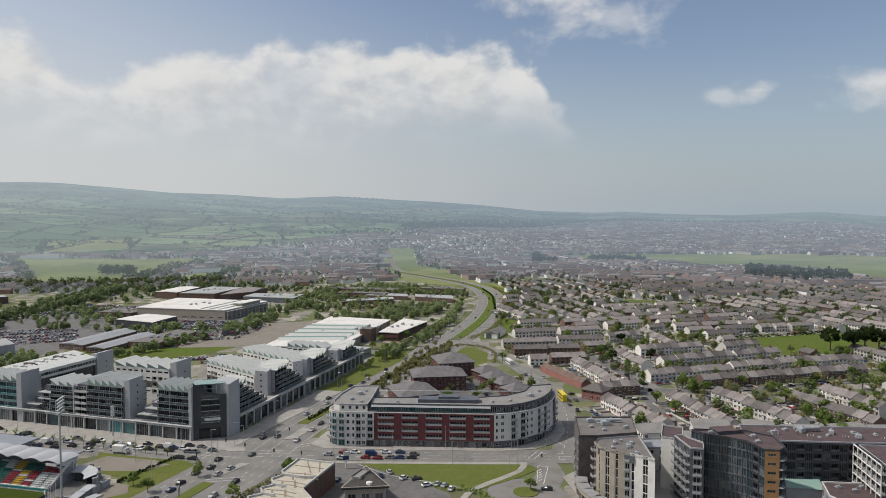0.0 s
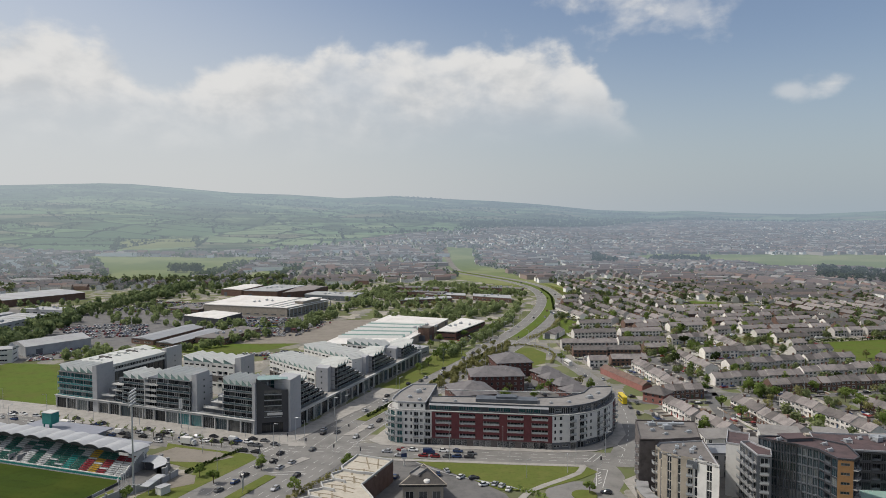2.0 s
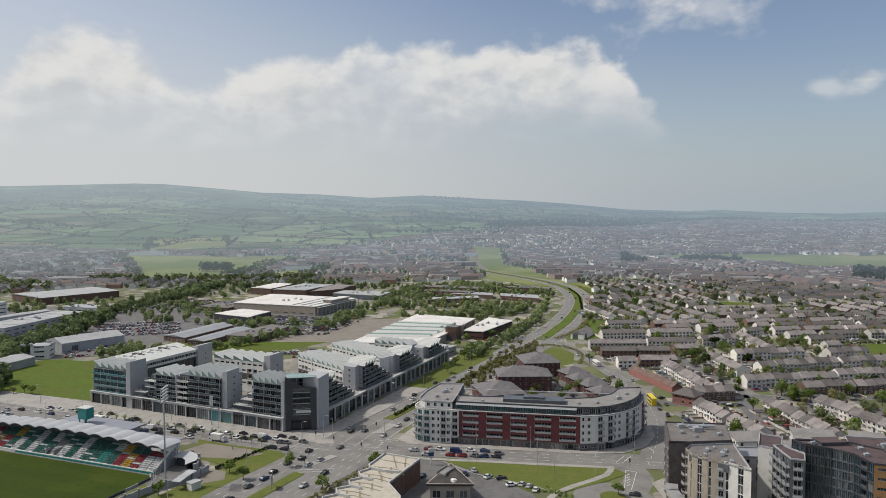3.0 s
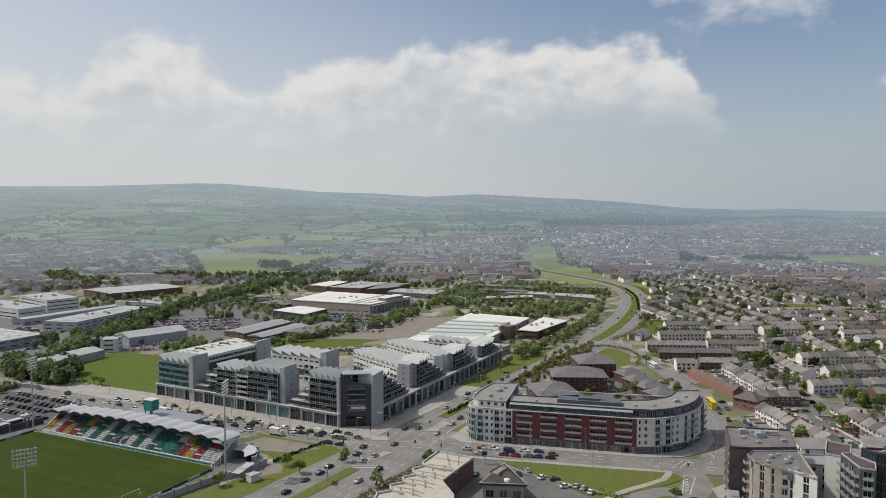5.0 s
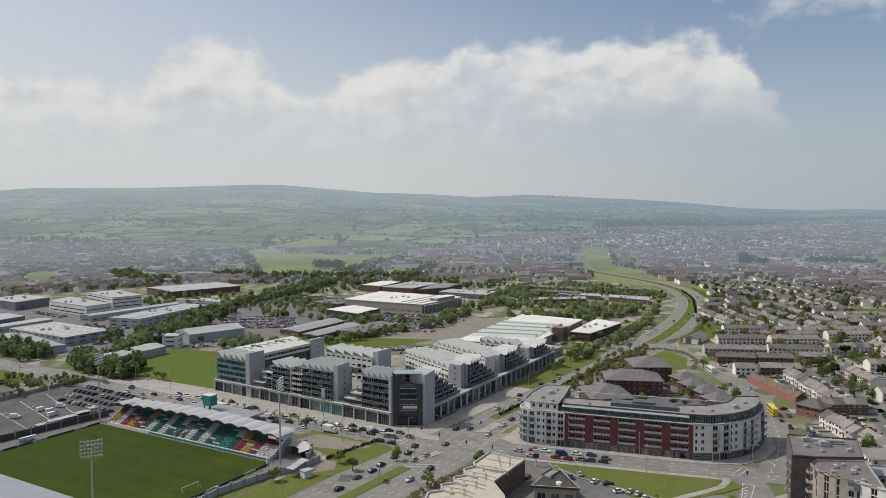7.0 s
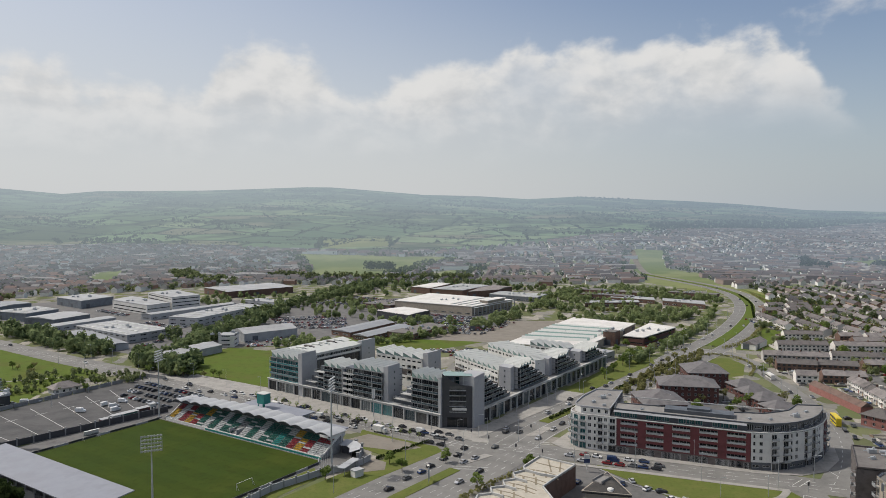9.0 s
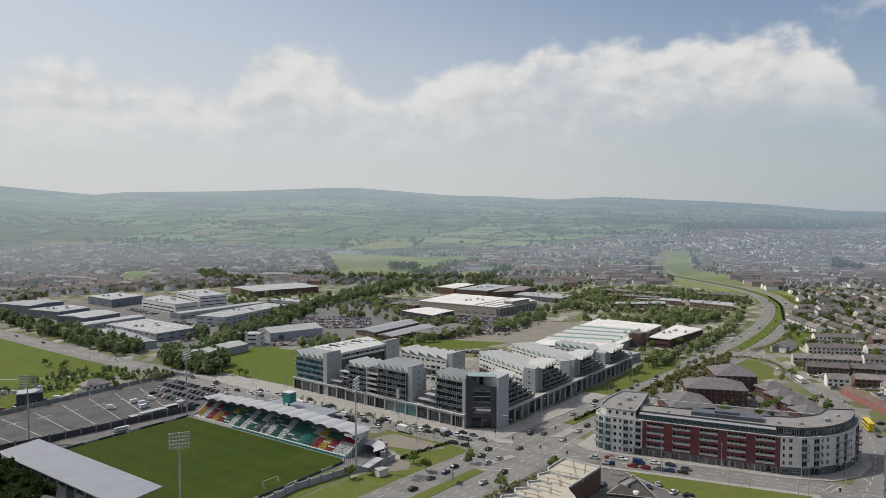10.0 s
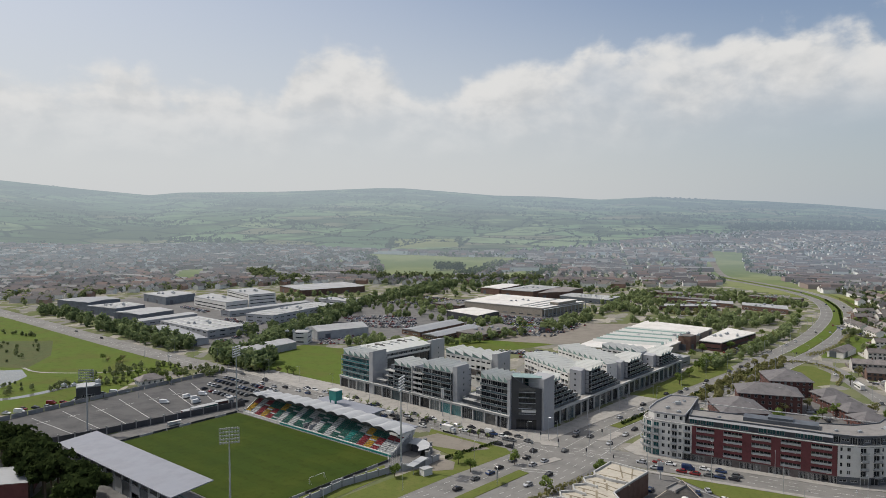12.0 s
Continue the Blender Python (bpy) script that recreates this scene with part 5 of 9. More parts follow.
def turnstiles():
    """Gate house in the stadium corner: a curved lean-to roof, a round wall, kiosks and flagpoles."""
    th = thing("gate_house", pose(0, 0, 0), "low curved gate house with a pale metal roof by the stadium", "gate house")
    arc = [(-139.5, 262.5), (-134.8, 262.3), (-130.2, 258.6), (-127.6, 253.2), (-126.4, 247.5)]
    for p, q in zip(arc, arc[1:]):
        m, L = along(q, p), gap(p, q)
        part("wall", Geo().box(0, L, 0, 0.35, 0, 4.3), GREY_WALL, th, at=m)
        part("pier", Geo().box(-0.5, 0.5, -0.3, 0.7, 0, 5.0).box(-0.62, 0.62, -0.42, 0.82, 5.0, 5.25), CONCRETE, th, at=m)
    for p, q in zip(arc[:3], arc[1:4]):
        m, L = along(q, p), gap(p, q)
        g = Geo()
        k = [(0, 0.5, 4.6), (L, 0.5, 4.6), (L + 0.8, 5.2, 3.5), (-0.8, 5.2, 3.5)]
        g.v = k[::-1] + [(x, y, z + 0.18) for x, y, z in k[::-1]]
        g.f = [(3, 2, 1, 0), (4, 5, 6, 7), (0, 1, 5, 4), (1, 2, 6, 5), (2, 3, 7, 6), (3, 0, 4, 7)]
        g.m = [0] * 6
        part("roof", g, ROOF_WHITE, th, at=m)
        part("shutter", Geo().box(0.3, L - 0.3, 4.2, 4.4, 0, 3.3), DARK_CLAD, th, at=m)
    th = thing("shelter", along((-125.6, 234.2), (-124.6, 243.6)), "open shelter with a sloping pale roof by the wall", "shelter")
    part("roof", Geo().beam((-0.5, 1.4, 3.4), (10.2, 1.4, 3.9), 3.4, 0.2), ROOF_WHITE, th)
    for x in (0.2, 4.6, 9.2):
        part("post", Geo().box(x, x + 0.15, 0, 0.15, 0, 3.3), STEEL, th)
    th = thing("kiosk", pose(-121.4, 236.6, 0, 0, 0, 62), "small white ticket kiosk with a flat roof", "kiosk")
    part("body", Geo().box(-2.0, 2.0, -1.5, 1.5, 0, 2.7), WHITE_WALL, th)
    part("roof", Geo().box(-2.2, 2.2, -1.7, 1.7, 2.7, 2.9), SHED_ROOF, th)
    for i in range(5):
        th = thing("flagpole", pose(-135.2 - 0.2 * i, 231.8 + 1.9 * i, 0), "slim white flagpole in a row beside the pitch", "flagpole", "flagpoles")
        part("pole", Geo().tube((0, 0, 0), (0, 0, 8.5), 0.09, 0.05, 7), WHITE_WALL, th)
        part("finial", Geo().tube((0, 0, 8.5), (0, 0, 8.7), 0.12, 0.05, 7), STEEL, th)
    # huts and containers along the far touchline
    for x, y, l, d, h, mat, label in ((-265.0, 268.0, 9.5, 3.4, 2.9, SEAT["g"], "green steel container with a white roof"), (-263.6, 276.4, 6.5, 3.2, 3.2, OFFICE_BRICK, "dark brick hut beside the terrace"), (-263.6, 283.0, 3.2, 3.0, 3.6, WHITE_WALL, "white cabin beside the terrace"), (-267.2, 256.0, 4.6, 2.8, 2.8, RED_CLAD, "dark red refreshment kiosk"), (-266.4, 261.6, 4.4, 2.8, 3.0, WHITE_WALL, "white refreshment kiosk beside the terrace")):
        th = thing("hut", pose(x, y, 0.06, 0, 0, 72), label, "hut", "touchline huts")
        part("body", Geo().box(-l / 2, l / 2, -d / 2, d / 2, 0, h), mat, th)
        part("roof", Geo().box(-l / 2 - 0.2, l / 2 + 0.2, -d / 2 - 0.3, d / 2 + 0.3, h, h + 0.16), SHED_ROOF, th)
        part("shutter", Geo().box(-l / 3, l / 3, -d / 2 - 0.06, -d / 2, 0.9, 2.2), DARK_CLAD, th)
    th = thing("dugout", along((-261.0, 238.5), (-259.0, 244.9)), "white team shelter at the touchline", "shelter")
    part("back", Geo().box(0, 6.6, 0.9, 1.0, 0, 2.0), WHITE_WALL, th)
    part("roof", Geo().box(0, 6.6, -0.3, 1.0, 2.0, 2.1), WHITE_WALL, th)
    part("bench", Geo().box(0.2, 6.4, 0.4, 0.85, 0.4, 0.5), SEAT["g"], th)


main_stand()
turnstiles()
second_stand()
stadium_ground()
for x, y, h, turn in ((-165, 176.5, 25.6, 43), (-133.5, 238.5, 33.0, 100), (-250.4, 273.6, 30, 100), (-289, 216.5, 25.5, 35)):
    floodlight(x, y, h, turn)


def walling(points, h, mat, label, name="boundary_wall", pier=None, step=6.0, t=0.35):
    """A free-standing wall, bay by bay, with piers."""
    w = tagged(new(name), label, "wall", kind="structure")
    for p, q in zip(points, points[1:]):
        n = max(1, round(gap(p, q) / step))
        for i in range(n):
            a, b = Vector(p).lerp(q, i / n), Vector(p).lerp(q, (i + 1) / n)
            part("wall_bay", Geo().box(0.25, gap(a, b) - 0.25, -t / 2, t / 2, 0, h), mat, w, at=along(a, b))
            if pier:
                part("pier", Geo().box(-0.28, 0.28, -0.3, 0.3, 0, h + pier).box(-0.36, 0.36, -0.38, 0.38, h + pier, h + pier + 0.15), CONCRETE, w, at=along(a, b))
    return w


walling([(-148, 185), (-144, 212), (-135, 232), (-126, 244), (-124, 254)], 2.6, GREY_WALL, "grey block stadium wall with stout piers", pier=0.5, step=5.5)
walling([(-345, 190), (-336, 262), (-322, 342), (-305, 340)], 2.2, CONCRETE, "grey concrete wall along the car park", step=8)
walling([(-292, 188), (-278, 218), (-262, 262), (-254, 284)], 3.0, DARK_CLAD, "dark stadium boundary wall with gate piers", pier=0.7, step=7)
sheet("car_park", [(-352, 150), (-345, 190), (-335, 262), (-321, 341), (-300, 336), (-235, 320), (-220, 298), (-246, 290), (-256, 284), (-264, 262), (-280, 218), (-300, 180)], 0.06, ASPHALT_DARK, "large asphalt car park with white bay lines", "car park")
lot = [o for o in scene.objects if o.name.startswith("car_park")][-1]
for i in range(8):
    a, b = Vector((-341 + i * 2.6, 205 + i * 15.2)), Vector((-294 + i * 5.0, 200 + i * 10.5))
    part("bay_line", Geo().box(0, gap(a, b) * 0.9, -0.14, 0.14, 0, 0.012), WHITE_LINE, lot, at=along(a.lerp(b, 0.08), b, 0.07))
    part("bay_line", Geo().box(0, 6, -0.14, 0.14, 0, 0.012), WHITE_LINE, lot, at=along(a.lerp(b, 0.3) + Vector((1, -3)), a.lerp(b, 0.3) + Vector((2.2, 3)), 0.085))


# ---- apartments by the roundabout ----
def ring_building(th, ring, rows, mats, roof, roof_z, cap, glass=None, frame_mat=None, bars=1, rail=None):
    """Walls with openings round an outline, a felt roof and its parapet. rows: for each side, storeys."""
    for (p, q), side in zip(zip(ring, ring[1:] + ring[:1]), rows):
        facade(th, p, q, 0, side, mats, glass=glass, frame_mat=frame_mat, bars=bars, rail=rail)
    flat_roof(th, ring, roof_z, roof)
    parapet(th, ring, roof_z - 0.05, cap, 0.6)


def brick_block():
    th = thing("apartment_block", pose(0, 0, 0), "grey brick apartment block with a flat felt roof", "apartment block")
    mats = [GREY_BRICK, BUFF, WHITE_WALL]
    s = lambda pat, mi=0, n=6: [(3.17, pat, mi)] * n
    ring_building(th, [(50, 252), (57.2, 252), (72.5, 255.5), (76, 276), (53, 276)], [s(".."), s("W...W"), s("wnWnw"), s("wnWnw"), s("w...W")], mats, FELT, 19, GREY_BRICK)
    for x, y, k in ((58, 270, 1.3), (63, 266, 1.6), (66, 271, 1.0), (57, 263, 0.8), (70, 262, 0.9), (61, 259, 0.7)):
        roof_unit(th, x, y, 19, k, 10)
    part("roof_duct", Geo().tube((60, 268.5, 20.2), (70, 269.5, 20.2), 0.55, 0.55, 10), STEEL, th)
    th = thing("apartment_block", pose(0, 0, 0), "buff stone apartment block with white end and curved glazed front", "apartment block")
    ring = [(54.6, 247), (55.6, 241), (59.5, 237.2), (64.2, 234.6), (71, 228.6), (73, 255.4), (57.2, 251.8)]
    ring_building(th, ring, [s("W.v", 1), s(".V.", 1), s("v.W", 1), s("v.V.", 2), s("nWn", 0), s("."), s(".")], mats, FELT, 18, GREY_WALL)
    part("slate_band", Geo().box(0, 14, -0.35, 0, 0, 2.4), SLATE_CLAD, th, at=along((55.2, 243), (64.2, 234.4), 15.6))
    for x, y, k in ((62, 247, 0.9), (66, 243, 1.1), (67, 236, 0.8), (60, 242, 0.7), (65, 250, 0.6), (68, 247, 0.8)):
        roof_unit(th, x, y, 18, k, 70)
    # curved arcade at street level
    th = thing("arcade", pose(0, 0, 0), "low curved stone arcade wall at the street corner", "arcade")
    arc = [(49, 251), (48, 245), (48.4, 239), (50.5, 232), (54.5, 226), (60, 222)]
    for p, q in zip(arc, arc[1:]):
        facade(th, p, q, 0, [(4.2, "GG", 0)], [BUFF], glass=GLASS)
        part("deck", Geo().box(0, gap(p, q), -0.3, 4, 4.2, 4.6), CONCRETE, th, at=along(p, q))


def white_link():
    th = thing("apartment_block", pose(0, 0, 0), "white rendered apartment block with a brown felt roof", "apartment block")
    s = lambda pat, mi, n=6: [(3.17, pat, mi)] * n
    ring_building(th, [(80, 251), (86.5, 247), (92, 262), (85, 265.5)], [s(".n", 0), s("WWwW", 1), s("..", 0), s("n.W.n", 1)], [WHITE_WALL, GREY_BRICK], RED_FELT, 19, GREY_WALL)
    th = thing("terrace_block", pose(0, 0, 0), "white flat-roofed mews houses behind the apartments", "house block")
    ring_building(th, [(80, 268), (101, 270), (100, 281), (79, 279)], [[(3, "wWwWw", 0)] * 3] * 4, [WHITE_WALL], GREY_SHEET, 9, GREY_WALL)


def glass_tower():
    th = thing("apartment_tower", pose(0, 0, 0), "dark glazed apartment tower with an ochre panel and balconies", "apartment tower")
    mats = [SLATE_CLAD, ORANGE, WHITE_WALL, DARK_CLAD]
    s = lambda pat, mi, n=8: [(3.0, pat, mi)] * n
    ring = [(88.2, 243), (91, 238.6), (97.5, 235.0), (102.6, 230.5), (104.6, 222.0), (109.0, 221.2), (112.5, 224.5), (114, 236), (104, 244.5)]
    ring_building(th, ring, [s("GGG", 0), s("GGGG", 0), s("GGGG", 0), s("GLG", 3), s("s", 1), s("WL", 3), s("GGG", 3), s("GGG", 3), s("G.G.G", 0)], mats, RED_FELT, 24, DARK_CLAD, glass=CURTAIN_GLASS, frame_mat=BLUE_CLAD, bars=2, rail=SLATE_CLAD)
    for i in range(9):
        a = Vector((91, 238.6)).lerp((97.5, 235.0), i / 8)
        part("fin", Geo().box(-0.06, 0.06, -0.3, 0, 0.5, 24.8), DARK_STEEL, th, at=along(a, (97.5, 235.0) if i < 8 else (98.4, 234.5)))
    part("penthouse", Geo().box(0, 9, 0, 5, 0, 1.0), SLATE_CLAD, th, at=along((96, 238.5), (104, 240), 24))
    part("penthouse_roof", Geo().box(-0.4, 9.4, -0.4, 5.4, 1.0, 1.2), RED_FELT, th, at=along((96, 238.5), (104, 240), 24))
    part("ochre_cap", Geo().box(0, 1.6, 0, 2, 0, 1.9), BUFF, th, at=along((103, 241), (105.5, 241), 24))
    for x, y in ((94, 240), (107, 236), (106, 230)):
        roof_unit(th, x, y, 24, 0.8)
    # white balcony wing
    th = thing("apartment_block", pose(0, 0, 0), "apartment wing with stacked white balconies", "apartment block")
    ring_building(th, [(83.2, 246), (84.2, 232.5), (88.4, 231.5), (90.8, 238.4), (88, 243.2), (86.8, 246.8)], [s("WWWW", 0, 7), s("W", 0, 7), s("WW", 0, 7), s(".", 2, 7), s(".", 2, 7), s(".", 2, 7)], mats, RED_FELT, 21, GREY_WALL, rail=STEEL)


def dark_range():
    th = thing("apartment_block", pose(0, 0, 0), "long dark glazed apartment range with a brown felt roof", "apartment block")
    s = lambda pat, mi, n=6: [(3.33, pat, mi)] * n
    ring_building(th, [(113.5, 243.6), (146, 240.8), (146.8, 241), (200, 236.5), (204, 255), (166, 258), (113, 262), (110, 250)],
                  [s("LGLGLGLGLGL", 0), s(".", 1, 6), s("LGLGLGLGLGLGLGLG", 0), s("LGLG", 0), s("GLGLGLGLGL", 0), s("GLGLGLGLGL", 0), s("GLG", 0), s("GG", 0)],
                  [DARK_CLAD, GREY_WALL], RED_FELT, 20, GREY_WALL, frame_mat=SLATE_CLAD, rail=SLATE_CLAD, bars=3)
    for i, (x, y, k) in enumerate(((122, 252, 1.2), (128, 256, 0.8), (133, 254, 1.5), (140, 249, 0.7), (143, 252, 1.2), (150, 247, 1.3), (151, 252, 0.8), (158, 250, 0.7), (136, 247, 0.6), (117, 247, 0.6))):
        roof_unit(th, x, y, 20, k, 15 * i)
    part("roof_duct", Geo().tube((131, 255.5, 21.3), (140, 255, 21.3), 0.8, 0.8, 12), STEEL, th)
    for i in range(40):
        x = 114 + (i * 37 % 80)
        y = 245.5 + (i * 23 % 13) - (x - 114) * 0.05
        part("roof_vent", Geo().tube((x, y, 20), (x, y, 20.6), 0.14, 0.12, 6), WHITE_WALL if i % 2 else BUFF, th)
    th = thing("apartment_block", pose(0, 0, 0), "apartment block wrapped in a white balcony frame", "apartment block")
    ring_building(th, [(146, 240.2), (142.5, 219), (156, 212), (172, 214), (172, 237.6)], [s("WWWWWW", 0), s("WWWW", 0), s("WWWW", 0), s("WWW", 0), s(".", 0)], [SLATE_CLAD], RED_FELT, 19.5, GREY_WALL, rail=STEEL)
    fm = along((145.7, 240.2), (142.2, 219))
    L = gap((145.7, 240.2), (142.2, 219))
    for i in range(7):
        part("balcony_frame", Geo().box(i * L / 6 - 0.15, i * L / 6 + 0.15, -1.5, -1.2, 0, 20), WHITE_WALL, th, at=fm)
        part("balcony_frame", Geo().box(0, L, -1.55, -1.15, i * 3.33 - 0.1, i * 3.33 + 0.2), WHITE_WALL, th, at=fm)
    th = thing("atrium_canopy", pose(0, 0, 0), "pale green glass atrium roof between apartments", "canopy")
    g = Geo()
    for i in range(9):
        g.beam((119.5 + i * 1.5, 237, 6), (122.5 + i * 1.4, 245.5, 7), 0.12, 0.2)
    part("canopy_frame", g, STEEL, th)
    g = Geo()
    g.v = [(118.9, 236.6, 6), (131, 234.4, 6), (134.5, 244.8, 7), (122, 246, 7)]
    g.v += [(x, y, z + 0.06) for x, y, z in g.v]
    g.f = [(3, 2, 1, 0), (4, 5, 6, 7), (0, 1, 5, 4), (1, 2, 6, 5), (2, 3, 7, 6), (3, 0, 4, 7)]
    g.m = [0] * 6
    part("canopy_glass", g, GREEN_GLASS, th)
    part("canopy_wall", Geo().box(0, 12, 0.3, 9, 0, 5.6), GREY_WALL, th, at=along((119.5, 237), (131, 234.8)))
    th = thing("low_block", pose(0, 0, 0), "low block with a brown felt roof beside the atrium", "building")
    ring_building(th, [(131, 236), (127, 224), (130, 214), (150, 212), (147, 234)], [[(4, "GG", 0)] * 2] * 5, [GREY_WALL], RED_FELT, 8, WHITE_WALL)
    for x, y in ((134, 231), (138, 228), (142, 231)):
        roof_unit(th, x, y, 8, 0.8)
    g = sheet("courtyard", [(46, 262), (48, 246), (50, 222), (80, 200), (230, 190), (230, 262), (120, 276), (60, 276)], 0.2, PAVING, "paved courts and lanes between apartments", "pavement", 0.1)


brick_block()
white_link()
glass_tower()
dark_range()


# ---- hipped offices ----
def hip_house(cx, cy, w, d, turn, h, rise, storeys, wall=None, roof=None, label="", group="", name="office_pavilion", cat="office"):
    """A hipped-roof building with windows on every side."""
    m = pose(cx, cy, 0, 0, 0, turn)
    th = thing(name, pose(0, 0, 0), label, cat, group)
    ring = [tuple((m @ Vector((x, y, 0))).xy) for x, y in ((-w / 2, -d / 2), (w / 2, -d / 2), (w / 2, d / 2), (-w / 2, d / 2))]
    fh = h / storeys
    for i, (p, q) in enumerate(zip(ring, ring[1:] + ring[:1])):
        k = max(2, int(gap(p, q) / 3.0))
        facade(th, p, q, 0, [(fh, ("w" * k), 0)] * storeys, [wall or BRICK])
    o = 0.8
    a, b = w / 2 + o, d / 2 + o
    r = max(0.3, abs(w - d) / 2 + 0.3)
    e = [(-a, -b), (a, -b), (a, b), (-a, b)]
    if w >= d:
        t = [(-r, 0), (r, 0)]
        fs = [(0, 1, 5, 4), (1, 2, 5), (2, 3, 4, 5), (3, 0, 4)]
    else:
        t = [(0, -r), (0, r)]
        fs = [(0, 1, 4), (1, 2, 5, 4), (2, 3, 5), (3, 0, 4, 5)]
    g = Geo()
    g.v = [(x, y, h) for x, y in e] + [(x, y, h + rise) for x, y in t] + [(x, y, h - 0.3) for x, y in e]
    g.f = fs + [(6, 7, 1, 0), (7, 8, 2, 1), (8, 9, 3, 2), (9, 6, 0, 3), (9, 8, 7, 6)]
    g.m = [0] * len(g.f)
    part("roof", g, roof or TILE_DARK, th, at=m)
    part("roof_light", Geo().box(-0.5, 0.5, 0, 0.3, 0, 1.2), ZINC, th, at=m @ pose(w * 0.18, -d * 0.22, h + rise * 0.5, -50))
    return th


for cx, cy, w, d, turn, h, rise, st in ((-16, 371, 22, 25, 20, 6.5, 4.5, 2), (-3, 401, 30, 20, 8, 9, 4.0, 3), (6, 440, 22, 24, 14, 9, 4.5, 3)):
    hip_house(cx, cy, w, d, turn, h, rise, st, OFFICE_BRICK, label="brown brick office pavilion with a hipped tiled roof", group="office pavilions")
for cx, cy, w, d, turn in ((27, 424, 14, 11, 30), (31, 409, 14, 11, 30), (36, 396, 14, 12, 30), (41, 380, 14, 12, 30), (12, 352, 16, 10, 8)):
    hip_house(cx, cy, w, d, turn, 5.2, 3.2, 2, OFFICE_BRICK, label="small brick office lodge with a hipped roof", group="office lodges")
sheet("office_court", [(-34, 340), (44, 340), (52, 375), (46, 425), (34, 456), (20, 456), (-8, 458), (-24, 400)], 0.05, ASPHALT_OLD, "asphalt court between the brick offices", "car park")


# ---- tan-roofed market and pavilion ----
def tan_hall():
    th = thing("market_hall", pose(0, 0, 0), "stepped market hall with tan panelled roofs and pale kerbs", "hall")
    notch = [(-58.2, 245.8), (-56.9, 242.6), (-60.2, 238.4), (-57.9, 233.4), (-61.8, 230.5), (-59.9, 225.6), (-64.2, 223.0), (-62.4, 218.2), (-66.4, 215.4)]
    ring = [(-47.2, 229.7), (-40.2, 254.2), (-54.9, 258.9)] + notch + [(-65.0, 203), (-38, 203), (-41.2, 219.1)]
    for p, q in zip(ring, ring[1:] + ring[:1]):
        facade(th, p, q, 0, [(8.0, "." * max(1, int(gap(p, q) / 5)), 0)], [BRICK if p[0] > -50 else BUFF])
    flat_roof(th, ring, 8, TAN_ROOF)
    parapet(th, ring, 7.9, PALE_STONE, 0.75, 0.45)
    strip = material("roof_strip", (0.24, 0.2, 0.14), 0.9, 0.4, 2, 0.3, (0.17, 0.145, 0.1))
    # weathered strips between the panels, two to each step, and bowed cross strips
    for i in range(0, 8, 2):
        p = Vector(notch[i])
        for k in (0.0, 3.0):
            a, b = p + Vector((2.4, -k - 0.6)), p + Vector((13.0 if i else 14.5, -k - 4.2))
            mid = (a + b) / 2 + Vector((0.2, 0.7))
            part("roof_strip", Geo().beam((*a, 8.05), (*mid, 8.06), 0.45, 0.08).beam((*mid, 8.06), (*b, 8.05), 0.45, 0.08), strip, th)
        for k in (4.2, 8.6):
            a = p + Vector((k, -0.8))
            part("roof_strip", Geo().beam((*a, 8.07), (*(a + Vector((1.5, -6.2))), 8.07), 0.7, 0.08), strip, th)
    for a, b in (((-54.6, 252.5), (-43.5, 249.0)), ((-51.0, 257.0), (-47.5, 245.0)), ((-46.0, 255.4), (-44.6, 246.0))):
        part("roof_strip", Geo().beam((*a, 8.06), (*b, 8.06), 0.5, 0.08), strip, th)
    for a, b in (((-56.9, 242.6), (-50.5, 240.2)), ((-50.5, 240.2), (-44.6, 239.6)), ((-57.9, 233.4), (-53.4, 231.8)), ((-59.9, 225.6), (-55.4, 224.0)), ((-62.4, 218.2), (-57.8, 216.6))):
        part("roof_kerb", Geo().beam((*a, 8.45), (*b, 8.45), 0.5, 0.9), PALE_STONE, th)


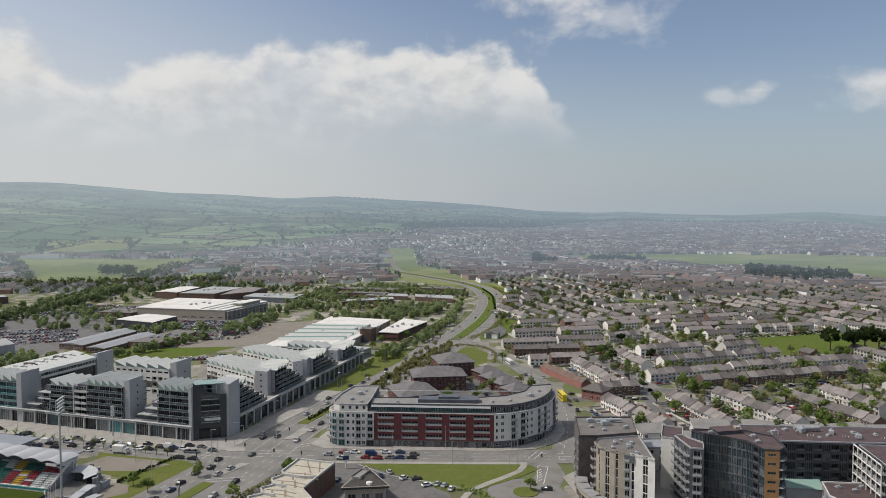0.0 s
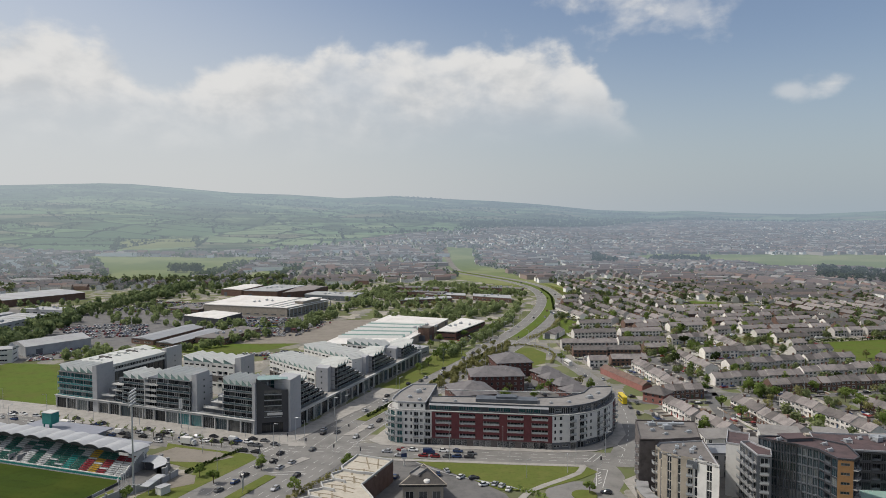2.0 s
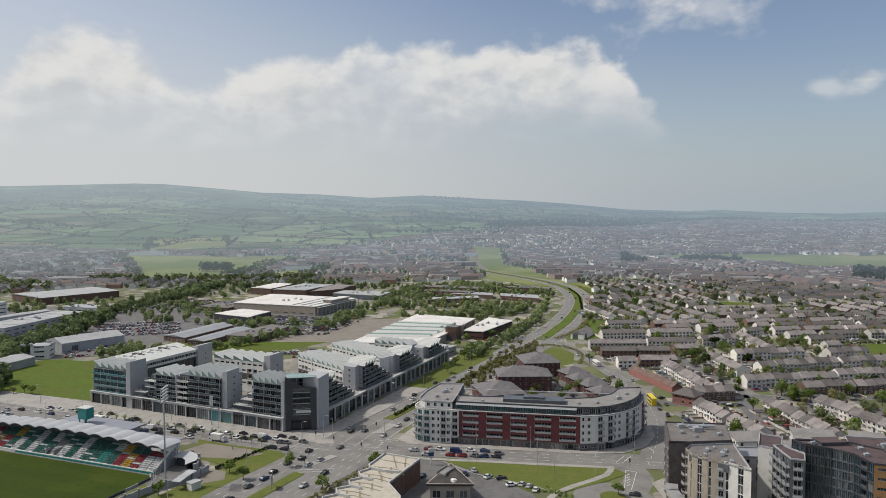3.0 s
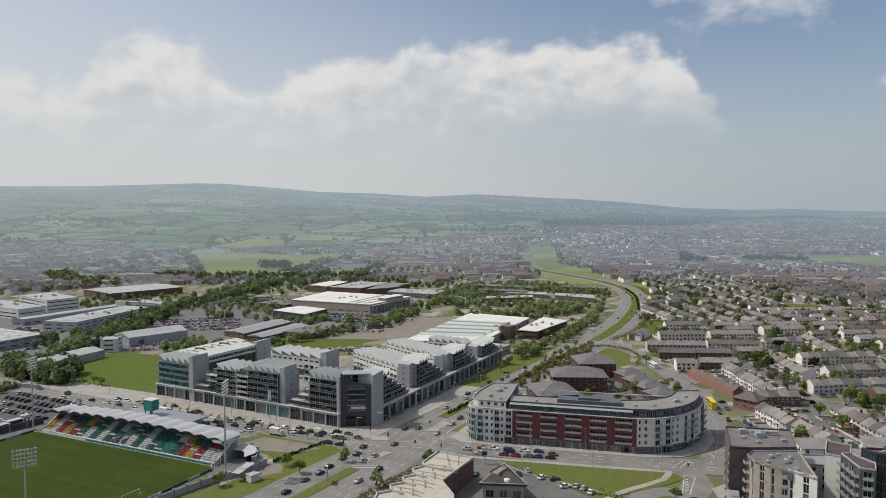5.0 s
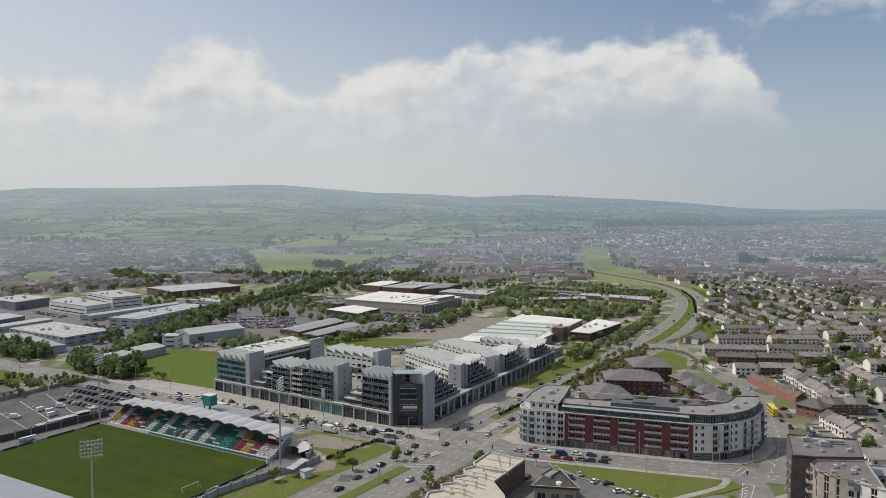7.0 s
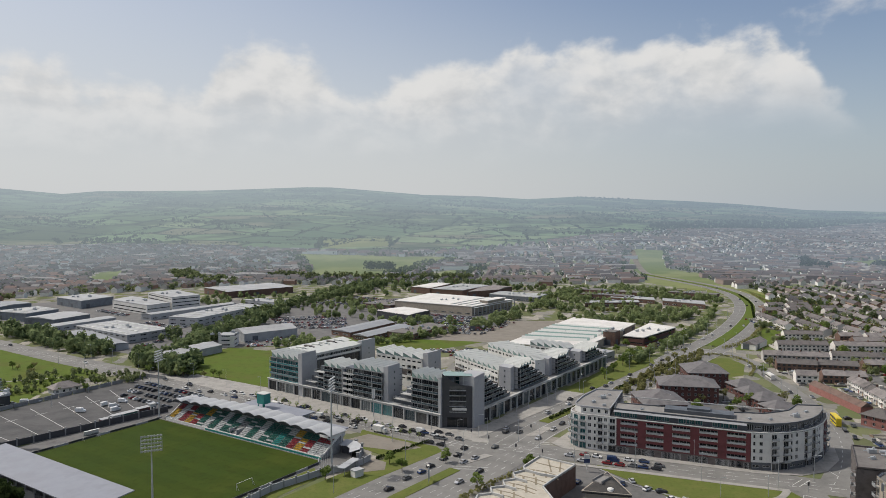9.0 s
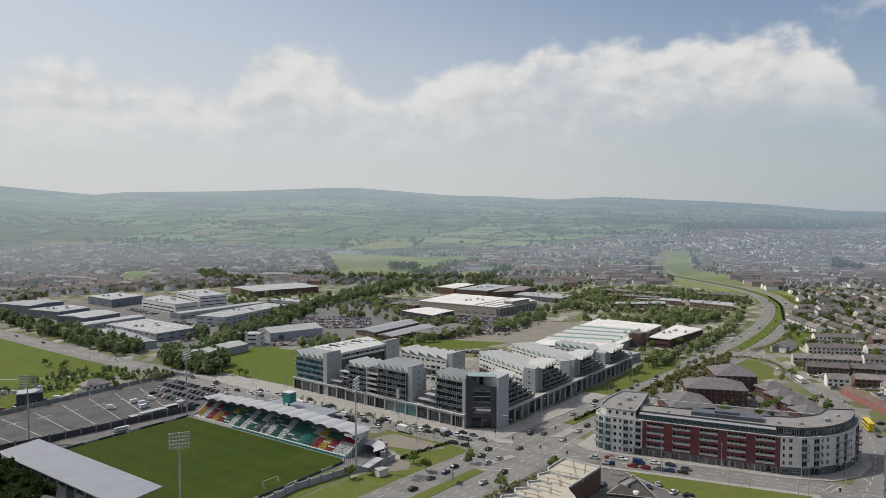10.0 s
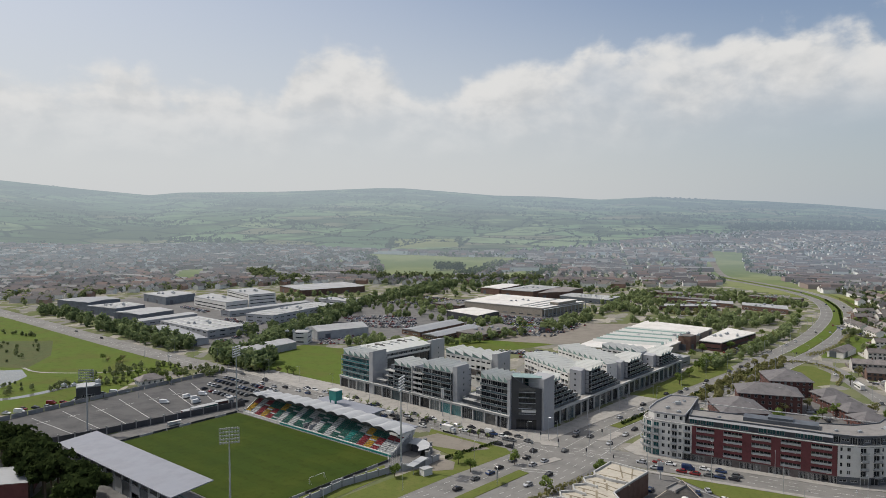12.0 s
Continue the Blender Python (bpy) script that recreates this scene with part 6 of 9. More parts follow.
def pavilion():
    th = thing("pavilion", pose(0, 0, 0), "triangular pavilion with a dark shingled roof and rooflights", "pavilion")
    eaves = [(-29.2, 258.6), (-35.4, 237.2), (-18.8, 239.0)]
    cx, cy = sum(x for x, y in eaves) / 3, sum(y for x, y in eaves) / 3
    scaled = lambda k: [((x - cx) * k + cx, (y - cy) * k + cy) for x, y in eaves]
    ring = scaled(0.86)
    for p, q in zip(ring, ring[1:] + ring[:1]):
        facade(th, p, q, 0, [(5.2, "G" * max(1, int(gap(p, q) / 4)), 0)], [BUFF])
    g = Geo()
    top = scaled(0.34)
    for i in range(3):
        j = (i + 1) % 3
        g.face([(*eaves[i], 5.6), (*eaves[j], 5.6), (*top[j], 7.6), (*top[i], 7.6)])
        g.face([(*eaves[i], 4.8), (*eaves[j], 4.8), (*eaves[j], 5.6), (*eaves[i], 5.6)])
    g.face([(*p, 7.6) for p in top])
    g.face([(*p, 4.8) for p in eaves[::-1]])
    part("roof", g, material("dark_shingle", (0.042, 0.039, 0.037), 0.85, 0.5, 3, 0.3, (0.085, 0.077, 0.068)), th)
    for (x0, y0), (x1, y1) in zip(eaves, eaves[1:] + eaves[:1]):
        part("gutter", Geo().beam((x0, y0, 5.65), (x1, y1, 5.65), 0.35, 0.18), BUFF, th)
    part("roof_light", Geo().tube((-26.0, 240.2, 5.6), (-26.0, 240.2, 6.6), 1.5, 1.1, 12).tube((-26.0, 240.2, 6.6), (-26.0, 240.2, 6.9), 1.1, 0.3, 12), WHITE_WALL, th, "round white rooflight")
    part("plant_deck", Geo().box(-1.9, 1.9, -3.6, 3.6, 0, 0.5).box(-1.9, -1.6, -3.6, 3.6, 0.5, 1.1).box(1.6, 1.9, -3.6, 3.6, 0.5, 1.1).box(-1.9, 1.9, 3.3, 3.6, 0.5, 1.1), GREY_FELT, th, at=pose(-29.4, 245.2, 7.2, 0, 0, -22))


tan_hall()
pavilion()


# ---- sheds and works ----
def shed(poly, h, roof, wall, label, rise=0.0, windows=0, name="warehouse", lights=0, bands=0):
    """A large plain shed over an outline: walls, a roof of low pitch and strips of windows on the side towards the road."""
    th = thing(name, pose(0, 0, 0), label, "warehouse", "industrial sheds")
    g = Geo()
    k = len(poly)
    for i in range(k):
        p, q = poly[i], poly[(i + 1) % k]
        g.face([(*p, 0), (*q, 0), (*q, h), (*p, h)])
    part("wall", g, wall, th)
    cx, cy = sum(p[0] for p in poly) / k, sum(p[1] for p in poly) / k
    g = Geo()
    if rise and k == 4:
        e = [((x - cx) * 1.01 + cx, (y - cy) * 1.01 + cy, h) for x, y in poly]
        if gap(poly[0], poly[1]) < gap(poly[1], poly[2]):
            e = e[1:] + e[:1]
        l = [(e[3][i] + e[0][i]) / 2 for i in range(2)] + [h + rise]
        r = [(e[1][i] + e[2][i]) / 2 for i in range(2)] + [h + rise]
        g.face([e[0], e[1], r, l])
        g.face([e[2], e[3], l, r])
        g.face([e[1], e[2], r])
        g.face([e[3], e[0], l])
        g.face([(x, y, z - 0.3) for x, y, z in e[::-1]])
    else:
        g.prism([((x - cx) * 1.008 + cx, (y - cy) * 1.008 + cy) for x, y in poly], h - 0.1, h + 0.45)
    part("roof", g, roof, th)
    for i in range(k):
        p, q = poly[i], poly[(i + 1) % k]
        L = gap(p, q)
        nx, ny = (q[1] - p[1]) / L, -(q[0] - p[0]) / L
        if nx * -p[0] + ny * -p[1] < 0:
            continue
        for f in range(bands):
            part("window_band", window_mesh(L * 0.92, 0.9, DARK_STEEL, GLASS, max(2, int(L / 4))), None, th, at=along(p, q) @ Matrix.Translation((L * 0.04, -0.1, 1.6 + f * 3.6)))
        for f in range(windows):
            n = max(1, int(L / 9))
            for j in range(n):
                part("window", window_mesh(L / n * 0.55, 1.15, FRAME, GLASS, 3), None, th, at=along(p, q) @ Matrix.Translation((j * L / n + L / n * 0.2, -0.1, 1.3 + f * 3.4)))
        if windows + bands == 0:
            for j in range(max(1, int(L / 25))):
                part("loading_door", Geo().box(0, 4.5, -0.15, 0, 0, 4.5), SLATE_CLAD, th, at=along(p, q) @ Matrix.Translation((L * 0.15 + j * 25, 0, 0)))
    if lights and k == 4:
        a, b, c, d = [Vector(p) for p in poly]
        for i in range(lights):
            t = (i + 0.5) / lights
            p, q = a.lerp(d, t), b.lerp(c, t)
            part("roof_light", Geo().box(0, gap(p, q) * 0.8, -0.8, 0.8, 0, 0.35), ZINC, th, at=along(p.lerp(q, 0.1), q, h + 0.45))
    for i in range(int(len(poly))):
        x, y = cx + (i * 7 % 5 - 2) * 4, cy + (i * 5 % 7 - 3) * 3
        if not rise:
            roof_unit(th, x, y, h + 0.45, 1.3, i * 40)
    return th


shed([(-337, 463), (-313, 503), (-336, 518), (-360, 478)], 7.0, SHED_ROOF, SHED_WALL, "pale grey steel shed with a white pitched roof", 3.0)
shed([(-337, 368), (-329, 425), (-349, 429), (-357, 372)], 5.5, SHED_ROOF, SHED_WALL, "long low shed with a white curved roof", 1.6)
shed([(-344, 440), (-333, 444), (-338, 457), (-349, 452)], 9, SHED_ROOF, WHITE_WALL, "small white three-storey office", 0, 3, "office")
shed([(-501, 451), (-422, 428), (-414, 467), (-493, 489)], 6.6, SHED_ROOF, SHED_WALL, "grey warehouse with a strip of office windows", 0, 2, lights=4)
shed([(-493, 434), (-410, 396), (-405, 412), (-478, 446)], 4.9, GREY_SHEET, SHED_WALL, "grey warehouse with wide doors", 0.8)
shed([(-459, 516), (-426, 516), (-425, 615), (-456, 620)], 7.8, SHED_ROOF, SHED_WALL, "long grey business unit with rows of windows", 0, 2, lights=8)
shed([(-510, 536), (-496, 534), (-473, 636), (-487, 636)], 5.8, SHED_ROOF, SHED_WALL, "long thin unit with a pale roof", 1.0, 1)
shed([(-599, 588), (-528, 563), (-522, 590), (-607, 624)], 9.7, SHED_ROOF, WHITE_WALL, "white three-storey works with dark window bands", 0, bands=2)
shed([(-583, 624), (-522, 592), (-510, 622), (-572, 656)], 15.0, SHED_ROOF, WHITE_WALL, "tall white works block with dark window bands", 0, bands=4)
shed([(-606, 748), (-543, 713), (-501, 796), (-560, 832)], 8, SHED_ROOF, BRICK, "brown shed with a wide pale roof", 1.0)
shed([(-489, 670), (-438, 660), (-439, 682), (-487, 690)], 4.8, SHED_ROOF, SHED_WALL, "low pale unit with a strip of windows", 0, 1)
shed([(-720, 506), (-665, 503), (-666, 544), (-700, 553)], 9.1, GREY_SHEET, BLUE_CLAD, "dark blue-grey clad shed with a grey roof", 1.2)
shed([(-649, 489), (-602, 486), (-602, 522), (-641, 530)], 8.0, SHED_ROOF, BLUE_CLAD, "wide blue-grey shed with a pale roof", 0, lights=6)
shed([(-590, 474), (-551, 472), (-550, 512), (-590, 517)], 6.8, SHED_ROOF, BLUE_CLAD, "wide dark-walled shed with a pale ridged roof", 1.2)
shed([(-687, 594), (-632, 577), (-633, 623), (-686, 636)], 8.6, SHED_ROOF, BLUE_CLAD, "dark blue-grey clad hall with a flat roof", 0)
shed([(-546, 435), (-530, 433), (-520, 514), (-537, 517)], 4.6, SHED_ROOF, SHED_WALL, "long narrow unit with a white roof", 0.8, 1)
shop = shed([(-306, 689), (-211, 667), (-188, 741), (-296, 770)], 9, BRIGHT_ROOF, BUFF, "large retail shed with a broad white roof", 0, 1)
for k in (0.72, 0.82, 0.92):
    a, b = Vector((-306, 689)).lerp((-211, 667), k), Vector((-296, 770)).lerp((-188, 741), k)
    part("roof_rib", Geo().box(3, gap(a, b) - 3, -0.7, 0.7, 0, 0.7), ZINC, shop, at=along(a, b, 9.45))
part("upper_storey", Geo().box(-3, 30, -1, 9, 9.46, 12.2), BUFF, shop, "raised storey with a flat white roof", along((-212, 670), (-190, 738)) @ Matrix.Translation((30, 0, 0)))
part("upper_roof", Geo().box(-4, 31, -2, 10, 12.2, 12.6), BRIGHT_ROOF, shop, at=along((-212, 670), (-190, 738)) @ Matrix.Translation((30, 0, 0)))
for i in range(12):
    part("column", Geo().box(-0.4, 0.4, -0.4, 0.4, 0, 7.6), PALE_STONE, shop, at=Matrix.Translation((*(Vector((-208.5, 668)).lerp((-185.5, 741), i / 11)), 0)))
part("colonnade_roof", Geo().box(0, 77, -2.6, 0, 7.6, 8.1), PALE_STONE, shop, at=along((-210.4, 667.5), (-187.4, 741.5)))
shed([(-345, 690), (-308, 680), (-300, 712), (-338, 722)], 4.5, FELT, BRICK, "low brown service building beside the retail shed", 0, 1)
shed([(-297, 625), (-255, 605), (-248, 644), (-283, 661)], 7, BRIGHT_ROOF, DARK_CLAD, "square shed with a white roof and dark walls", 0.4, 0)
shed([(-352, 846), (-322, 836), (-316, 900), (-345, 906)], 8, BRIGHT_ROOF, BRICK, "works hall with a pale roof", 1.0)
shed([(-316, 828), (-272, 822), (-258, 896), (-302, 904)], 8, SHED_ROOF, BRICK, "works hall with a grey ridged roof", 0, lights=5)
shed([(-262, 812), (-232, 846), (-226, 890), (-254, 902)], 8, TILE, BRICK, "works hall with a brown roof", 1.6)
shed([(-236, 816), (-173, 795), (-168, 836), (-231, 850)], 5.5, SHED_ROOF, BLUE_CLAD, "long shed with a pale roof and blue-grey walls", 0, 1, lights=4)
shed([(-240, 524), (-214, 519), (-204, 570), (-224, 581)], 4.5, FELT, BRICK, "flat-roofed brown works by the trees", 0, 1)
shed([(-262, 505), (-246, 500), (-232, 560), (-250, 570)], 4.0, GREY_SHEET, BRICK, "low brown works with grey roofs", 1.2, 1)
shed([(-290, 520), (-268, 512), (-256, 576), (-276, 590)], 4.2, GREY_SHEET, BRICK, "low works with pitched grey roofs", 1.4, 1)
hall = shed([(-131, 496), (-74, 500), (-48, 626), (-105, 646)], 6.0, BRIGHT_ROOF, BUFF, "broad retail hall with rows of ridged roof lights", 0, 0)
for i in range(12):
    t = 0.17 + i * 0.043
    a, b = Vector((-131, 496)).lerp(Vector((-105, 646)), t), Vector((-74, 500)).lerp(Vector((-48, 626)), t + 0.02)
    n = gap(a, b)
    g = Geo()
    g.face([(2, -1.9, 0), (n - 6, -1.9, 0), (n - 6, 0.3, 1.9), (2, 0.3, 1.9)])
    g.face([(n - 6, 1.9, 0), (2, 1.9, 0), (2, 0.3, 1.9), (n - 6, 0.3, 1.9)], 1)
    g.face([(2, 1.9, 0), (2, -1.9, 0), (2, 0.3, 1.9)])
    g.face([(n - 6, -1.9, 0), (n - 6, 1.9, 0), (n - 6, 0.3, 1.9)])
    part("roof_light", g, [PALE_GLASS if i % 3 == 1 else ZINC, ZINC], hall, at=along(a, b, 6.45))
shed([(-66, 548), (-57, 546), (-54, 556), (-63, 558)], 10.5, FELT, BRICK, "square brown stair block beside the retail hall", 0, 0, "stair_block")
shed([(-113, 772), (-57, 798), (-60, 818), (-114, 792)], 4.5, SHED_ROOF, BRICK, "low brown depot with a pale flat roof among trees", 0, 1)
shed([(-93, 837), (-42, 825), (-44, 849), (-91, 861)], 4.5, SHED_ROOF, BRICK, "low grey-roofed depot among trees", 0, 1)
shed([(-33, 819), (12, 797), (11, 829), (-34, 842)], 4.9, SHED_ROOF, BRICK, "low brown depot with a pale roof beside the woods", 0, 1)
shed([(-52, 556), (-36, 552), (-14, 612), (-36, 630)], 6.5, BRIGHT_ROOF, OFFICE_BRICK, "brown brick office with window bands and a pale flat roof", 0, bands=2)
shed([(-80, 480), (-62, 474), (-52, 498), (-70, 506)], 5, SHED_ROOF, GREY_WALL, "small shed with a white roof", 0, 1)
for a, b, w in (((-150, 905), (-60, 880), 22), ((-30, 905), (25, 890), 18), ((-130, 850), (-70, 838), 16)):
    d = Vector((b[0] - a[0], b[1] - a[1])).normalized()
    n = Vector((-d.y, d.x)) * w
    shed([a, b, (b[0] + n.x, b[1] + n.y), (a[0] + n.x, a[1] + n.y)], 6, FELT, BRICK, "low school block with a flat roof among trees", 0, 1, "school_block")
shed([(-252, 140), (-236, 153), (-250, 166), (-266, 152)], 7, GREY_SHEET, RED_CLAD, "dark red hall with a grey pitched roof", 2.2, 0, "hall")
hip_house(-340, 297, 14, 9, 70, 3.2, 3.0, 1, WHITE_WALL, TILE, "small bungalow with a brown tiled roof behind the wall", name="bungalow", cat="house")
shed([(-345, 252), (-338, 262), (-346, 268), (-353, 258)], 6.5, SHED_ROOF, DARK_CLAD, "small dark yard building with white roofs", 0, 1, "yard_building")


# ---- housing ----
def house_kit(front, back):
    """Shared meshes of one terraced house, 6 m wide: walls, roof, chimney, windows, door, porch."""
    w, d, e, r = 6.0, 8.2, 5.0, 7.5
    wall = Geo()
    y0, y1 = -d / 2, d / 2
    wall.face([(0, y0, -0.5), (w, y0, -0.5), (w, y0, 2.6), (0, y0, 2.6)], 1)
    wall.face([(0, y0, 2.6), (w, y0, 2.6), (w, y0, e), (0, y0, e)], 0)
    wall.face([(w, y1, -0.5), (0, y1, -0.5), (0, y1, e), (w, y1, e)], 0)
    wall.face([(w, y0, -0.5), (w, y1, -0.5), (w, y1, e), (w, 0, r), (w, y0, e)], 0)
    wall.face([(0, y1, -0.5), (0, y0, -0.5), (0, y0, e), (0, 0, r), (0, y1, e)], 0)
    roof = Geo().gable(-0.02, w + 0.02, y0, y1, e, r, 0.4, 0.16)
    cap = Geo().box(-0.25, 0.25, -0.5, 0.5, -0.8, 1.0).box(-0.32, 0.32, -0.57, 0.57, 1.0, 1.1).tube((0, -0.25, 1.1), (0, -0.25, 1.45), 0.13, 0.11, 6).tube((0, 0.25, 1.1), (0, 0.25, 1.45), 0.13, 0.11, 6)
    return wall.mesh("house", front, back), roof.mesh("roof", TILE), cap.mesh("chimney", BRICK)


KITS = {"p": house_kit(PEBBLE, PEBBLE), "b": house_kit(BRICK, BRICK), "m": house_kit(PEBBLE, BRICK)}
DOOR = mixed("door_paint", [(0.25, 0.04, 0.03), (0.05, 0.1, 0.2), (0.6, 0.6, 0.58), (0.06, 0.12, 0.07), (0.3, 0.17, 0.07)], 0.5, 0.4, False)
DOOR_MESH = Geo().box(0, 0.95, -0.06, 0.02, 0, 2.05).box(-0.3, 1.3, -0.9, 0.02, 2.2, 2.38, 1).mesh("door", DOOR, TILE)
WHITE_FRAME = material("white_upvc", (0.75, 0.75, 0.74), 0.4, 0.05)
WIN_UP, WIN_LOW = window_mesh(1.7, 1.15, WHITE_FRAME, GLASS, 1), window_mesh(2.0, 1.4, WHITE_FRAME, GLASS, 2)
TERRACES = []


def terrace(x0, y0, x1, y1, style, group):
    """A row of houses whose ridge runs between two points, each house a thing."""
    mx, my = (x0 + x1) / 2, (y0 + y1) / 2
    nx, ny = (y1 - y0), -(x1 - x0)
    if nx * mx + ny * my > 0:
        x0, y0, x1, y1 = x1, y1, x0, y0
    TERRACES.append((x0, y0, x1, y1))
    L = gap((x0, y0), (x1, y1))
    n = max(1, round(L / 6.0))
    m = along((x0, y0), (x1, y1))
    wall, roof, cap = KITS[style]
    label = {"p": "pale pebble-dashed terraced house with a brown tiled roof", "b": "brown brick terraced house with a tiled roof", "m": "terraced house with brick below and pale render above"}[style]
    for i in range(n):
        z = 0.45 * (i // 2 % 2)
        h = part("terraced_house", wall, None, at=m @ Matrix.Translation((i * L / n, 0, z)) @ Matrix.Diagonal((L / n / 6.0, 1, 1, 1)))
        tagged(h, label, "house", group)
        part("roof", roof, None, h)
        if i % 2 == 0 or i == n - 1:
            part("chimney", cap, None, h, at=Matrix.Translation((6.0 if i % 2 == 0 and i < n - 1 else 0.4, 0, 7.6)))
        part("window", WIN_UP, None, h, at=Matrix.Translation((0.6, -4.2, 3.3)))
        part("window", WIN_UP, None, h, at=Matrix.Translation((3.6, -4.2, 3.3)))
        part("window", WIN_LOW, None, h, at=Matrix.Translation((0.6, -4.2, 0.8)))
        part("door", DOOR_MESH, None, h, at=Matrix.Translation((4.0, -4.12, 0.1)))


for row in ((89, 459, 101, 388), (87, 362, 94, 335), (96, 335, 102, 312), (150, 375, 166, 316), (212, 381, 220, 340), (123, 489, 131, 441), (168, 577, 172, 511)):
    terrace(*row, "p", "long terraces")
for row in ((123, 368, 133, 312), (187, 368, 202, 316), (89, 386, 110, 389), (151, 404, 180, 410), (181, 411, 211, 418), (212, 419, 236, 425), (237, 426, 264, 432)):
    terrace(*row, "m" if row[0] < 150 and row[0] > 100 else "b", "brick terraces")
for row in ((124, 417, 180, 432), (183, 439, 218, 448), (219, 452, 280, 463), (144, 456, 199, 477), (201, 477, 237, 489), (206, 508, 236, 518), (141, 497, 190, 509), (131, 550, 160, 560)):
    terrace(*row, "p", "cross terraces")
th = hip_house(84, 377, 12, 10, -40, 5.5, 3.2, 2, RED_BRICK, TILE, "red-brick house with hipped roof beside the street", name="corner_house", cat="house")
shed([(63, 443), (69, 446), (86, 400), (80, 397)], 3.6, RED_TILE, RED_BRICK, "long single-storey shop parade with a red-brown roof", 2.2, 0, "shop_parade")
shed([(34, 566), (44, 562), (54, 588), (44, 592)], 4.0, TILE, PEBBLE, "low community hall with a brown pitched roof", 2.6, 0, "community_hall")
for x, y, w, d, t in ((93, 303, 14, 9, 10), (121, 309, 16, 10, -8), (142, 308, 13, 9, -15), (160, 301, 18, 9, 0), (181, 303, 16, 10, 12), (196, 300, 14, 10, 0), (106, 292, 13, 8, 5)):
    m = pose(x, y, 0, 0, 0, t)
    ring = [tuple((m @ Vector((a * w / 2, b * d / 2, 0))).xy) for a, b in ((-1, -1), (1, -1), (1, 1), (-1, 1))]
    th = thing("mews_house", pose(0, 0, 0), "white mews house with a pale single-pitch metal roof", "house", "mews houses")
    for p, q in zip(ring, ring[1:] + ring[:1]):
        facade(th, p, q, 0, [(2.8, "wW.w", 0), (2.8, "w.ww", 0)], [WHITE_WALL])
    g = Geo()
    g.v = [(-w / 2 - 0.5, -d / 2 - 0.5, 5.6), (w / 2 + 0.5, -d / 2 - 0.5, 5.6), (w / 2 + 0.5, d / 2 + 0.5, 7.0), (-w / 2 - 0.5, d / 2 + 0.5, 7.0)]
    g.v += [(a, b, c + 0.25) for a, b, c in g.v]
    g.f = [(3, 2, 1, 0), (4, 5, 6, 7), (0, 1, 5, 4), (1, 2, 6, 5), (2, 3, 7, 6), (3, 0, 4, 7)]
    g.m = [0] * 6
    part("roof", g, GREY_FELT, th, at=m)
    g = Geo()
    g.face([(w / 2, -d / 2, 5.6), (w / 2, d / 2, 5.6), (w / 2, d / 2, 6.9)])
    g.face([(-w / 2, d / 2, 5.6), (-w / 2, -d / 2, 5.6), (-w / 2, d / 2, 6.9)])
    part("gable", g, WHITE_WALL, th, at=m)

# ---- the town beyond ----
OPEN = [
    [(-1300, 100), (-640, 330), (-330, 340), (-330, 720), (-440, 800), (-470, 900), (-600, 880), (-790, 640), (-760, 500), (-1300, 640)],
    [(-760, 500), (-330, 340), (-40, 380), (-10, 470), (30, 600), (70, 760), (85, 880), (60, 1020), (-70, 1080), (-200, 1000), (-430, 960), (-700, 700)],
    [(230, 486), (240, 575), (420, 610), (420, 520)],
    [(184, 758), (268, 746), (292, 794), (214, 842)],
    [(-1000, 150), (-640, 330), (-320, 345), (-110, 290), (300, 290), (300, 0), (-1000, 0)],
    [(-40, 290), (140, 290), (130, 400), (90, 480), (100, 600), (0, 560)],
] + PASTURES
STREET_TURN = 13.5


def plots(rng, reach):
    """Rows of houses over the town: place, heading and length."""
    out = []
    cell = 132.0
    c, s = math.cos(radians(STREET_TURN)), math.sin(radians(STREET_TURN))
    for i in range(-22, 34):
        for j in range(0, 36):
            flip = rng.random() < 0.42
            swing = rng.uniform(-14, 14) if j > 5 else rng.uniform(-5, 5)
            for k in range(6):
                v = -55 + k * 22 + rng.uniform(-1.5, 1.5)
                u = -62 + rng.uniform(0, 4)
                while u < 50:
                    L = rng.choice((12, 12, 18, 18, 24, 24, 30, 36))
                    L = min(L, 62 - u)
                    if j > 6 and L > 24:
                        L *= 0.55
                    a, b = (u + L / 2, v) if not flip else (v, u + L / 2)
                    x, y = i * cell + a, j * cell + b
                    X, Y = c * x - s * y, s * x + c * y
                    u += L + rng.choice((2.5, 4, 6, 10))
                    r, az = math.hypot(X, Y), math.degrees(math.atan2(X, Y))
                    if (X < 62 + max(0, 600 - Y) * 0.02 and r < 985 and not (X < -560 and r > 830)) or (X < 130 and Y < 330):
                        continue
                    if L < 8 or r > reach or r < 330 or not -62 < az < 40 or not bool(built_up(X, Y)) or any(inside(X, Y, p) for p in OPEN):
                        continue
                    out.append((X, Y, STREET_TURN + (90 if flip else 0) + swing, L))
    return out


def near_row(x, y):
    for a, b, c, d in TERRACES:
        t = max(0, min(1, ((x - a) * (c - a) + (y - b) * (d - b)) / ((c - a) ** 2 + (d - b) ** 2)))
        if math.hypot(a + t * (c - a) - x, b + t * (d - b) - y) < 21:
            return True
    return False


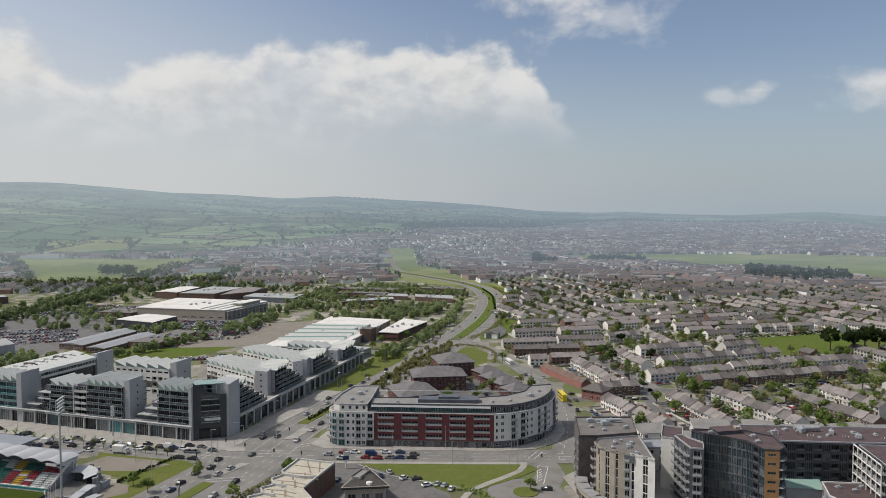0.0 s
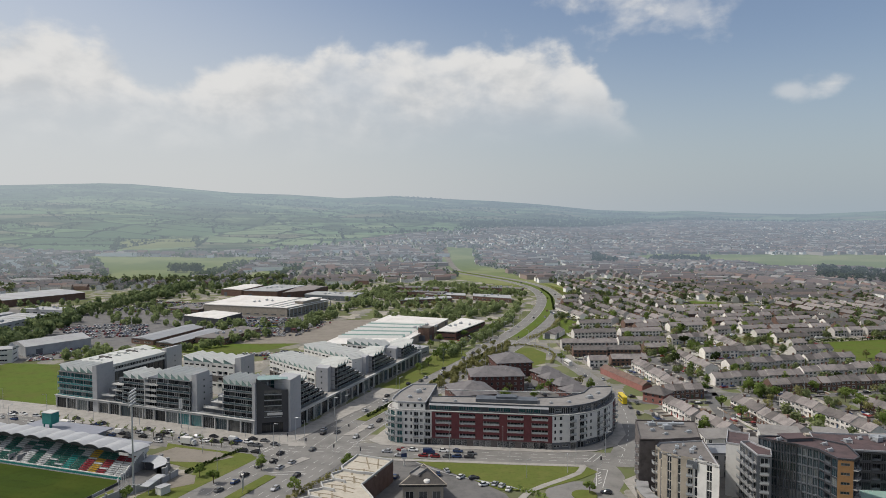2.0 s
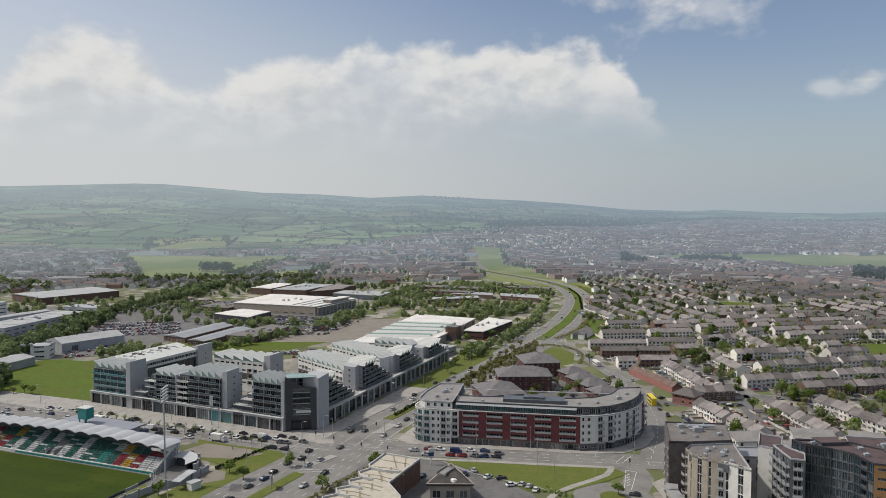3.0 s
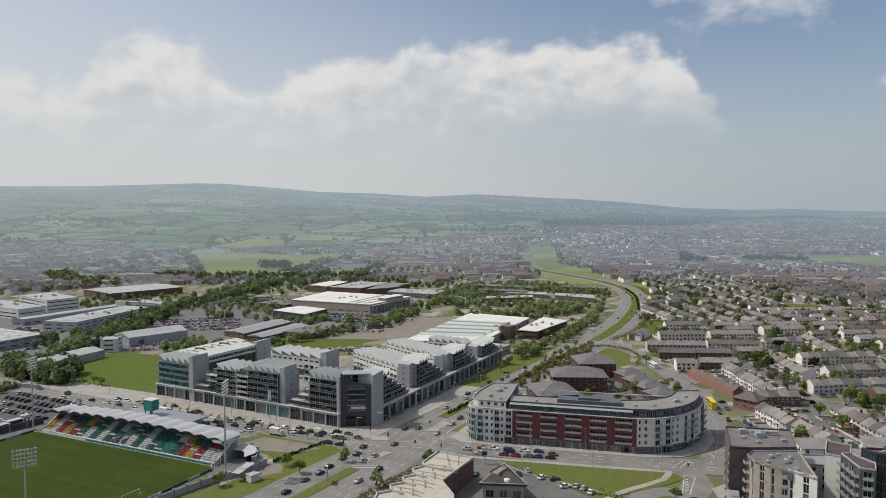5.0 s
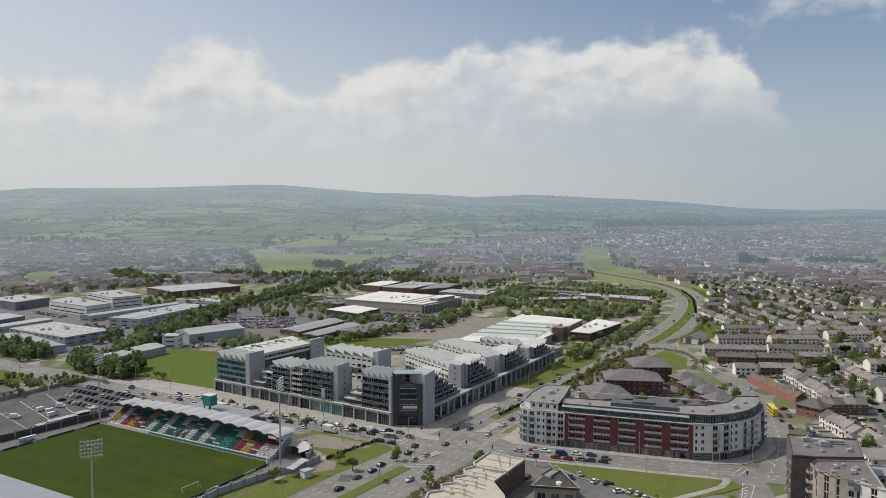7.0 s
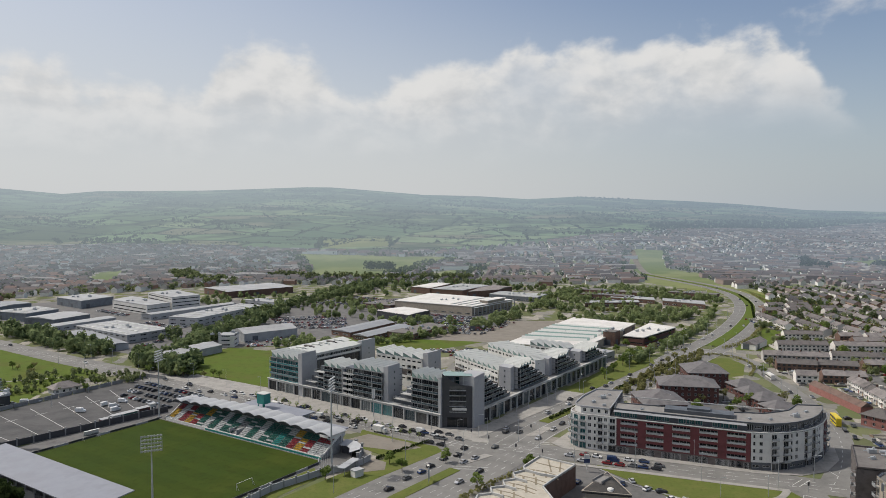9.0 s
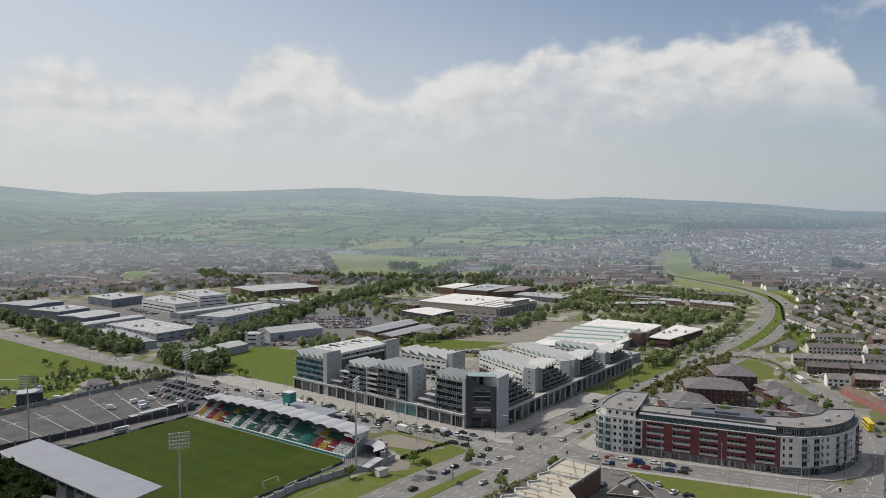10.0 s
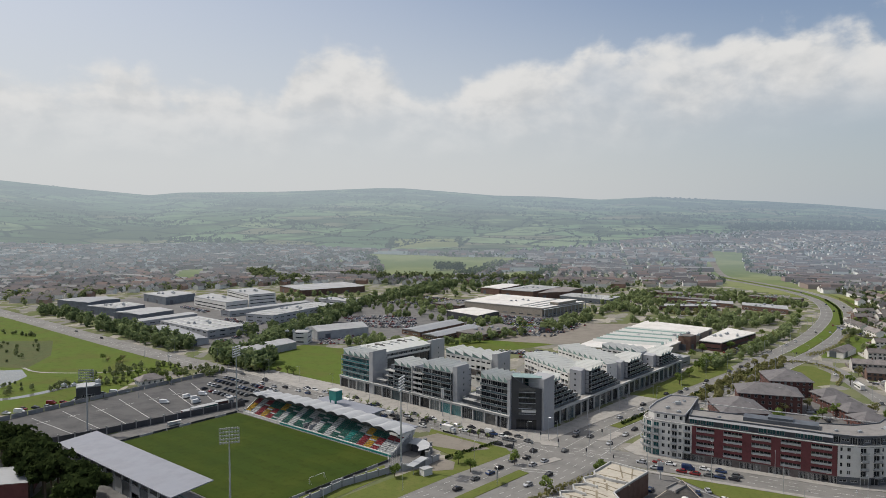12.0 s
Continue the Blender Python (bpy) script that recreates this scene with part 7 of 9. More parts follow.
FAR_WALL = mixed("town_walls", [(0.72, 0.7, 0.66), (0.5, 0.47, 0.43), (0.8, 0.79, 0.77), (0.28, 0.18, 0.14), (0.66, 0.64, 0.61), (0.36, 0.26, 0.21), (0.78, 0.77, 0.75)])
FAR_ROOF = mixed("town_roofs", [(0.12, 0.108, 0.105), (0.095, 0.09, 0.093), (0.15, 0.122, 0.112), (0.11, 0.105, 0.11), (0.16, 0.14, 0.13), (0.085, 0.082, 0.087)])
SHADOW_GLASS = material("far_window", (0.05, 0.055, 0.06), 0.2, 0.1)


MID_ROWS = []


def town():
    rng = random.Random(7)
    # rows beside the curving side road, then the rest of the town
    rows = [(76, 574, 13, 36), (66, 527, 7, 42), (63, 498, 3, 24), (87, 502, 3, 24), (64, 464, 6, 12), (85, 470, 6, 24), (83, 625, 13, 30), (115, 583, 13, 36), (107, 539, 6, 36), (112, 513, 13, 18)]
    rows += plots(rng, 4450)
    near_wall, near_roof, back_wall, back_roof = Geo(), Geo(), Geo(), Geo()
    shared = {}
    count = 0
    for X, Y, turn, L in rows:
        r = math.hypot(X, Y)
        placed = (X, Y) in [k[:2] for k in rows[:10]]
        if not placed and (near_row(X, Y) or any(math.hypot(X - k[0], Y - k[1]) < 27 for k in rows[:10])):
            continue
        z = float(height(X, Y))
        m = pose(X, Y, z, 0, 0, turn)
        front = m.to_3x3() @ Vector((0, -1, 0))
        if front.x * X + front.y * Y > 0:
            m = pose(X, Y, z, 0, 0, turn + 180)
        if r < 880 and X > 20 and count < 235:
            count += 1
            key = (L, rng.choice("ppmb"))
            if key not in shared:
                w = Geo()
                w.prism([(-L / 2, -4), (L / 2, -4), (L / 2, 4), (-L / 2, 4)], -0.3, 5)
                for s in (-1, 1):
                    t = [(s * L / 2, -4 * s, 5), (s * L / 2, 4 * s, 5), (s * L / 2, 0, 7.4)]
                    w.face(t)
                for i in range(int(L / 6)):
                    for x, zz, ww, hh in ((0.6, 3.3, 1.6, 1.1), (3.6, 3.3, 1.6, 1.1), (0.6, 0.9, 2.0, 1.3), (4.1, 0.2, 0.9, 2.0)):
                        w.box(-L / 2 + i * 6 + x, -L / 2 + i * 6 + x + ww, -4.06, -3.9, zz, zz + hh, 1)
                c = Geo().gable(-L / 2, L / 2, -4, 4, 5, 7.4, 0.4, 0.16)
                for i in range(0, int(L / 6) + 1, 2):
                    c.box(-L / 2 + i * 6 + 0.1, -L / 2 + i * 6 + 0.7, -0.5, 0.5, 7, 8.5, 1)
                shared[key] = (w.mesh("terrace", {"p": PEBBLE, "m": PEBBLE, "b": BRICK}[key[1]], SHADOW_GLASS), c.mesh("roof", TILE, BRICK))
            w, ro = shared[key]
            h = tagged(part("terrace", w, None, at=m), "terrace of small two-storey houses with a tiled roof", "terrace", "estate terraces")
            part("roof", ro, None, h)
            MID_ROWS.append((m, L))
            continue
        far_wall, far_roof = (near_wall, near_roof) if r < BACK + 60 else (back_wall, back_roof)
        e, rise = 5.0 + rng.uniform(-0.3, 0.6), 2.4
        if rng.random() < 0.03 and r > 1100:
            e, rise, L2, D = 7.0, 0.3, rng.uniform(30, 80), rng.uniform(8, 16)
        else:
            L2, D = L, rng.uniform(3.6, 4.4)
        M = np.array(m)
        tr = lambda p: tuple(M[:3, :3] @ np.array(p) + M[:3, 3])
        c4 = [(-L2 / 2, -D), (L2 / 2, -D), (L2 / 2, D), (-L2 / 2, D)]
        n = len(far_wall.v)
        far_wall.v += [tr((x, y, -3)) for x, y in c4] + [tr((x, y, e)) for x, y in c4] + [tr((-L2 / 2, 0, e + rise)), tr((L2 / 2, 0, e + rise))]
        far_wall.f += [tuple(n + i for i in q) for q in ((0, 1, 5, 4), (1, 2, 6, 9, 5), (2, 3, 7, 6), (3, 0, 4, 8, 7))]
        n = len(far_roof.v)
        o = 0.4
        far_roof.v += [tr((-L2 / 2 - o, -D - o, e - 0.2)), tr((L2 / 2 + o, -D - o, e - 0.2)), tr((L2 / 2 + o, D + o, e - 0.2)), tr((-L2 / 2 - o, D + o, e - 0.2)), tr((-L2 / 2 - o, 0, e + rise + 0.15)), tr((L2 / 2 + o, 0, e + rise + 0.15))]
        far_roof.f += [tuple(n + i for i in q) for q in ((0, 1, 5, 4), (2, 3, 4, 5))]
    tagged(part("town_houses", near_wall.mesh("town_houses", FAR_WALL), None), "hundreds of pale and brick suburban houses", "houses", kind="stuff")
    tagged(part("town_roofs", near_roof.mesh("town_roofs", FAR_ROOF), None), "grey-brown roofs of the suburban houses", "roofs", kind="stuff")
    # far walls and roofs glow with painted haze too
    walls = hazed("far_town_walls", lambda w, p: w.ramp(w.add("ShaderNodeNewGeometry").outputs["Random Per Island"], [(i / 6, c) for i, c in enumerate(((0.42, 0.4, 0.37), (0.26, 0.2, 0.17), (0.72, 0.71, 0.68), (0.2, 0.15, 0.13), (0.33, 0.29, 0.26), (0.5, 0.48, 0.45)))], "CONSTANT"))
    roofs = hazed("far_town_roofs", lambda w, p: w.ramp(w.add("ShaderNodeNewGeometry").outputs["Random Per Island"], [(i / 6, c) for i, c in enumerate(((0.14, 0.115, 0.11), (0.11, 0.1, 0.1), (0.17, 0.12, 0.105), (0.24, 0.23, 0.225), (0.13, 0.11, 0.11), (0.1, 0.09, 0.095)))], "CONSTANT"))
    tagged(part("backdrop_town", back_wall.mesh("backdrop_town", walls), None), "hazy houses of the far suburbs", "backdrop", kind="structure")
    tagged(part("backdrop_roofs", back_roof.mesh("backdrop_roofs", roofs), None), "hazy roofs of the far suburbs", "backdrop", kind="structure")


town()


def gardens():
    """Back-garden walls, sheds and lean-tos behind every terrace, and cars left along the kerbs."""
    rng = random.Random(17)
    g, cars = Geo(), Geo()
    rows = MID_ROWS + [(along((a, b), (c, d)) @ Matrix.Translation((gap((a, b), (c, d)) / 2, 0, 0)), gap((a, b), (c, d))) for a, b, c, d in TERRACES]

    def put(target, m, x0, x1, y0, y1, z0, z1):
        n = len(target.v)
        k = [(x0, y0, z0), (x1, y0, z0), (x1, y1, z0), (x0, y1, z0), (x0, y0, z1), (x1, y0, z1), (x1, y1, z1), (x0, y1, z1)]
        target.v += [tuple(m @ Vector(p)) for p in k]
        target.f += [tuple(n + i for i in q) for q in ((4, 5, 6, 7), (0, 1, 5, 4), (1, 2, 6, 5), (2, 3, 7, 6), (3, 0, 4, 7))]
        target.m += [0] * 5

    for m, L in rows:
        n = max(1, round(L / 6))
        for s in (1, -1):
            deep = 11.5 if s > 0 else 7.0
            high = 1.7 if s > 0 else 0.9
            for i in range(n + 1):
                if rng.random() < 0.85:
                    x = -L / 2 + i * L / n
                    a, b = sorted((s * 4.2, s * (4.2 + deep)))
                    put(g, m, x - 0.12, x + 0.12, a, b, 0, high * rng.uniform(0.8, 1.1))
            for i in range(n):
                x = -L / 2 + i * L / n
                if rng.random() < 0.8:
                    a, b = sorted((s * (4.0 + deep), s * (4.25 + deep)))
                    put(g, m, x, x + L / n * rng.choice((1, 0.6)), a, b, 0, high)
                if s > 0 and rng.random() < 0.5:
                    put(g, m, x + 0.3, x + rng.uniform(2.5, 4.5), 4.1, 4.1 + rng.uniform(2, 4), 0, rng.uniform(2.4, 3.0))
                if s > 0 and rng.random() < 0.5:
                    x1 = x + rng.uniform(0.5, 2.5)
                    put(g, m, x1, x1 + rng.uniform(2, 3), 12, 12 + rng.uniform(2, 3), 0, 2.2)
                if s < 0 and rng.random() < 0.55:
                    x1 = x + rng.uniform(0.4, 1.5)
                    y1 = -rng.choice((6.6, 13.2))
                    put(cars, m, x1, x1 + 4.2, y1 - 1.7, y1, 0.25, 0.95)
                    put(cars, m, x1 + 0.9, x1 + 3.2, y1 - 1.6, y1 - 0.1, 0.95, 1.45)
    tagged(part("garden_walls", g.mesh("garden_walls", mixed("garden_mix", [(0.45, 0.43, 0.4), (0.3, 0.28, 0.26), (0.22, 0.16, 0.12), (0.55, 0.53, 0.5), (0.17, 0.15, 0.14), (0.36, 0.33, 0.3)])), None), "garden walls, sheds and lean-tos between the terraces", "garden walls", kind="stuff")
    tagged(part("kerbside_cars", cars.mesh("kerbside_cars", mixed("far_car_paint", [(0.4, 0.41, 0.43), (0.03, 0.03, 0.035), (0.6, 0.6, 0.6), (0.12, 0.12, 0.13), (0.25, 0.03, 0.03), (0.04, 0.07, 0.18), (0.05, 0.05, 0.05)], 0.3, 0.5)), None), "small parked cars along the estate kerbs", "cars", kind="stuff")


gardens()

# streets of the near estate
for name, pts, w in (("street", [(98, 560), (104, 500), (112, 450), (117, 400), (112, 360), (112, 320), (108, 285)], 8), ("street", [(66, 380), (90, 374), (116, 395), (150, 393), (180, 398), (264, 420), (330, 430)], 7),
                     ("street", [(176, 396), (180, 350), (190, 300)], 7), ("street", [(140, 330), (144, 380), (147, 392)], 6), ("street", [(120, 442), (182, 457), (240, 468), (300, 474)], 6.5), ("street", [(108, 480), (150, 488), (196, 498), (250, 516)], 6.5),
                     ("street", [(70, 640), (130, 618), (200, 600), (260, 640)], 6.5), ("street", [(90, 700), (98, 560)], 7), ("street", [(238, 420), (232, 380), (236, 320)], 6.5)):
    ribbon(name, pts, w, 0.07, ASPHALT_OLD, "worn asphalt residential street between terraces", "street")


# ---- planting ----
def leaf_cloud(rng, lobes, n, size):
    """Small leaf clumps over a set of lobes (centre, radii)."""
    g = Geo()
    for i in range(n):
        c, r = lobes[rng.integers(len(lobes))]
        d = rng.normal(size=3)
        d /= np.linalg.norm(d)
        p = np.array(c) + d * np.array(r) * rng.uniform(0.55, 1.05)
        a = rng.normal(size=3)
        a = a / np.linalg.norm(a)
        b = np.cross(a, d + rng.normal(size=3) * 0.6)
        b /= np.linalg.norm(b) + 1e-6
        s = size * rng.uniform(0.6, 1.4)
        g.face([p - a * s, p - b * s * 0.7, p + a * s, p + b * s * 0.8])
    return g


def tree_kit(seed, h, spread, leaf, n=420):
    rng = np.random.default_rng(seed)
    t = Geo().tube((0, 0, 0), (0, 0, h * 0.5), h * 0.03, h * 0.018, 7)
    lobes = [((0, 0, h * 0.68), (spread * 0.6, spread * 0.6, h * 0.3))]
    for i in range(6):
        a = i * 1.05 + rng.uniform(0, 0.8)
        e = np.array((math.cos(a) * spread * 0.55, math.sin(a) * spread * 0.55, h * rng.uniform(0.45, 0.82)))
        t.tube((0, 0, h * rng.uniform(0.25, 0.45)), tuple(e), h * 0.013, h * 0.005, 5)
        q = spread * rng.uniform(0.3, 0.5)
        lobes.append((tuple(e), (q, q, q * 0.8)))
    return t.mesh("tree", BARK), leaf_cloud(rng, lobes, n, spread * 0.13).mesh("crown", leaf)


KIT = {"g": [tree_kit(s, 8.5, 3.6, LEAF) for s in (1, 2, 3)], "d": [tree_kit(s, 9.5, 4.2, LEAF_DARK, 480) for s in (4, 5)], "y": [tree_kit(s, 7.0, 3.2, LEAF_DRY, 300) for s in (6, 7)], "s": [tree_kit(8, 5.0, 1.3, LEAF, 160)]}
TREE_LABEL = {"g": "leafy spring tree with a light green crown", "d": "dense dark green tree", "y": "budding yellow-brown tree with a thin crown", "s": "young street tree with a slim crown"}
dice = random.Random(3)


def tree(x, y, kind="g", scale=1.0, group="trees"):
    trunk, crown = dice.choice(KIT[kind])
    s = scale * dice.uniform(0.85, 1.15)
    ob = part("tree", trunk, None, at=pose(x, y, float(height(x, y)), 0, 0, dice.uniform(0, 360)) @ Matrix.Diagonal((s, s, s * dice.uniform(0.9, 1.1), 1)))
    tagged(ob, TREE_LABEL[kind], "tree", group)
    part("crown", crown, None, ob)


for x, y in ((139, 399), (112, 394), (113, 363), (117, 345), (93, 322), (149, 386), (176, 403), (184, 384), (183, 366), (192, 345), (198, 340), (208, 345), (152, 627), (212, 620), (242, 396), (250, 396), (253, 424)):
    tree(x, y, "g", 1.0, "estate trees")
for x, y in ((198, 421), (255, 504), (239, 533), (154, 605), (162, 526), (139, 538), (203, 538), (192, 550), (143, 474), (117, 474), (184, 360)):
    tree(x, y, dice.choice("gyd"), 0.9, "estate trees")
for x, y in ((297, 498), (323, 510), (288, 512), (334, 500), (310, 506)):
    tree(x, y, "d", 1.9, "park trees")
for x, y in ((-10, 396), (5, 392), (28, 396), (33, 417), (29, 432), (41, 474), (46, 410), (51, 396), (48, 504), (22, 388), (18, 372), (2, 372), (16, 405)):
    tree(x, y, dice.choice("ggy"), 0.85, "office trees")
for x, y in ((-51, 432), (-48, 456), (-44, 474), (-38, 494), (-36, 515), (-28, 533), (-22, 550), (-16, 568), (-9, 590), (-2, 627), (3, 654), (9, 691), (-53, 519), (-48, 542), (14, 720), (20, 750), (22, 790), (-42, 500), (-30, 560), (-20, 600), (-10, 640)):
    tree(x, y, dice.choice("gggy"), 0.9, "carriageway trees")
for x, y in ((-33, 421), (-28, 436), (-25, 453), (-19, 474), (-16, 490), (-12, 504), (-6, 526), (-30, 428), (-22, 462), (-36, 410)):
    tree(x, y, "y", 0.75, "carriageway bushes")
for x, y in ((-115, 253), (-107, 247), (-131, 229), (-94, 262), (-60, 264), (-74, 240), (32, 248.5)):
    tree(x, y, "g", 0.7, "stadium trees")
for x, y in ((-424, 331), (-418, 330), (-410, 336), (-402, 326), (-396, 322), (-354, 297), (-360, 306), (-328, 301), (-334, 315), (-356, 313), (-370, 286), (-338, 292), (-352, 286), (-362, 276), (-344, 310)):
    tree(x, y, dice.choice("ggy"), 0.6, "parkland trees")
for i in range(42):
    t = i / 41
    tree(-296 + 92 * t + dice.uniform(-5, 5), 187 - 24 * t - dice.uniform(2, 15), "d", 1.5, "stadium copse")
for i in range(22):
    t = i / 21
    tree(-225 + 110 * t, 331.5 - 34.5 * t - 12, "s", 0.9, "forecourt trees")
for i in range(10):
    tree(-330 + 6 * i, 352 + 3 * math.sin(i), dice.choice("gy"), 0.7, "roadside trees")


def wood(name, polys, count, leaf, label, h=(6, 12), clumps=46, size=0.85, seed=1):
    """A belt of trees too many to count: trunks hidden under crowns of leaf clumps."""
    rng = np.random.default_rng(seed)
    P = []
    for poly, share in polys:
        xs, ys = [p[0] for p in poly], [p[1] for p in poly]
        k = 0
        while k < count * share:
            x, y = rng.uniform(min(xs), max(xs)), rng.uniform(min(ys), max(ys))
            if inside(x, y, poly):
                P.append((x, y))
                k += 1
    P = np.array(P)
    H = rng.uniform(*h, len(P))
    Z = height(P[:, 0], P[:, 1])
    n = len(P) * clumps
    base = np.repeat(np.column_stack([P, Z + H * 0.55]), clumps, 0)
    rad = np.repeat(np.column_stack([H * 0.36, H * 0.36, H * 0.46]), clumps, 0)
    d = rng.normal(size=(n, 3))
    d /= np.linalg.norm(d, axis=1)[:, None]
    c = base + d * rad * rng.uniform(0.5, 1.05, (n, 1))
    a = rng.normal(size=(n, 3))
    a /= np.linalg.norm(a, axis=1)[:, None]
    b = np.cross(a, d + 0.4 * rng.normal(size=(n, 3)))
    b /= np.linalg.norm(b, axis=1)[:, None] + 1e-6
    s = np.repeat(H, clumps)[:, None] * 0.095 * size * rng.uniform(0.6, 1.4, (n, 1)) + 0.2
    V = np.stack([c - a * s, c - b * s, c + a * s, c + b * s], 1).reshape(-1, 3)
    me = bpy.data.meshes.new(name)
    me.from_pydata(V.tolist(), [], np.arange(4 * n).reshape(-1, 4).tolist())
    me.materials.append(leaf)
    tagged(new(name, me), label, "trees", kind="stuff")


def band(points, width):
    P, N = sides([np.array(p, float) for p in points])
    return [tuple(p) for p in P + N * width / 2] + [tuple(p) for p in (P - N * width / 2)[::-1]]


wood("road_woods", [(band([(-690, 474), (-598, 448), (-494, 414), (-400, 384)], 22), 0.22), (band([(-300, 350), (-350, 372), (-368, 385)], 16), 0.1), (band([(-390, 440), (-380, 470), (-385, 520), (-400, 560), (-412, 620), (-430, 708), (-425, 800), (-438, 942)], 34), 0.45),
                    (band([(-345, 392), (-362, 440), (-370, 470)], 14), 0.08), ([(-352, 364), (-334, 374), (-312, 386), (-300, 372), (-324, 358)], 0.07)], 620, LEAF_MID, "belts of mixed trees between road and sheds", (5, 12), 110, seed=2)
wood("carriageway_woods", [([(-183, 853), (-156, 940), (-90, 985), (-16, 950), (32, 862), (24, 840), (14, 846), (-40, 864), (-100, 872), (-130, 800)], 0.6), (band([(-180, 575), (-176, 621), (-168, 690), (-152, 780)], 20), 0.18), (band([(-55, 650), (-20, 700), (0, 760)], 22), 0.1), ([(-300, 590), (-240, 560), (-200, 600), (-230, 620)], 0.05),
                          (band([(-100, 640), (-60, 670), (-40, 720)], 16), 0.05)], 560, LEAF_MID, "leafy woods beside the curving carriageway", (4, 9.5), 110, seed=3)
wood("works_trees", [([(-300, 450), (-240, 446), (-250, 470), (-300, 480)], 0.1), ([(-330, 590), (-300, 600), (-310, 690), (-400, 760), (-400, 640)], 0.16), (band([(-240, 470), (-205, 540), (-190, 560)], 10), 0.06), (band([(-120, 660), (-60, 690), (-10, 780)], 40), 0.16), (band([(-44, 470), (-20, 540), (0, 620), (14, 700), (20, 760)], 9), 0.16), ([(-190, 800), (-120, 700), (-60, 740), (-60, 830), (-180, 850)], 0.2), ([(-520, 640), (-480, 640), (-470, 760), (-600, 720)], 0.1)], 420, LEAF_MID, "scattered trees round the works and verges", (4, 9), 110, seed=9)
wood("stream_shrubs", [(band([(-420, 262), (-392, 246), (-370, 280), (-350, 300)], 14), 0.22), (band([(-400, 318), (-370, 326), (-340, 332), (-316, 334)], 22), 0.3), (band([(-392, 296), (-362, 312), (-340, 322)], 12), 0.14), ([(-620, 330), (-540, 360), (-478, 325), (-470, 296), (-600, 290)], 0.24), (band([(-640, 372), (-560, 372)], 8), 0.1)], 230, LEAF_TOWN, "low shrubs and willows along the stream", (1.5, 4.6), 60, seed=14)
wood("valley_trees", [(p, 0.5) for p in (band([(-660, 985), (-500, 995), (-330, 1050)], 46), band([(-860, 1000), (-760, 900), (-640, 860)], 40))], 380, LEAF_TOWN, "dark tree belts across the valley", (7, 13), 30, 1.2, seed=4)


wood("works_copse", [([(-470, 800), (-360, 790), (-350, 900), (-250, 920), (-190, 870), (-180, 960), (-330, 990), (-460, 960)], 1.0)], 170, LEAF_MID, "loose trees on the green behind the works", (4, 10), 90, seed=24)
wood("verge_shrubs", [([(-42, 398), (-32, 392), (-6, 470), (12, 528), (4, 538), (-22, 470)], 0.6), ([(-120, 760), (-60, 784), (0, 786), (14, 770), (-20, 748), (-100, 738)], 0.4)], 230, LEAF_DRY, "yellow-green budding shrubs along the verges", (1.8, 4.6), 60, seed=25)


def scattered(name, count, leaf, r0, r1, a0, a1, urban, label, seed, h=(4, 9), clumps=14, card=0.22):
    rng = np.random.default_rng(seed)
    r = np.sqrt(rng.uniform(r0 * r0, r1 * r1, count * 3))
    az = np.radians(rng.uniform(a0, a1, count * 3))
    x, y = r * np.sin(az), r * np.cos(az)
    ok = built_up(x, y) == urban
    x, y = x[ok][:count], y[ok][:count]
    keep = [i for i in range(len(x)) if not any(inside(x[i], y[i], p) for p in OPEN)]
    x, y = x[keep], y[keep]
    H = rng.uniform(*h, len(x))
    n = len(x) * clumps
    base = np.repeat(np.column_stack([x, y, height(x, y) + H * 0.5]), clumps, 0)
    rad = np.repeat(np.column_stack([H * 0.4, H * 0.4, H * 0.45]), clumps, 0)
    d = rng.normal(size=(n, 3))
    d /= np.linalg.norm(d, axis=1)[:, None]
    c = base + d * rad * rng.uniform(0.4, 1.0, (n, 1))
    a = rng.normal(size=(n, 3))
    a /= np.linalg.norm(a, axis=1)[:, None]
    b = np.cross(a, d)
    s = np.repeat(H, clumps)[:, None] * card * rng.uniform(0.7, 1.3, (n, 1))
    V = np.stack([c - a * s, c - b * s, c + a * s, c + b * s], 1).reshape(-1, 3)
    me = bpy.data.meshes.new(name)
    me.from_pydata(V.tolist(), [], np.arange(4 * n).reshape(-1, 4).tolist())
    me.materials.append(leaf)
    tagged(new(name, me), label, "trees", kind="stuff")


scattered("garden_trees", 640, LEAF_TOWN, 330, 720, 4, 38, True, "garden and street trees among the terraces", 11, (2.5, 8.0), 150, 0.1)
scattered("budding_trees", 420, LEAF_DRY, 330, 900, 4, 38, True, "thin budding trees among the terraces", 18, (3, 8), 90, 0.09)
scattered("green_trees", 330, LEAF, 330, 900, 4, 38, True, "fresh green trees among the terraces", 19, (4, 9.5), 150, 0.1)
scattered("estate_trees", 2100, LEAF_TOWN, 720, 1060, 4, 38, True, "small trees between the farther terraces", 15, (3.0, 9.5), 44, 0.14)
scattered("suburb_trees", 2000, LEAF_TOWN, 700, 1060, -60, 4, True, "small trees across the suburbs", 12, (4, 11), 40, 0.15)
# trees of the far suburbs, with haze emission mixed into the leaves
scattered("backdrop_trees", 13000, hazed("far_tree", lambda w, p: w.mix(w.noise(p, 0.02, 3), (0.035, 0.052, 0.025), (0.115, 0.14, 0.06))), 1020, 4300, -60, 38, True, "hazy trees across the far suburbs", 13)

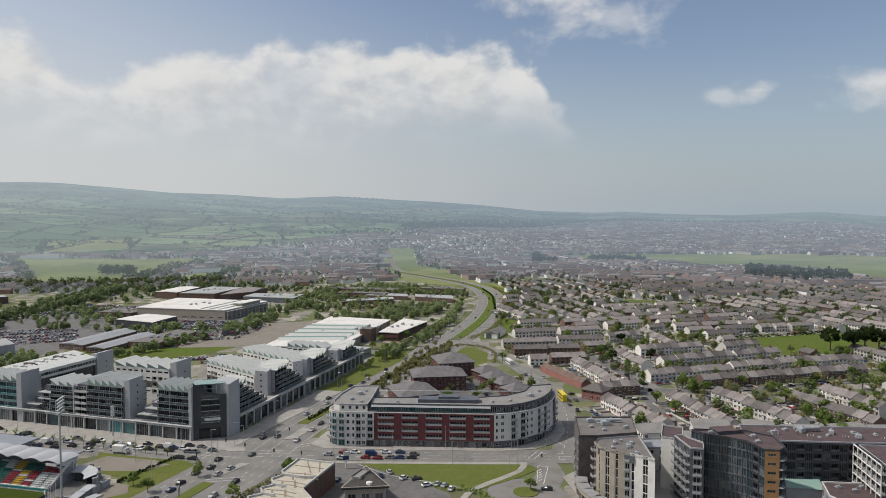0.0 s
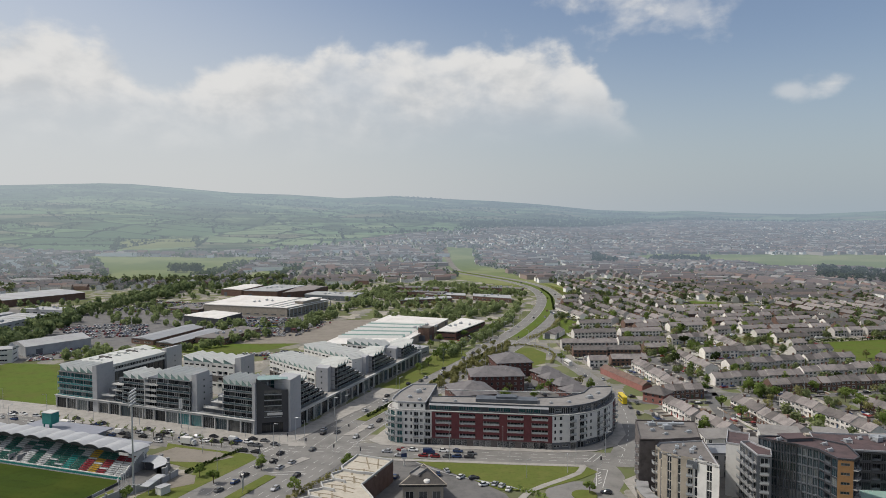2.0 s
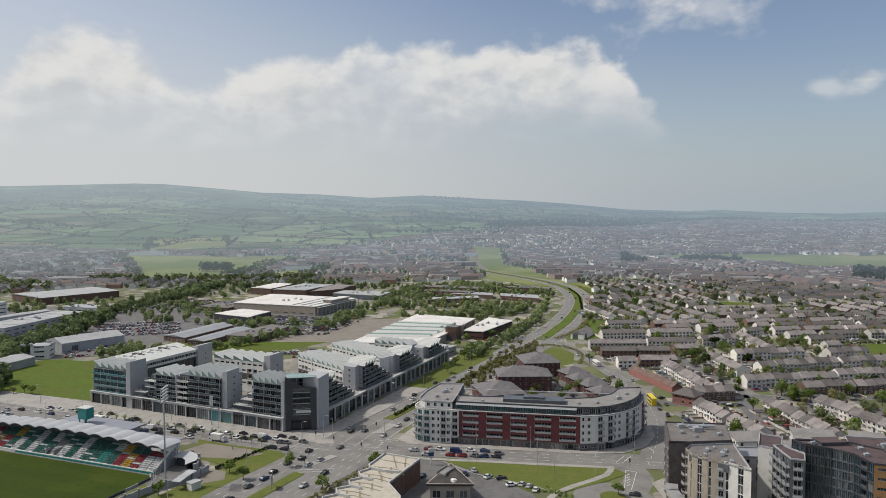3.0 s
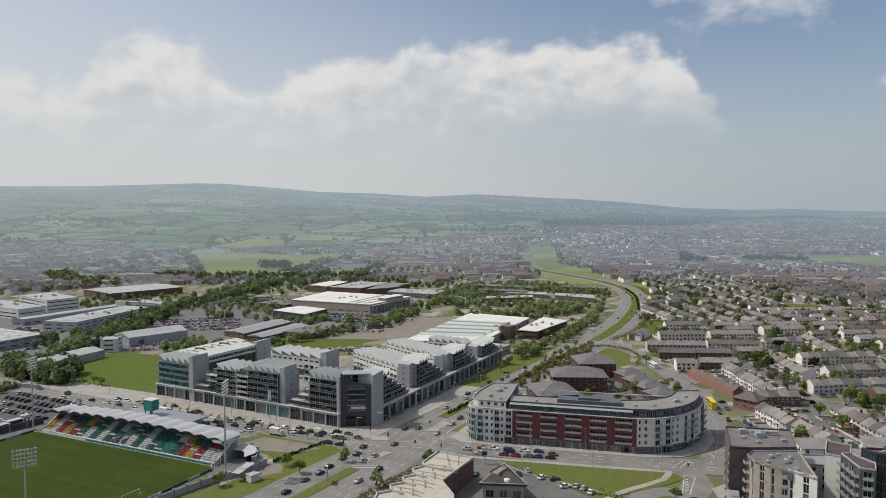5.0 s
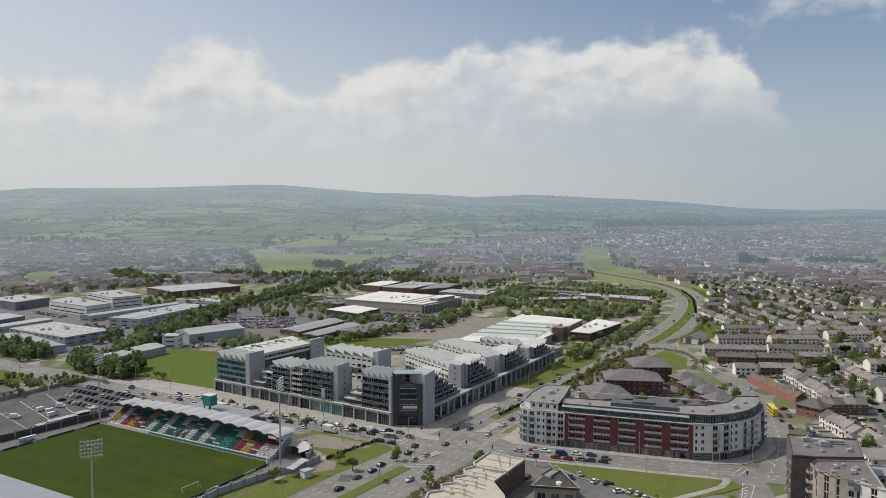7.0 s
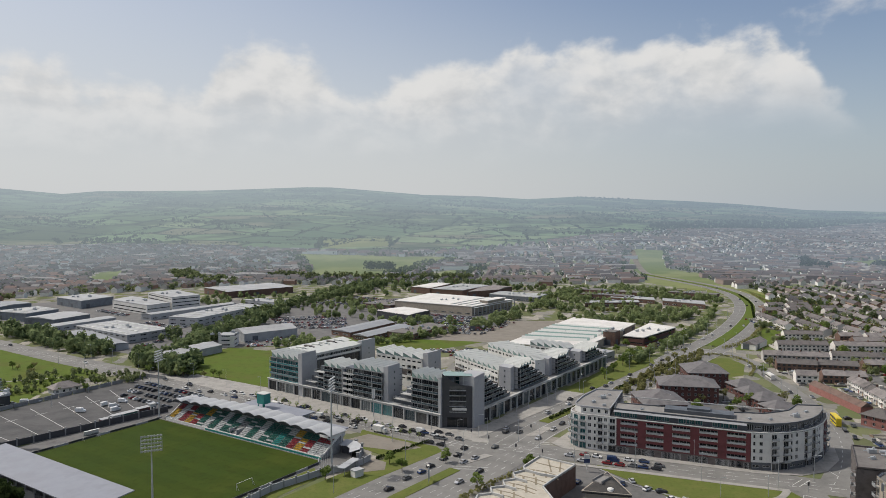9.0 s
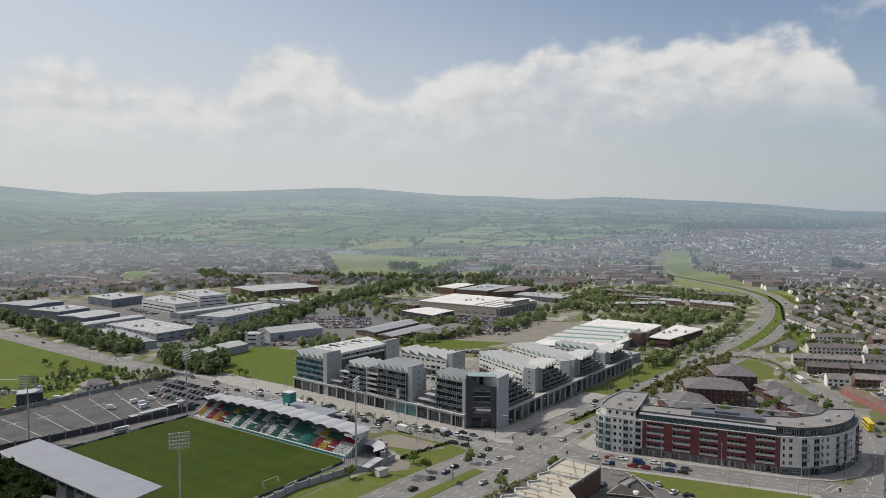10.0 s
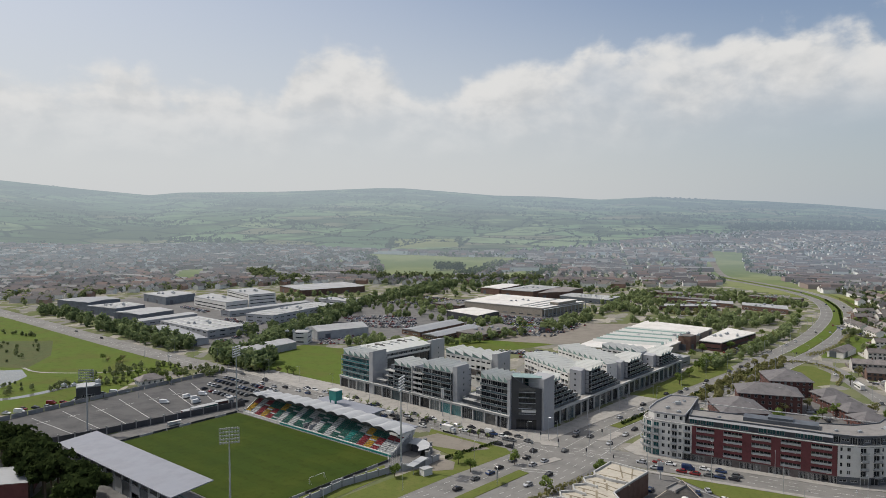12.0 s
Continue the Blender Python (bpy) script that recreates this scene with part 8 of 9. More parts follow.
# far foliage below has the haze glow painted in as well
FIELD_TREE = hazed("field_tree", lambda w, p: w.mix(w.noise(p, 0.02, 3), (0.04, 0.06, 0.028), (0.12, 0.15, 0.065)))
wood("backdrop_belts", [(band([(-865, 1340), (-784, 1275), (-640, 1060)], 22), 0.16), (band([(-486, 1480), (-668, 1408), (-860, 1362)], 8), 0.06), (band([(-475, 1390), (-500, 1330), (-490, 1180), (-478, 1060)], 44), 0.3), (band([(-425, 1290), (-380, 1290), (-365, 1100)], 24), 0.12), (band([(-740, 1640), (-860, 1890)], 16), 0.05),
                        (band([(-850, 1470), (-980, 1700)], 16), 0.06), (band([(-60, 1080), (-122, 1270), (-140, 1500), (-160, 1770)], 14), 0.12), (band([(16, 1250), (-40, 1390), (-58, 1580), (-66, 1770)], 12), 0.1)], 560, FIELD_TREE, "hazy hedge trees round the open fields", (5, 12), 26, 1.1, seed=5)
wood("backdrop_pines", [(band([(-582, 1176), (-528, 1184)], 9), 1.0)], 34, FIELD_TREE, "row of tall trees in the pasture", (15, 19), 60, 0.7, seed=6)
DARK_TREE = hazed("dark_far_tree", lambda w, p: w.mix(w.noise(p, 0.03, 3), (0.018, 0.026, 0.018), (0.05, 0.062, 0.035)))
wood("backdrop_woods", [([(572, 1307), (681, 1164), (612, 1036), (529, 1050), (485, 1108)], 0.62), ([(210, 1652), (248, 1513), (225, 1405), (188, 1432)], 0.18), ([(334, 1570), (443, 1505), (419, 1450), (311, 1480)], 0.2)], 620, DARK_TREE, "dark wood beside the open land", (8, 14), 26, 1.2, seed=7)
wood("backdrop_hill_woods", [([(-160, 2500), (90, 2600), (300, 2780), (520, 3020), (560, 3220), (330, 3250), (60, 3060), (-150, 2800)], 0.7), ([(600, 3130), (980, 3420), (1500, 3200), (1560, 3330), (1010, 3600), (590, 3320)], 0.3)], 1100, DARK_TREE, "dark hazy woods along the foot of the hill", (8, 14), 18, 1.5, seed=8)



def hedgerows():
    """Hedges and hedge trees over the hill farms."""
    rng = np.random.default_rng(21)
    pts = []
    for k in range(520):
        r, az = math.sqrt(rng.uniform(1500 ** 2, 4500 ** 2)), radians(rng.uniform(-62, 14))
        x, y = r * math.sin(az), r * math.cos(az)
        if bool(built_up(x, y)):
            continue
        turn = rng.choice([0.25, 0.25 + math.pi / 2]) + rng.normal() * 0.25
        L = rng.uniform(80, 330)
        n = int(L / 7)
        t = np.linspace(-L / 2, L / 2, n)
        bend = rng.uniform(-25, 25) * (t / L) ** 2
        hx, hy = x + t * math.cos(turn) - bend * math.sin(turn), y + t * math.sin(turn) + bend * math.cos(turn)
        size = rng.uniform(2.5, 5.5, n) * np.where(rng.random(n) < 0.15, 2.0, 1.0)
        pts += [(a, b, s) for a, b, s in zip(hx, hy, size) if rng.random() < 0.9]
    for k in range(26):
        r, az = math.sqrt(rng.uniform(2000 ** 2, 4600 ** 2)), radians(rng.uniform(-54, 12))
        x, y = r * math.sin(az), r * math.cos(az)
        for _ in range(60):
            pts.append((x + rng.normal() * 110, y + rng.normal() * 35, rng.uniform(6, 13)))
    P = np.array(pts)
    clumps = 7
    n = len(P) * clumps
    H = P[:, 2]
    base = np.repeat(np.column_stack([P[:, 0], P[:, 1], height(P[:, 0], P[:, 1]) + H * 0.45]), clumps, 0)
    rad = np.repeat(np.column_stack([H * 0.6 + 2, H * 0.6 + 2, H * 0.4]), clumps, 0)
    d = rng.normal(size=(n, 3))
    d /= np.linalg.norm(d, axis=1)[:, None]
    c = base + d * rad * rng.uniform(0.3, 1.0, (n, 1))
    a = rng.normal(size=(n, 3))
    a /= np.linalg.norm(a, axis=1)[:, None]
    b = np.cross(a, d)
    s = np.repeat(H, clumps)[:, None] * 0.35
    V = np.stack([c - a * s, c - b * s, c + a * s, c + b * s], 1).reshape(-1, 3)
    me = bpy.data.meshes.new("backdrop_hedges")
    me.from_pydata(V.tolist(), [], np.arange(4 * n).reshape(-1, 4).tolist())
    # hedge colour fades into emitted haze with distance
    me.materials.append(hazed("far_hedge", lambda w, p: w.mix(w.noise(p, 0.02, 3), (0.03, 0.042, 0.02), (0.07, 0.085, 0.04))))
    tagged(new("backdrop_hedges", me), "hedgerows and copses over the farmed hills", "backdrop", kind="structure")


hedgerows()


# ---- vehicles ----
PAINTS = [mixed("car_paint_" + n, [c], 0.25, 0.6, False) for n, c in (("silver", (0.42, 0.43, 0.45)), ("black", (0.02, 0.02, 0.024)), ("white", (0.7, 0.7, 0.69)), ("grey", (0.12, 0.125, 0.13)), ("red", (0.2, 0.018, 0.02)), ("blue", (0.022, 0.045, 0.12)))]
TYRE = material("tyre", (0.025, 0.025, 0.025), 0.9, 0.2)
WHEEL = Geo().tube((0, -0.1, 0), (0, 0.1, 0), 0.32, 0.32, 10).mesh("wheel", TYRE)


def loft(rings, close=True):
    """A closed body through cross-sections of equal point count."""
    g = Geo()
    k = len(rings[0])
    g.v = [tuple(p) for r in rings for p in r]
    for i in range(len(rings) - 1):
        for j in range(k):
            a, b = i * k + j, i * k + (j + 1) % k
            g.f.append((a, b, b + k, a + k))
    g.f += [tuple(range(k))[::-1], tuple((len(rings) - 1) * k + j for j in range(k))]
    g.m = [0] * len(g.f)
    return g


def section(x, half, lo, hi, tuck=0.85):
    return [(x, -half, lo), (x, half, lo), (x, half, (lo + hi) * 0.55), (x, half * tuck, hi), (x, -half * tuck, hi), (x, -half, (lo + hi) * 0.55)]


def car_body(van):
    if van:
        return loft([section(-2.5, 0.85, 0.35, 2.0, 0.9), section(-2.4, 0.92, 0.28, 2.15, 0.92), section(1.0, 0.92, 0.28, 2.15, 0.9), section(1.7, 0.92, 0.28, 1.25, 0.92), section(2.4, 0.88, 0.28, 1.05, 0.9), section(2.55, 0.8, 0.4, 0.8, 0.9)])
    return loft([section(-2.1, 0.74, 0.4, 0.8, 0.9), section(-2.0, 0.84, 0.26, 0.95, 0.92), section(-1.2, 0.87, 0.24, 0.98, 0.9), section(0.8, 0.87, 0.24, 0.95, 0.9), section(1.7, 0.83, 0.24, 0.8, 0.9), section(2.1, 0.72, 0.36, 0.66, 0.9)])


def car_cabin(van):
    if van:
        return loft([section(1.02, 0.84, 1.25, 2.05, 0.95), section(1.66, 0.86, 1.2, 1.3, 0.95)])
    return loft([section(-1.75, 0.76, 0.9, 0.98, 0.9), section(-1.2, 0.78, 0.92, 1.42, 0.8), section(0.15, 0.78, 0.92, 1.44, 0.8), section(0.95, 0.78, 0.9, 0.97, 0.9)])


ROOF_PANEL = Geo().box(-1.15, 0.1, -0.6, 0.6, 1.42, 1.47)
CARS = []
for van in (False, True):
    for paint in PAINTS:
        CARS.append((car_body(van).mesh("car", paint), car_cabin(van).mesh("windows", GLASS), None if van else ROOF_PANEL.mesh("roof", paint), van, paint.name.split("_")[-1]))


def car(x, y, turn, pick=None, group="road traffic"):
    i = dice.choice((0, 0, 1, 1, 1, 2, 2, 3, 3, 4, 5)) if pick is None else pick
    body, cabin, roof, van, colour = CARS[i]
    ob = part("van" if van else "car", body, None, at=pose(x, y, 0.13, 0, 0, turn))
    tagged(ob, f"{colour} {'panel van' if van else 'family car'} standing on the asphalt", "van" if van else "car", group)
    part("glazing", cabin, None, ob)
    if roof:
        part("roof_panel", roof, None, ob)
    if math.hypot(x, y) > 345:
        return
    for a in (-1.35, 1.35):
        for b in (-0.78, 0.78):
            part("wheel", WHEEL, None, ob, at=Matrix.Translation((a, b, 0.32)))


def heading(path, x, y):
    P = np.array(smooth(path, 4.0))
    i = int(np.argmin(np.hypot(P[:, 0] - x, P[:, 1] - y)))
    a, b = P[max(0, i - 1)], P[min(len(P) - 1, i + 1)]
    side = (b[0] - a[0]) * (y - P[i][1]) - (b[1] - a[1]) * (x - P[i][0])
    t = math.degrees(math.atan2(b[1] - a[1], b[0] - a[0]))
    return t if side > 0 else t + 180


for x, y in ((-208, 321), (-190, 314), (-164, 307), (-154, 299), (-152, 304), (-142, 296), (-131, 293), (-129, 299), (-111, 293), (-110, 297), (-105, 289), (-104, 295), (-98, 291), (-305, 339), (-281, 332), (-393, 361), (-502, 391), (-552, 405), (-187, 305), (-171, 300), (-226, 313), (-245, 325)):
    car(x, y, heading(BLVD, x, y))
car(-118, 295, heading(BLVD, -118, 295), 8)
car(-176, 302, heading(BLVD, -176, 302), 8)
for x, y in ((-92, 280), (-92, 271), (-96, 265), (-84, 270), (-87, 264), (-98, 255), (-99, 248), (-102, 240), (-104, 228), (-80, 286), (-82, 243), (-78, 256)):
    car(x, y, heading(N_SOUTH, x, y))
for x, y in ((-65, 304), (-61, 319), (-56, 341), (-62, 352), (-62, 366), (-55, 375), (-48, 412), (-46, 421), (-37, 427), (-37, 447), (-21, 481), (-10, 515), (-20, 500), (8, 600), (15, 621), (43, 683), (48, 727), (32, 677), (-6, 550), (-75, 310), (-81, 308), (56, 840), (68, 880), (52, 900), (30, 1030)):
    car(x, y, heading(N_NORTH, x, y))
for i, (x, y) in enumerate(((-48, 286), (-42, 288.5), (-42, 281.5), (-37, 288.5), (-32, 282), (-27, 281.5), (-24, 288.5), (-22, 282), (-18, 288.5), (-18, 282), (-12, 286), (-13, 282))):
    car(x, y, heading(CROSS, x, y) , (0, 4, 0, 2, 4, 4, 2, 3, 5, 5, 3, 1)[i])
car(-30, 286, 2, 11)
for x, y, t in ((-15, 260, 60), (-10, 259, 20), (-6, 253, 30), (-2, 254, 70), (0.5, 252.5, 70), (3, 249.5, 75), (-21, 266, 110), (-24, 262, 100), (-40, 258, 80), (38, 249, 170), (-48, 256, 60)):
    car(x, y, t, group="parked cars")
for x, y in ((67, 363), (69, 352), (8, 441), (52, 432), (35, 500)):
    car(x, y, heading(SIDE, x, y))
for x, y, t in ((-12, 384, 90), (-8, 384, 90), (20, 400, 20), (17, 398, 20), (24, 384, 110), (12, 420, 15)):
    car(x, y, t, group="office cars")
for k in range(4):
    for i in range(11 if k else 15):
        x, y = -312 + i * 4.1 + k * 4.2, 329 - i * 1.15 - k * 9.5
        if (i * 5 + k * 3) % 7:
            car(x, y, 72 + (i * 37 % 5), group="stadium car park")
for x, y, t in ((-294, 282, 80), (-287, 281, 60), (-290, 290, 10), (-281, 276, 75), (-296, 268, 20)):
    car(x, y, t, 8, "stadium minibuses")
for k in range(5):
    for i in range(8):
        if (i * 3 + k * 5) % 6:
            car(-262 + i * 4.2 + k * 3, 585 + k * 12 + i * 1.3, 70, group="retail car park")
for k in range(2):
    for i in range(8):
        car(-160 + i * 3.6, 492 + k * 3 - i * 1.2, 75, group="rear car park")
for i, (x, y, t) in enumerate(((109, 470, 100), (115, 430, 100), (120, 408, 20), (135, 391, 5), (160, 392, 10), (178, 380, 95), (183, 362, 95), (186, 330, 95), (150, 450, 15), (170, 455, 15), (200, 461, 12), (225, 466, 12), (130, 484, 12), (165, 492, 12), (190, 498, 15), (115, 350, 95), (109, 330, 95), (72, 385, 30), (76, 350, 80), (72, 372, 100), (62, 425, 100), (205, 404, 12), (230, 410, 12), (146, 376, 85))):
    car(x, y, t, group="street parking")


for i in range(15):
    car(-356 + i * 1.15 + (i % 3) * 2.4, 214 + i * 4.4, 10 + (i * 29 % 20), (4, 2, 8, 4, 1, 0, 10, 4, 2, 3, 1, 4, 0, 8, 2)[i], "yard vehicles")
for i, (t, k) in enumerate(((0.50, 5.2), (0.53, -2), (0.56, 5.2), (0.585, -5.4), (0.62, 2), (0.66, 5.4), (0.69, -2), (0.72, -5.4), (0.745, 2), (0.78, 5.4), (0.8, -5.4), (0.83, -2), (0.87, 2), (0.9, 5.4), (0.92, -5.4))):
    P, N = sides(smooth(BLVD[3:], 3.0))
    j = int(t * (len(P) - 1))
    x, y = P[j] + N[j] * k
    car(x, y, heading(BLVD, x, y))
for i in range(26):
    P, N = sides(smooth(BLVD[4:], 3.0))
    j = int((0.16 + 0.78 * (i * 0.618 % 1)) * (len(P) - 1))
    x, y = P[j] + N[j] * (2.0, -5.6, -2.2, 5.4)[i % 4]
    car(x, y, heading(BLVD, x, y))
for t, k in ((0.12, 9), (0.2, -9), (0.27, 6), (0.33, -12), (0.4, 10), (0.46, -6), (0.52, 12), (0.6, -9), (0.68, 6), (0.78, -12), (0.88, 10)):
    P, N = sides(smooth(N_LOW, 3.0))
    j = int(t * (len(P) - 1))
    x, y = P[j] + N[j] * k
    car(x, y, heading(N_LOW, x, y))


def bus(x, y, turn, paint, label, decks=2):
    h = 4.2 if decks == 2 else 3.1
    th = thing("bus", pose(x, y, 0.12, 0, 0, turn), label, "bus")
    part("body", loft([section(-5.2, 1.2, 0.4, h, 0.97), section(-5.1, 1.26, 0.3, h, 0.97), section(5.0, 1.26, 0.3, h, 0.97), section(5.25, 1.15, 0.4, h - 0.3, 0.95)]), paint, th)
    for d in range(decks):
        part("window_band", Geo().box(-4.9, 4.9, -1.29, 1.29, 1.2 + d * 1.75, 2.0 + d * 1.75), GLASS, th)
    for a in (-3.2, 3.4):
        for b in (-1.1, 1.1):
            part("wheel", WHEEL, None, th, at=pose(a, b, 0.48) @ Matrix.Diagonal((1.5, 1.3, 1.5, 1)))


bus(65, 374, heading(SIDE, 65, 374), material("bus_yellow", (0.62, 0.47, 0.02), 0.4, 0.1), "yellow double-decker bus on the side road")
bus(45, 467, heading(SIDE, 45, 467), WHITE_WALL, "white single-decker coach on the side road", 1)


def lorry(x, y, turn, label):
    th = thing("lorry", pose(x, y, 0.12, 0, 0, turn), label, "lorry")
    part("box", Geo().box(-3.5, 1.8, -1.2, 1.2, 0.9, 3.4), WHITE_WALL, th)
    part("cab", loft([section(1.95, 1.1, 0.5, 2.5, 0.95), section(3.0, 1.1, 0.5, 2.4, 0.95), section(3.6, 1.05, 0.5, 1.4, 0.95)]), WHITE_WALL, th)
    part("windscreen", Geo().box(3.02, 3.3, -0.95, 0.95, 1.5, 2.1), GLASS, th)
    for a in (-2.4, 2.6):
        for b in (-1.0, 1.0):
            part("wheel", WHEEL, None, th, at=pose(a, b, 0.45) @ Matrix.Diagonal((1.4, 1.4, 1.4, 1)))


lorry(-136, 288.5, -14, "white box lorry in the boulevard queue")
lorry(-205, 308, -16, "white box lorry on the boulevard")
lorry(-172, 606, 10, "white lorry in the gravel yard")
shed([(-186, 578), (-176, 580), (-177, 584), (-187, 582)], 2.6, RED_CLAD, BRICK, "rust-red shipping container in the yard", 0, 0, "container")


# ---- street furniture ----
def lamp_kit(h, arm):
    pole = Geo().tube((0, 0, 0), (0, 0, h), 0.11, 0.06, 7).tube((0, 0, h), (arm, 0, h + 0.25), 0.05, 0.04, 6)
    return pole.mesh("street_lamp", STEEL), Geo().box(arm - 0.1, arm + 0.75, -0.14, 0.14, h + 0.18, h + 0.34).mesh("lamp_head", STEEL)


LAMPS = {k: lamp_kit(*k) for k in ((10.0, 1.6), (7.0, 0.9))}


def street_lamp(x, y, turn, kind=(10.0, 1.6)):
    pole, head = LAMPS[kind]
    ob = tagged(part("street_lamp", pole, None, at=pose(x, y, 0.1, 0, 0, turn)), "galvanised street lamp with one arm", "street lamp", "street lamps")
    part("lamp_head", head, None, ob)


for path, off, n in ((BLVD[3:], 11.5, 12), (BLVD[3:], -11.5, 10), (N_NORTH[:7], 15, 16), (N_NORTH[:7], -15, 16), (CROSS[:5], 9, 5), (CROSS[1:6], -9, 5), (SIDE, 6.5, 10), (N_SOUTH, 19, 4)):
    P, N = sides(smooth(path, 3.0))
    for i in np.linspace(2, len(P) - 3, n).astype(int):
        q = P[i] + N[i] * off
        street_lamp(q[0], q[1], math.degrees(math.atan2(-N[i][1] * off, -N[i][0] * off)))
for x, y, t in ((112, 410, 0), (116, 440, 0), (140, 398, 90), (170, 401, 90), (184, 340, 180), (107, 340, 0), (150, 459, 90), (200, 470, 90), (-90, 330, 0), (-80, 350, 0), (-70, 372, 0), (-58, 392, 0), (10, 262, 0), (26, 268, 90), (-325, 300, 0), (-318, 270, 0)):
    street_lamp(x, y, t, (7.0, 0.9))


def traffic_light(x, y, turn):
    ob = tagged(part("traffic_light", Geo().tube((0, 0, 0), (0, 0, 3.4), 0.07, 0.06, 6), STEEL, at=pose(x, y, 0.1, 0, 0, turn)), "black traffic signal on a grey post", "traffic light", "junction signals")
    part("signal_head", Geo().box(-0.25, 0.25, -0.22, 0.22, 2.5, 3.9), DARK_CLAD, ob)


for x, y in ((-94, 296), (-100, 277), (-62, 296), (-58, 280), (-88, 262), (-84, 290), (-70, 312), (-70, 283), (40, 277), (44, 294), (56, 290), (-8, 540), (14, 552), (-2, 556)):
    traffic_light(x, y, dice.uniform(0, 360))


def sign_pylon(x, y):
    th = thing("sign_pylon", pose(x, y, 0, 0, 0, 20), "tall white and blue shop sign pylon", "sign")
    part("post", Geo().box(-0.2, 0.2, -0.2, 0.2, 0, 7), WHITE_WALL, th)
    part("panel", Geo().box(-1.1, 1.1, -0.25, 0.25, 3, 6.8), WHITE_WALL, th)
    part("panel_band", Geo().box(-1.12, 1.12, -0.27, 0.27, 3.6, 5.2), PAINTS[5], th)


sign_pylon(-38.5, 271)
th = thing("road_sign", pose(-93, 240, 0, 0, 0, -75), "grey-backed gantry road sign on two posts", "sign")
part("post", Geo().box(-1.5, -1.35, 0, 0.15, 0, 5), STEEL, th)
part("post", Geo().box(1.35, 1.5, 0, 0.15, 0, 5), STEEL, th)
part("sign_panel", Geo().box(-2, 2, -0.08, 0, 2.4, 5.4), STEEL, th)
th = thing("banner_mast", pose(-150, 311, 0), "slim white banner mast on the forecourt", "mast")
part("pole", Geo().tube((0, 0, 0), (0, 0, 14), 0.25, 0.2, 8), STEEL, th)
part("banner", Geo().box(-0.8, 0.8, -0.15, 0.15, 9.5, 14.2), WHITE_WALL, th)

# hedges, paths and kerbed strips
def hedge(points, w, h, leaf, label):
    """A clipped hedge of leaf clumps along a line."""
    P, N = sides(smooth(points, 1.2))
    rng = np.random.default_rng(len(points) + int(abs(points[0][0])))
    g = Geo()
    for p, n in zip(P, N):
        for k in range(5):
            c = np.array([*(p + n * rng.uniform(-w / 2, w / 2)), rng.uniform(0.2, h) + 0.2]) + rng.normal(size=3) * 0.15
            a = rng.normal(size=3)
            a /= np.linalg.norm(a)
            b = np.cross(a, rng.normal(size=3))
            b /= np.linalg.norm(b)
            s = rng.uniform(0.4, 0.8)
            g.face([c - a * s, c - b * s, c + a * s, c + b * s])
    tagged(part("hedge", g, leaf), label, "hedge", kind="stuff")


hedge([(-66, 336), (-52, 376), (-38, 415), (-12, 495)], 1.6, 1.4, LEAF_DARK, "clipped dark hedge along the median")
hedge([(56, 740), (59, 800), (61, 870), (54, 950)], 1.8, 1.6, LEAF_DARK, "shrubs along the bend median")
hedge([(22, 560), (40, 600), (58, 680), (76, 780), (80, 880), (70, 970)], 3.0, 2.0, LEAF_DRY, "brown hedge beside the carriageway")
hedge([(3, 526), (16, 534), (30, 524), (38, 500), (34, 470)], 1.6, 1.2, LEAF_DRY, "low hedge round the loop lawn")
hedge([(-110, 284), (-120, 262), (-122, 256)], 1.0, 0.8, LEAF_DARK, "low hedge beside the stadium lawn")
hedge([(236, 562), (300, 580), (345, 600)], 2.5, 2.2, LEAF_DARK, "dark hedge along the park lawn")
hedge([(-62, 262), (-72, 240), (-80, 215)], 2.2, 1.6, LEAF_DRY, "scrubby planting beside the market hall")
hedge([(6, 250), (14, 244), (18, 236)], 3, 1.2, LEAF, "green shrubs at the car park edge")
ribbon("path", [(33, 276), (30, 268), (22, 260), (10, 248), (6, 236)], 2.6, 0.26, PAVING, "curving pale concrete footpath over the lawn", "path", 0.06)
ribbon("path", [(-34, 275), (-20, 263), (-4, 256), (8, 250)], 0.8, 0.28, CONCRETE, "thin concrete kerb between lawn and car park", "kerb", 0.1)
ribbon("pavement", [(-50, 277.2), (-20, 277), (10, 276.3), (34, 276.2)], 2.4, 0.27, PAVING, "concrete footway along the lawn", "pavement", 0.14)
sheet("stadium_lawn", [(-146, 290), (-126, 284), (-104, 279), (-100, 274), (-104, 262), (-112, 240), (-124, 200), (-140, 200), (-128, 238), (-118, 250), (-120, 260), (-138, 268)], 0.13, GRASS, "grass verge wrapped round the stadium corner", "lawn", 0.08)
sheet("gravel_court", [(-140, 285), (-118, 280), (-110, 275), (-118, 268), (-136, 268), (-146, 274)], 0.17, BARE, "oval gravel court beside the stadium", "court")
sheet("gravel_court", [(-124, 256), (-117, 254), (-114, 246), (-122, 240), (-130, 246)], 0.17, BARE, "bare patch beside the stadium gate", "court")
sheet("traffic_island", [(-92, 290), (-84, 291), (-86, 297), (-93, 296)], 0.25, PAVING, "paved traffic island at the junction", "island", 0.14)
sheet("traffic_island", [(-86, 262), (-78, 276), (-82, 277), (-89, 263)], 0.26, PAVING, "paved traffic island between lanes", "island", 0.14)
sheet("traffic_island", [(-72, 306), (-66, 308), (-62, 322), (-66, 323)], 0.26, PAVING, "paved traffic island between carriageways", "island", 0.14)
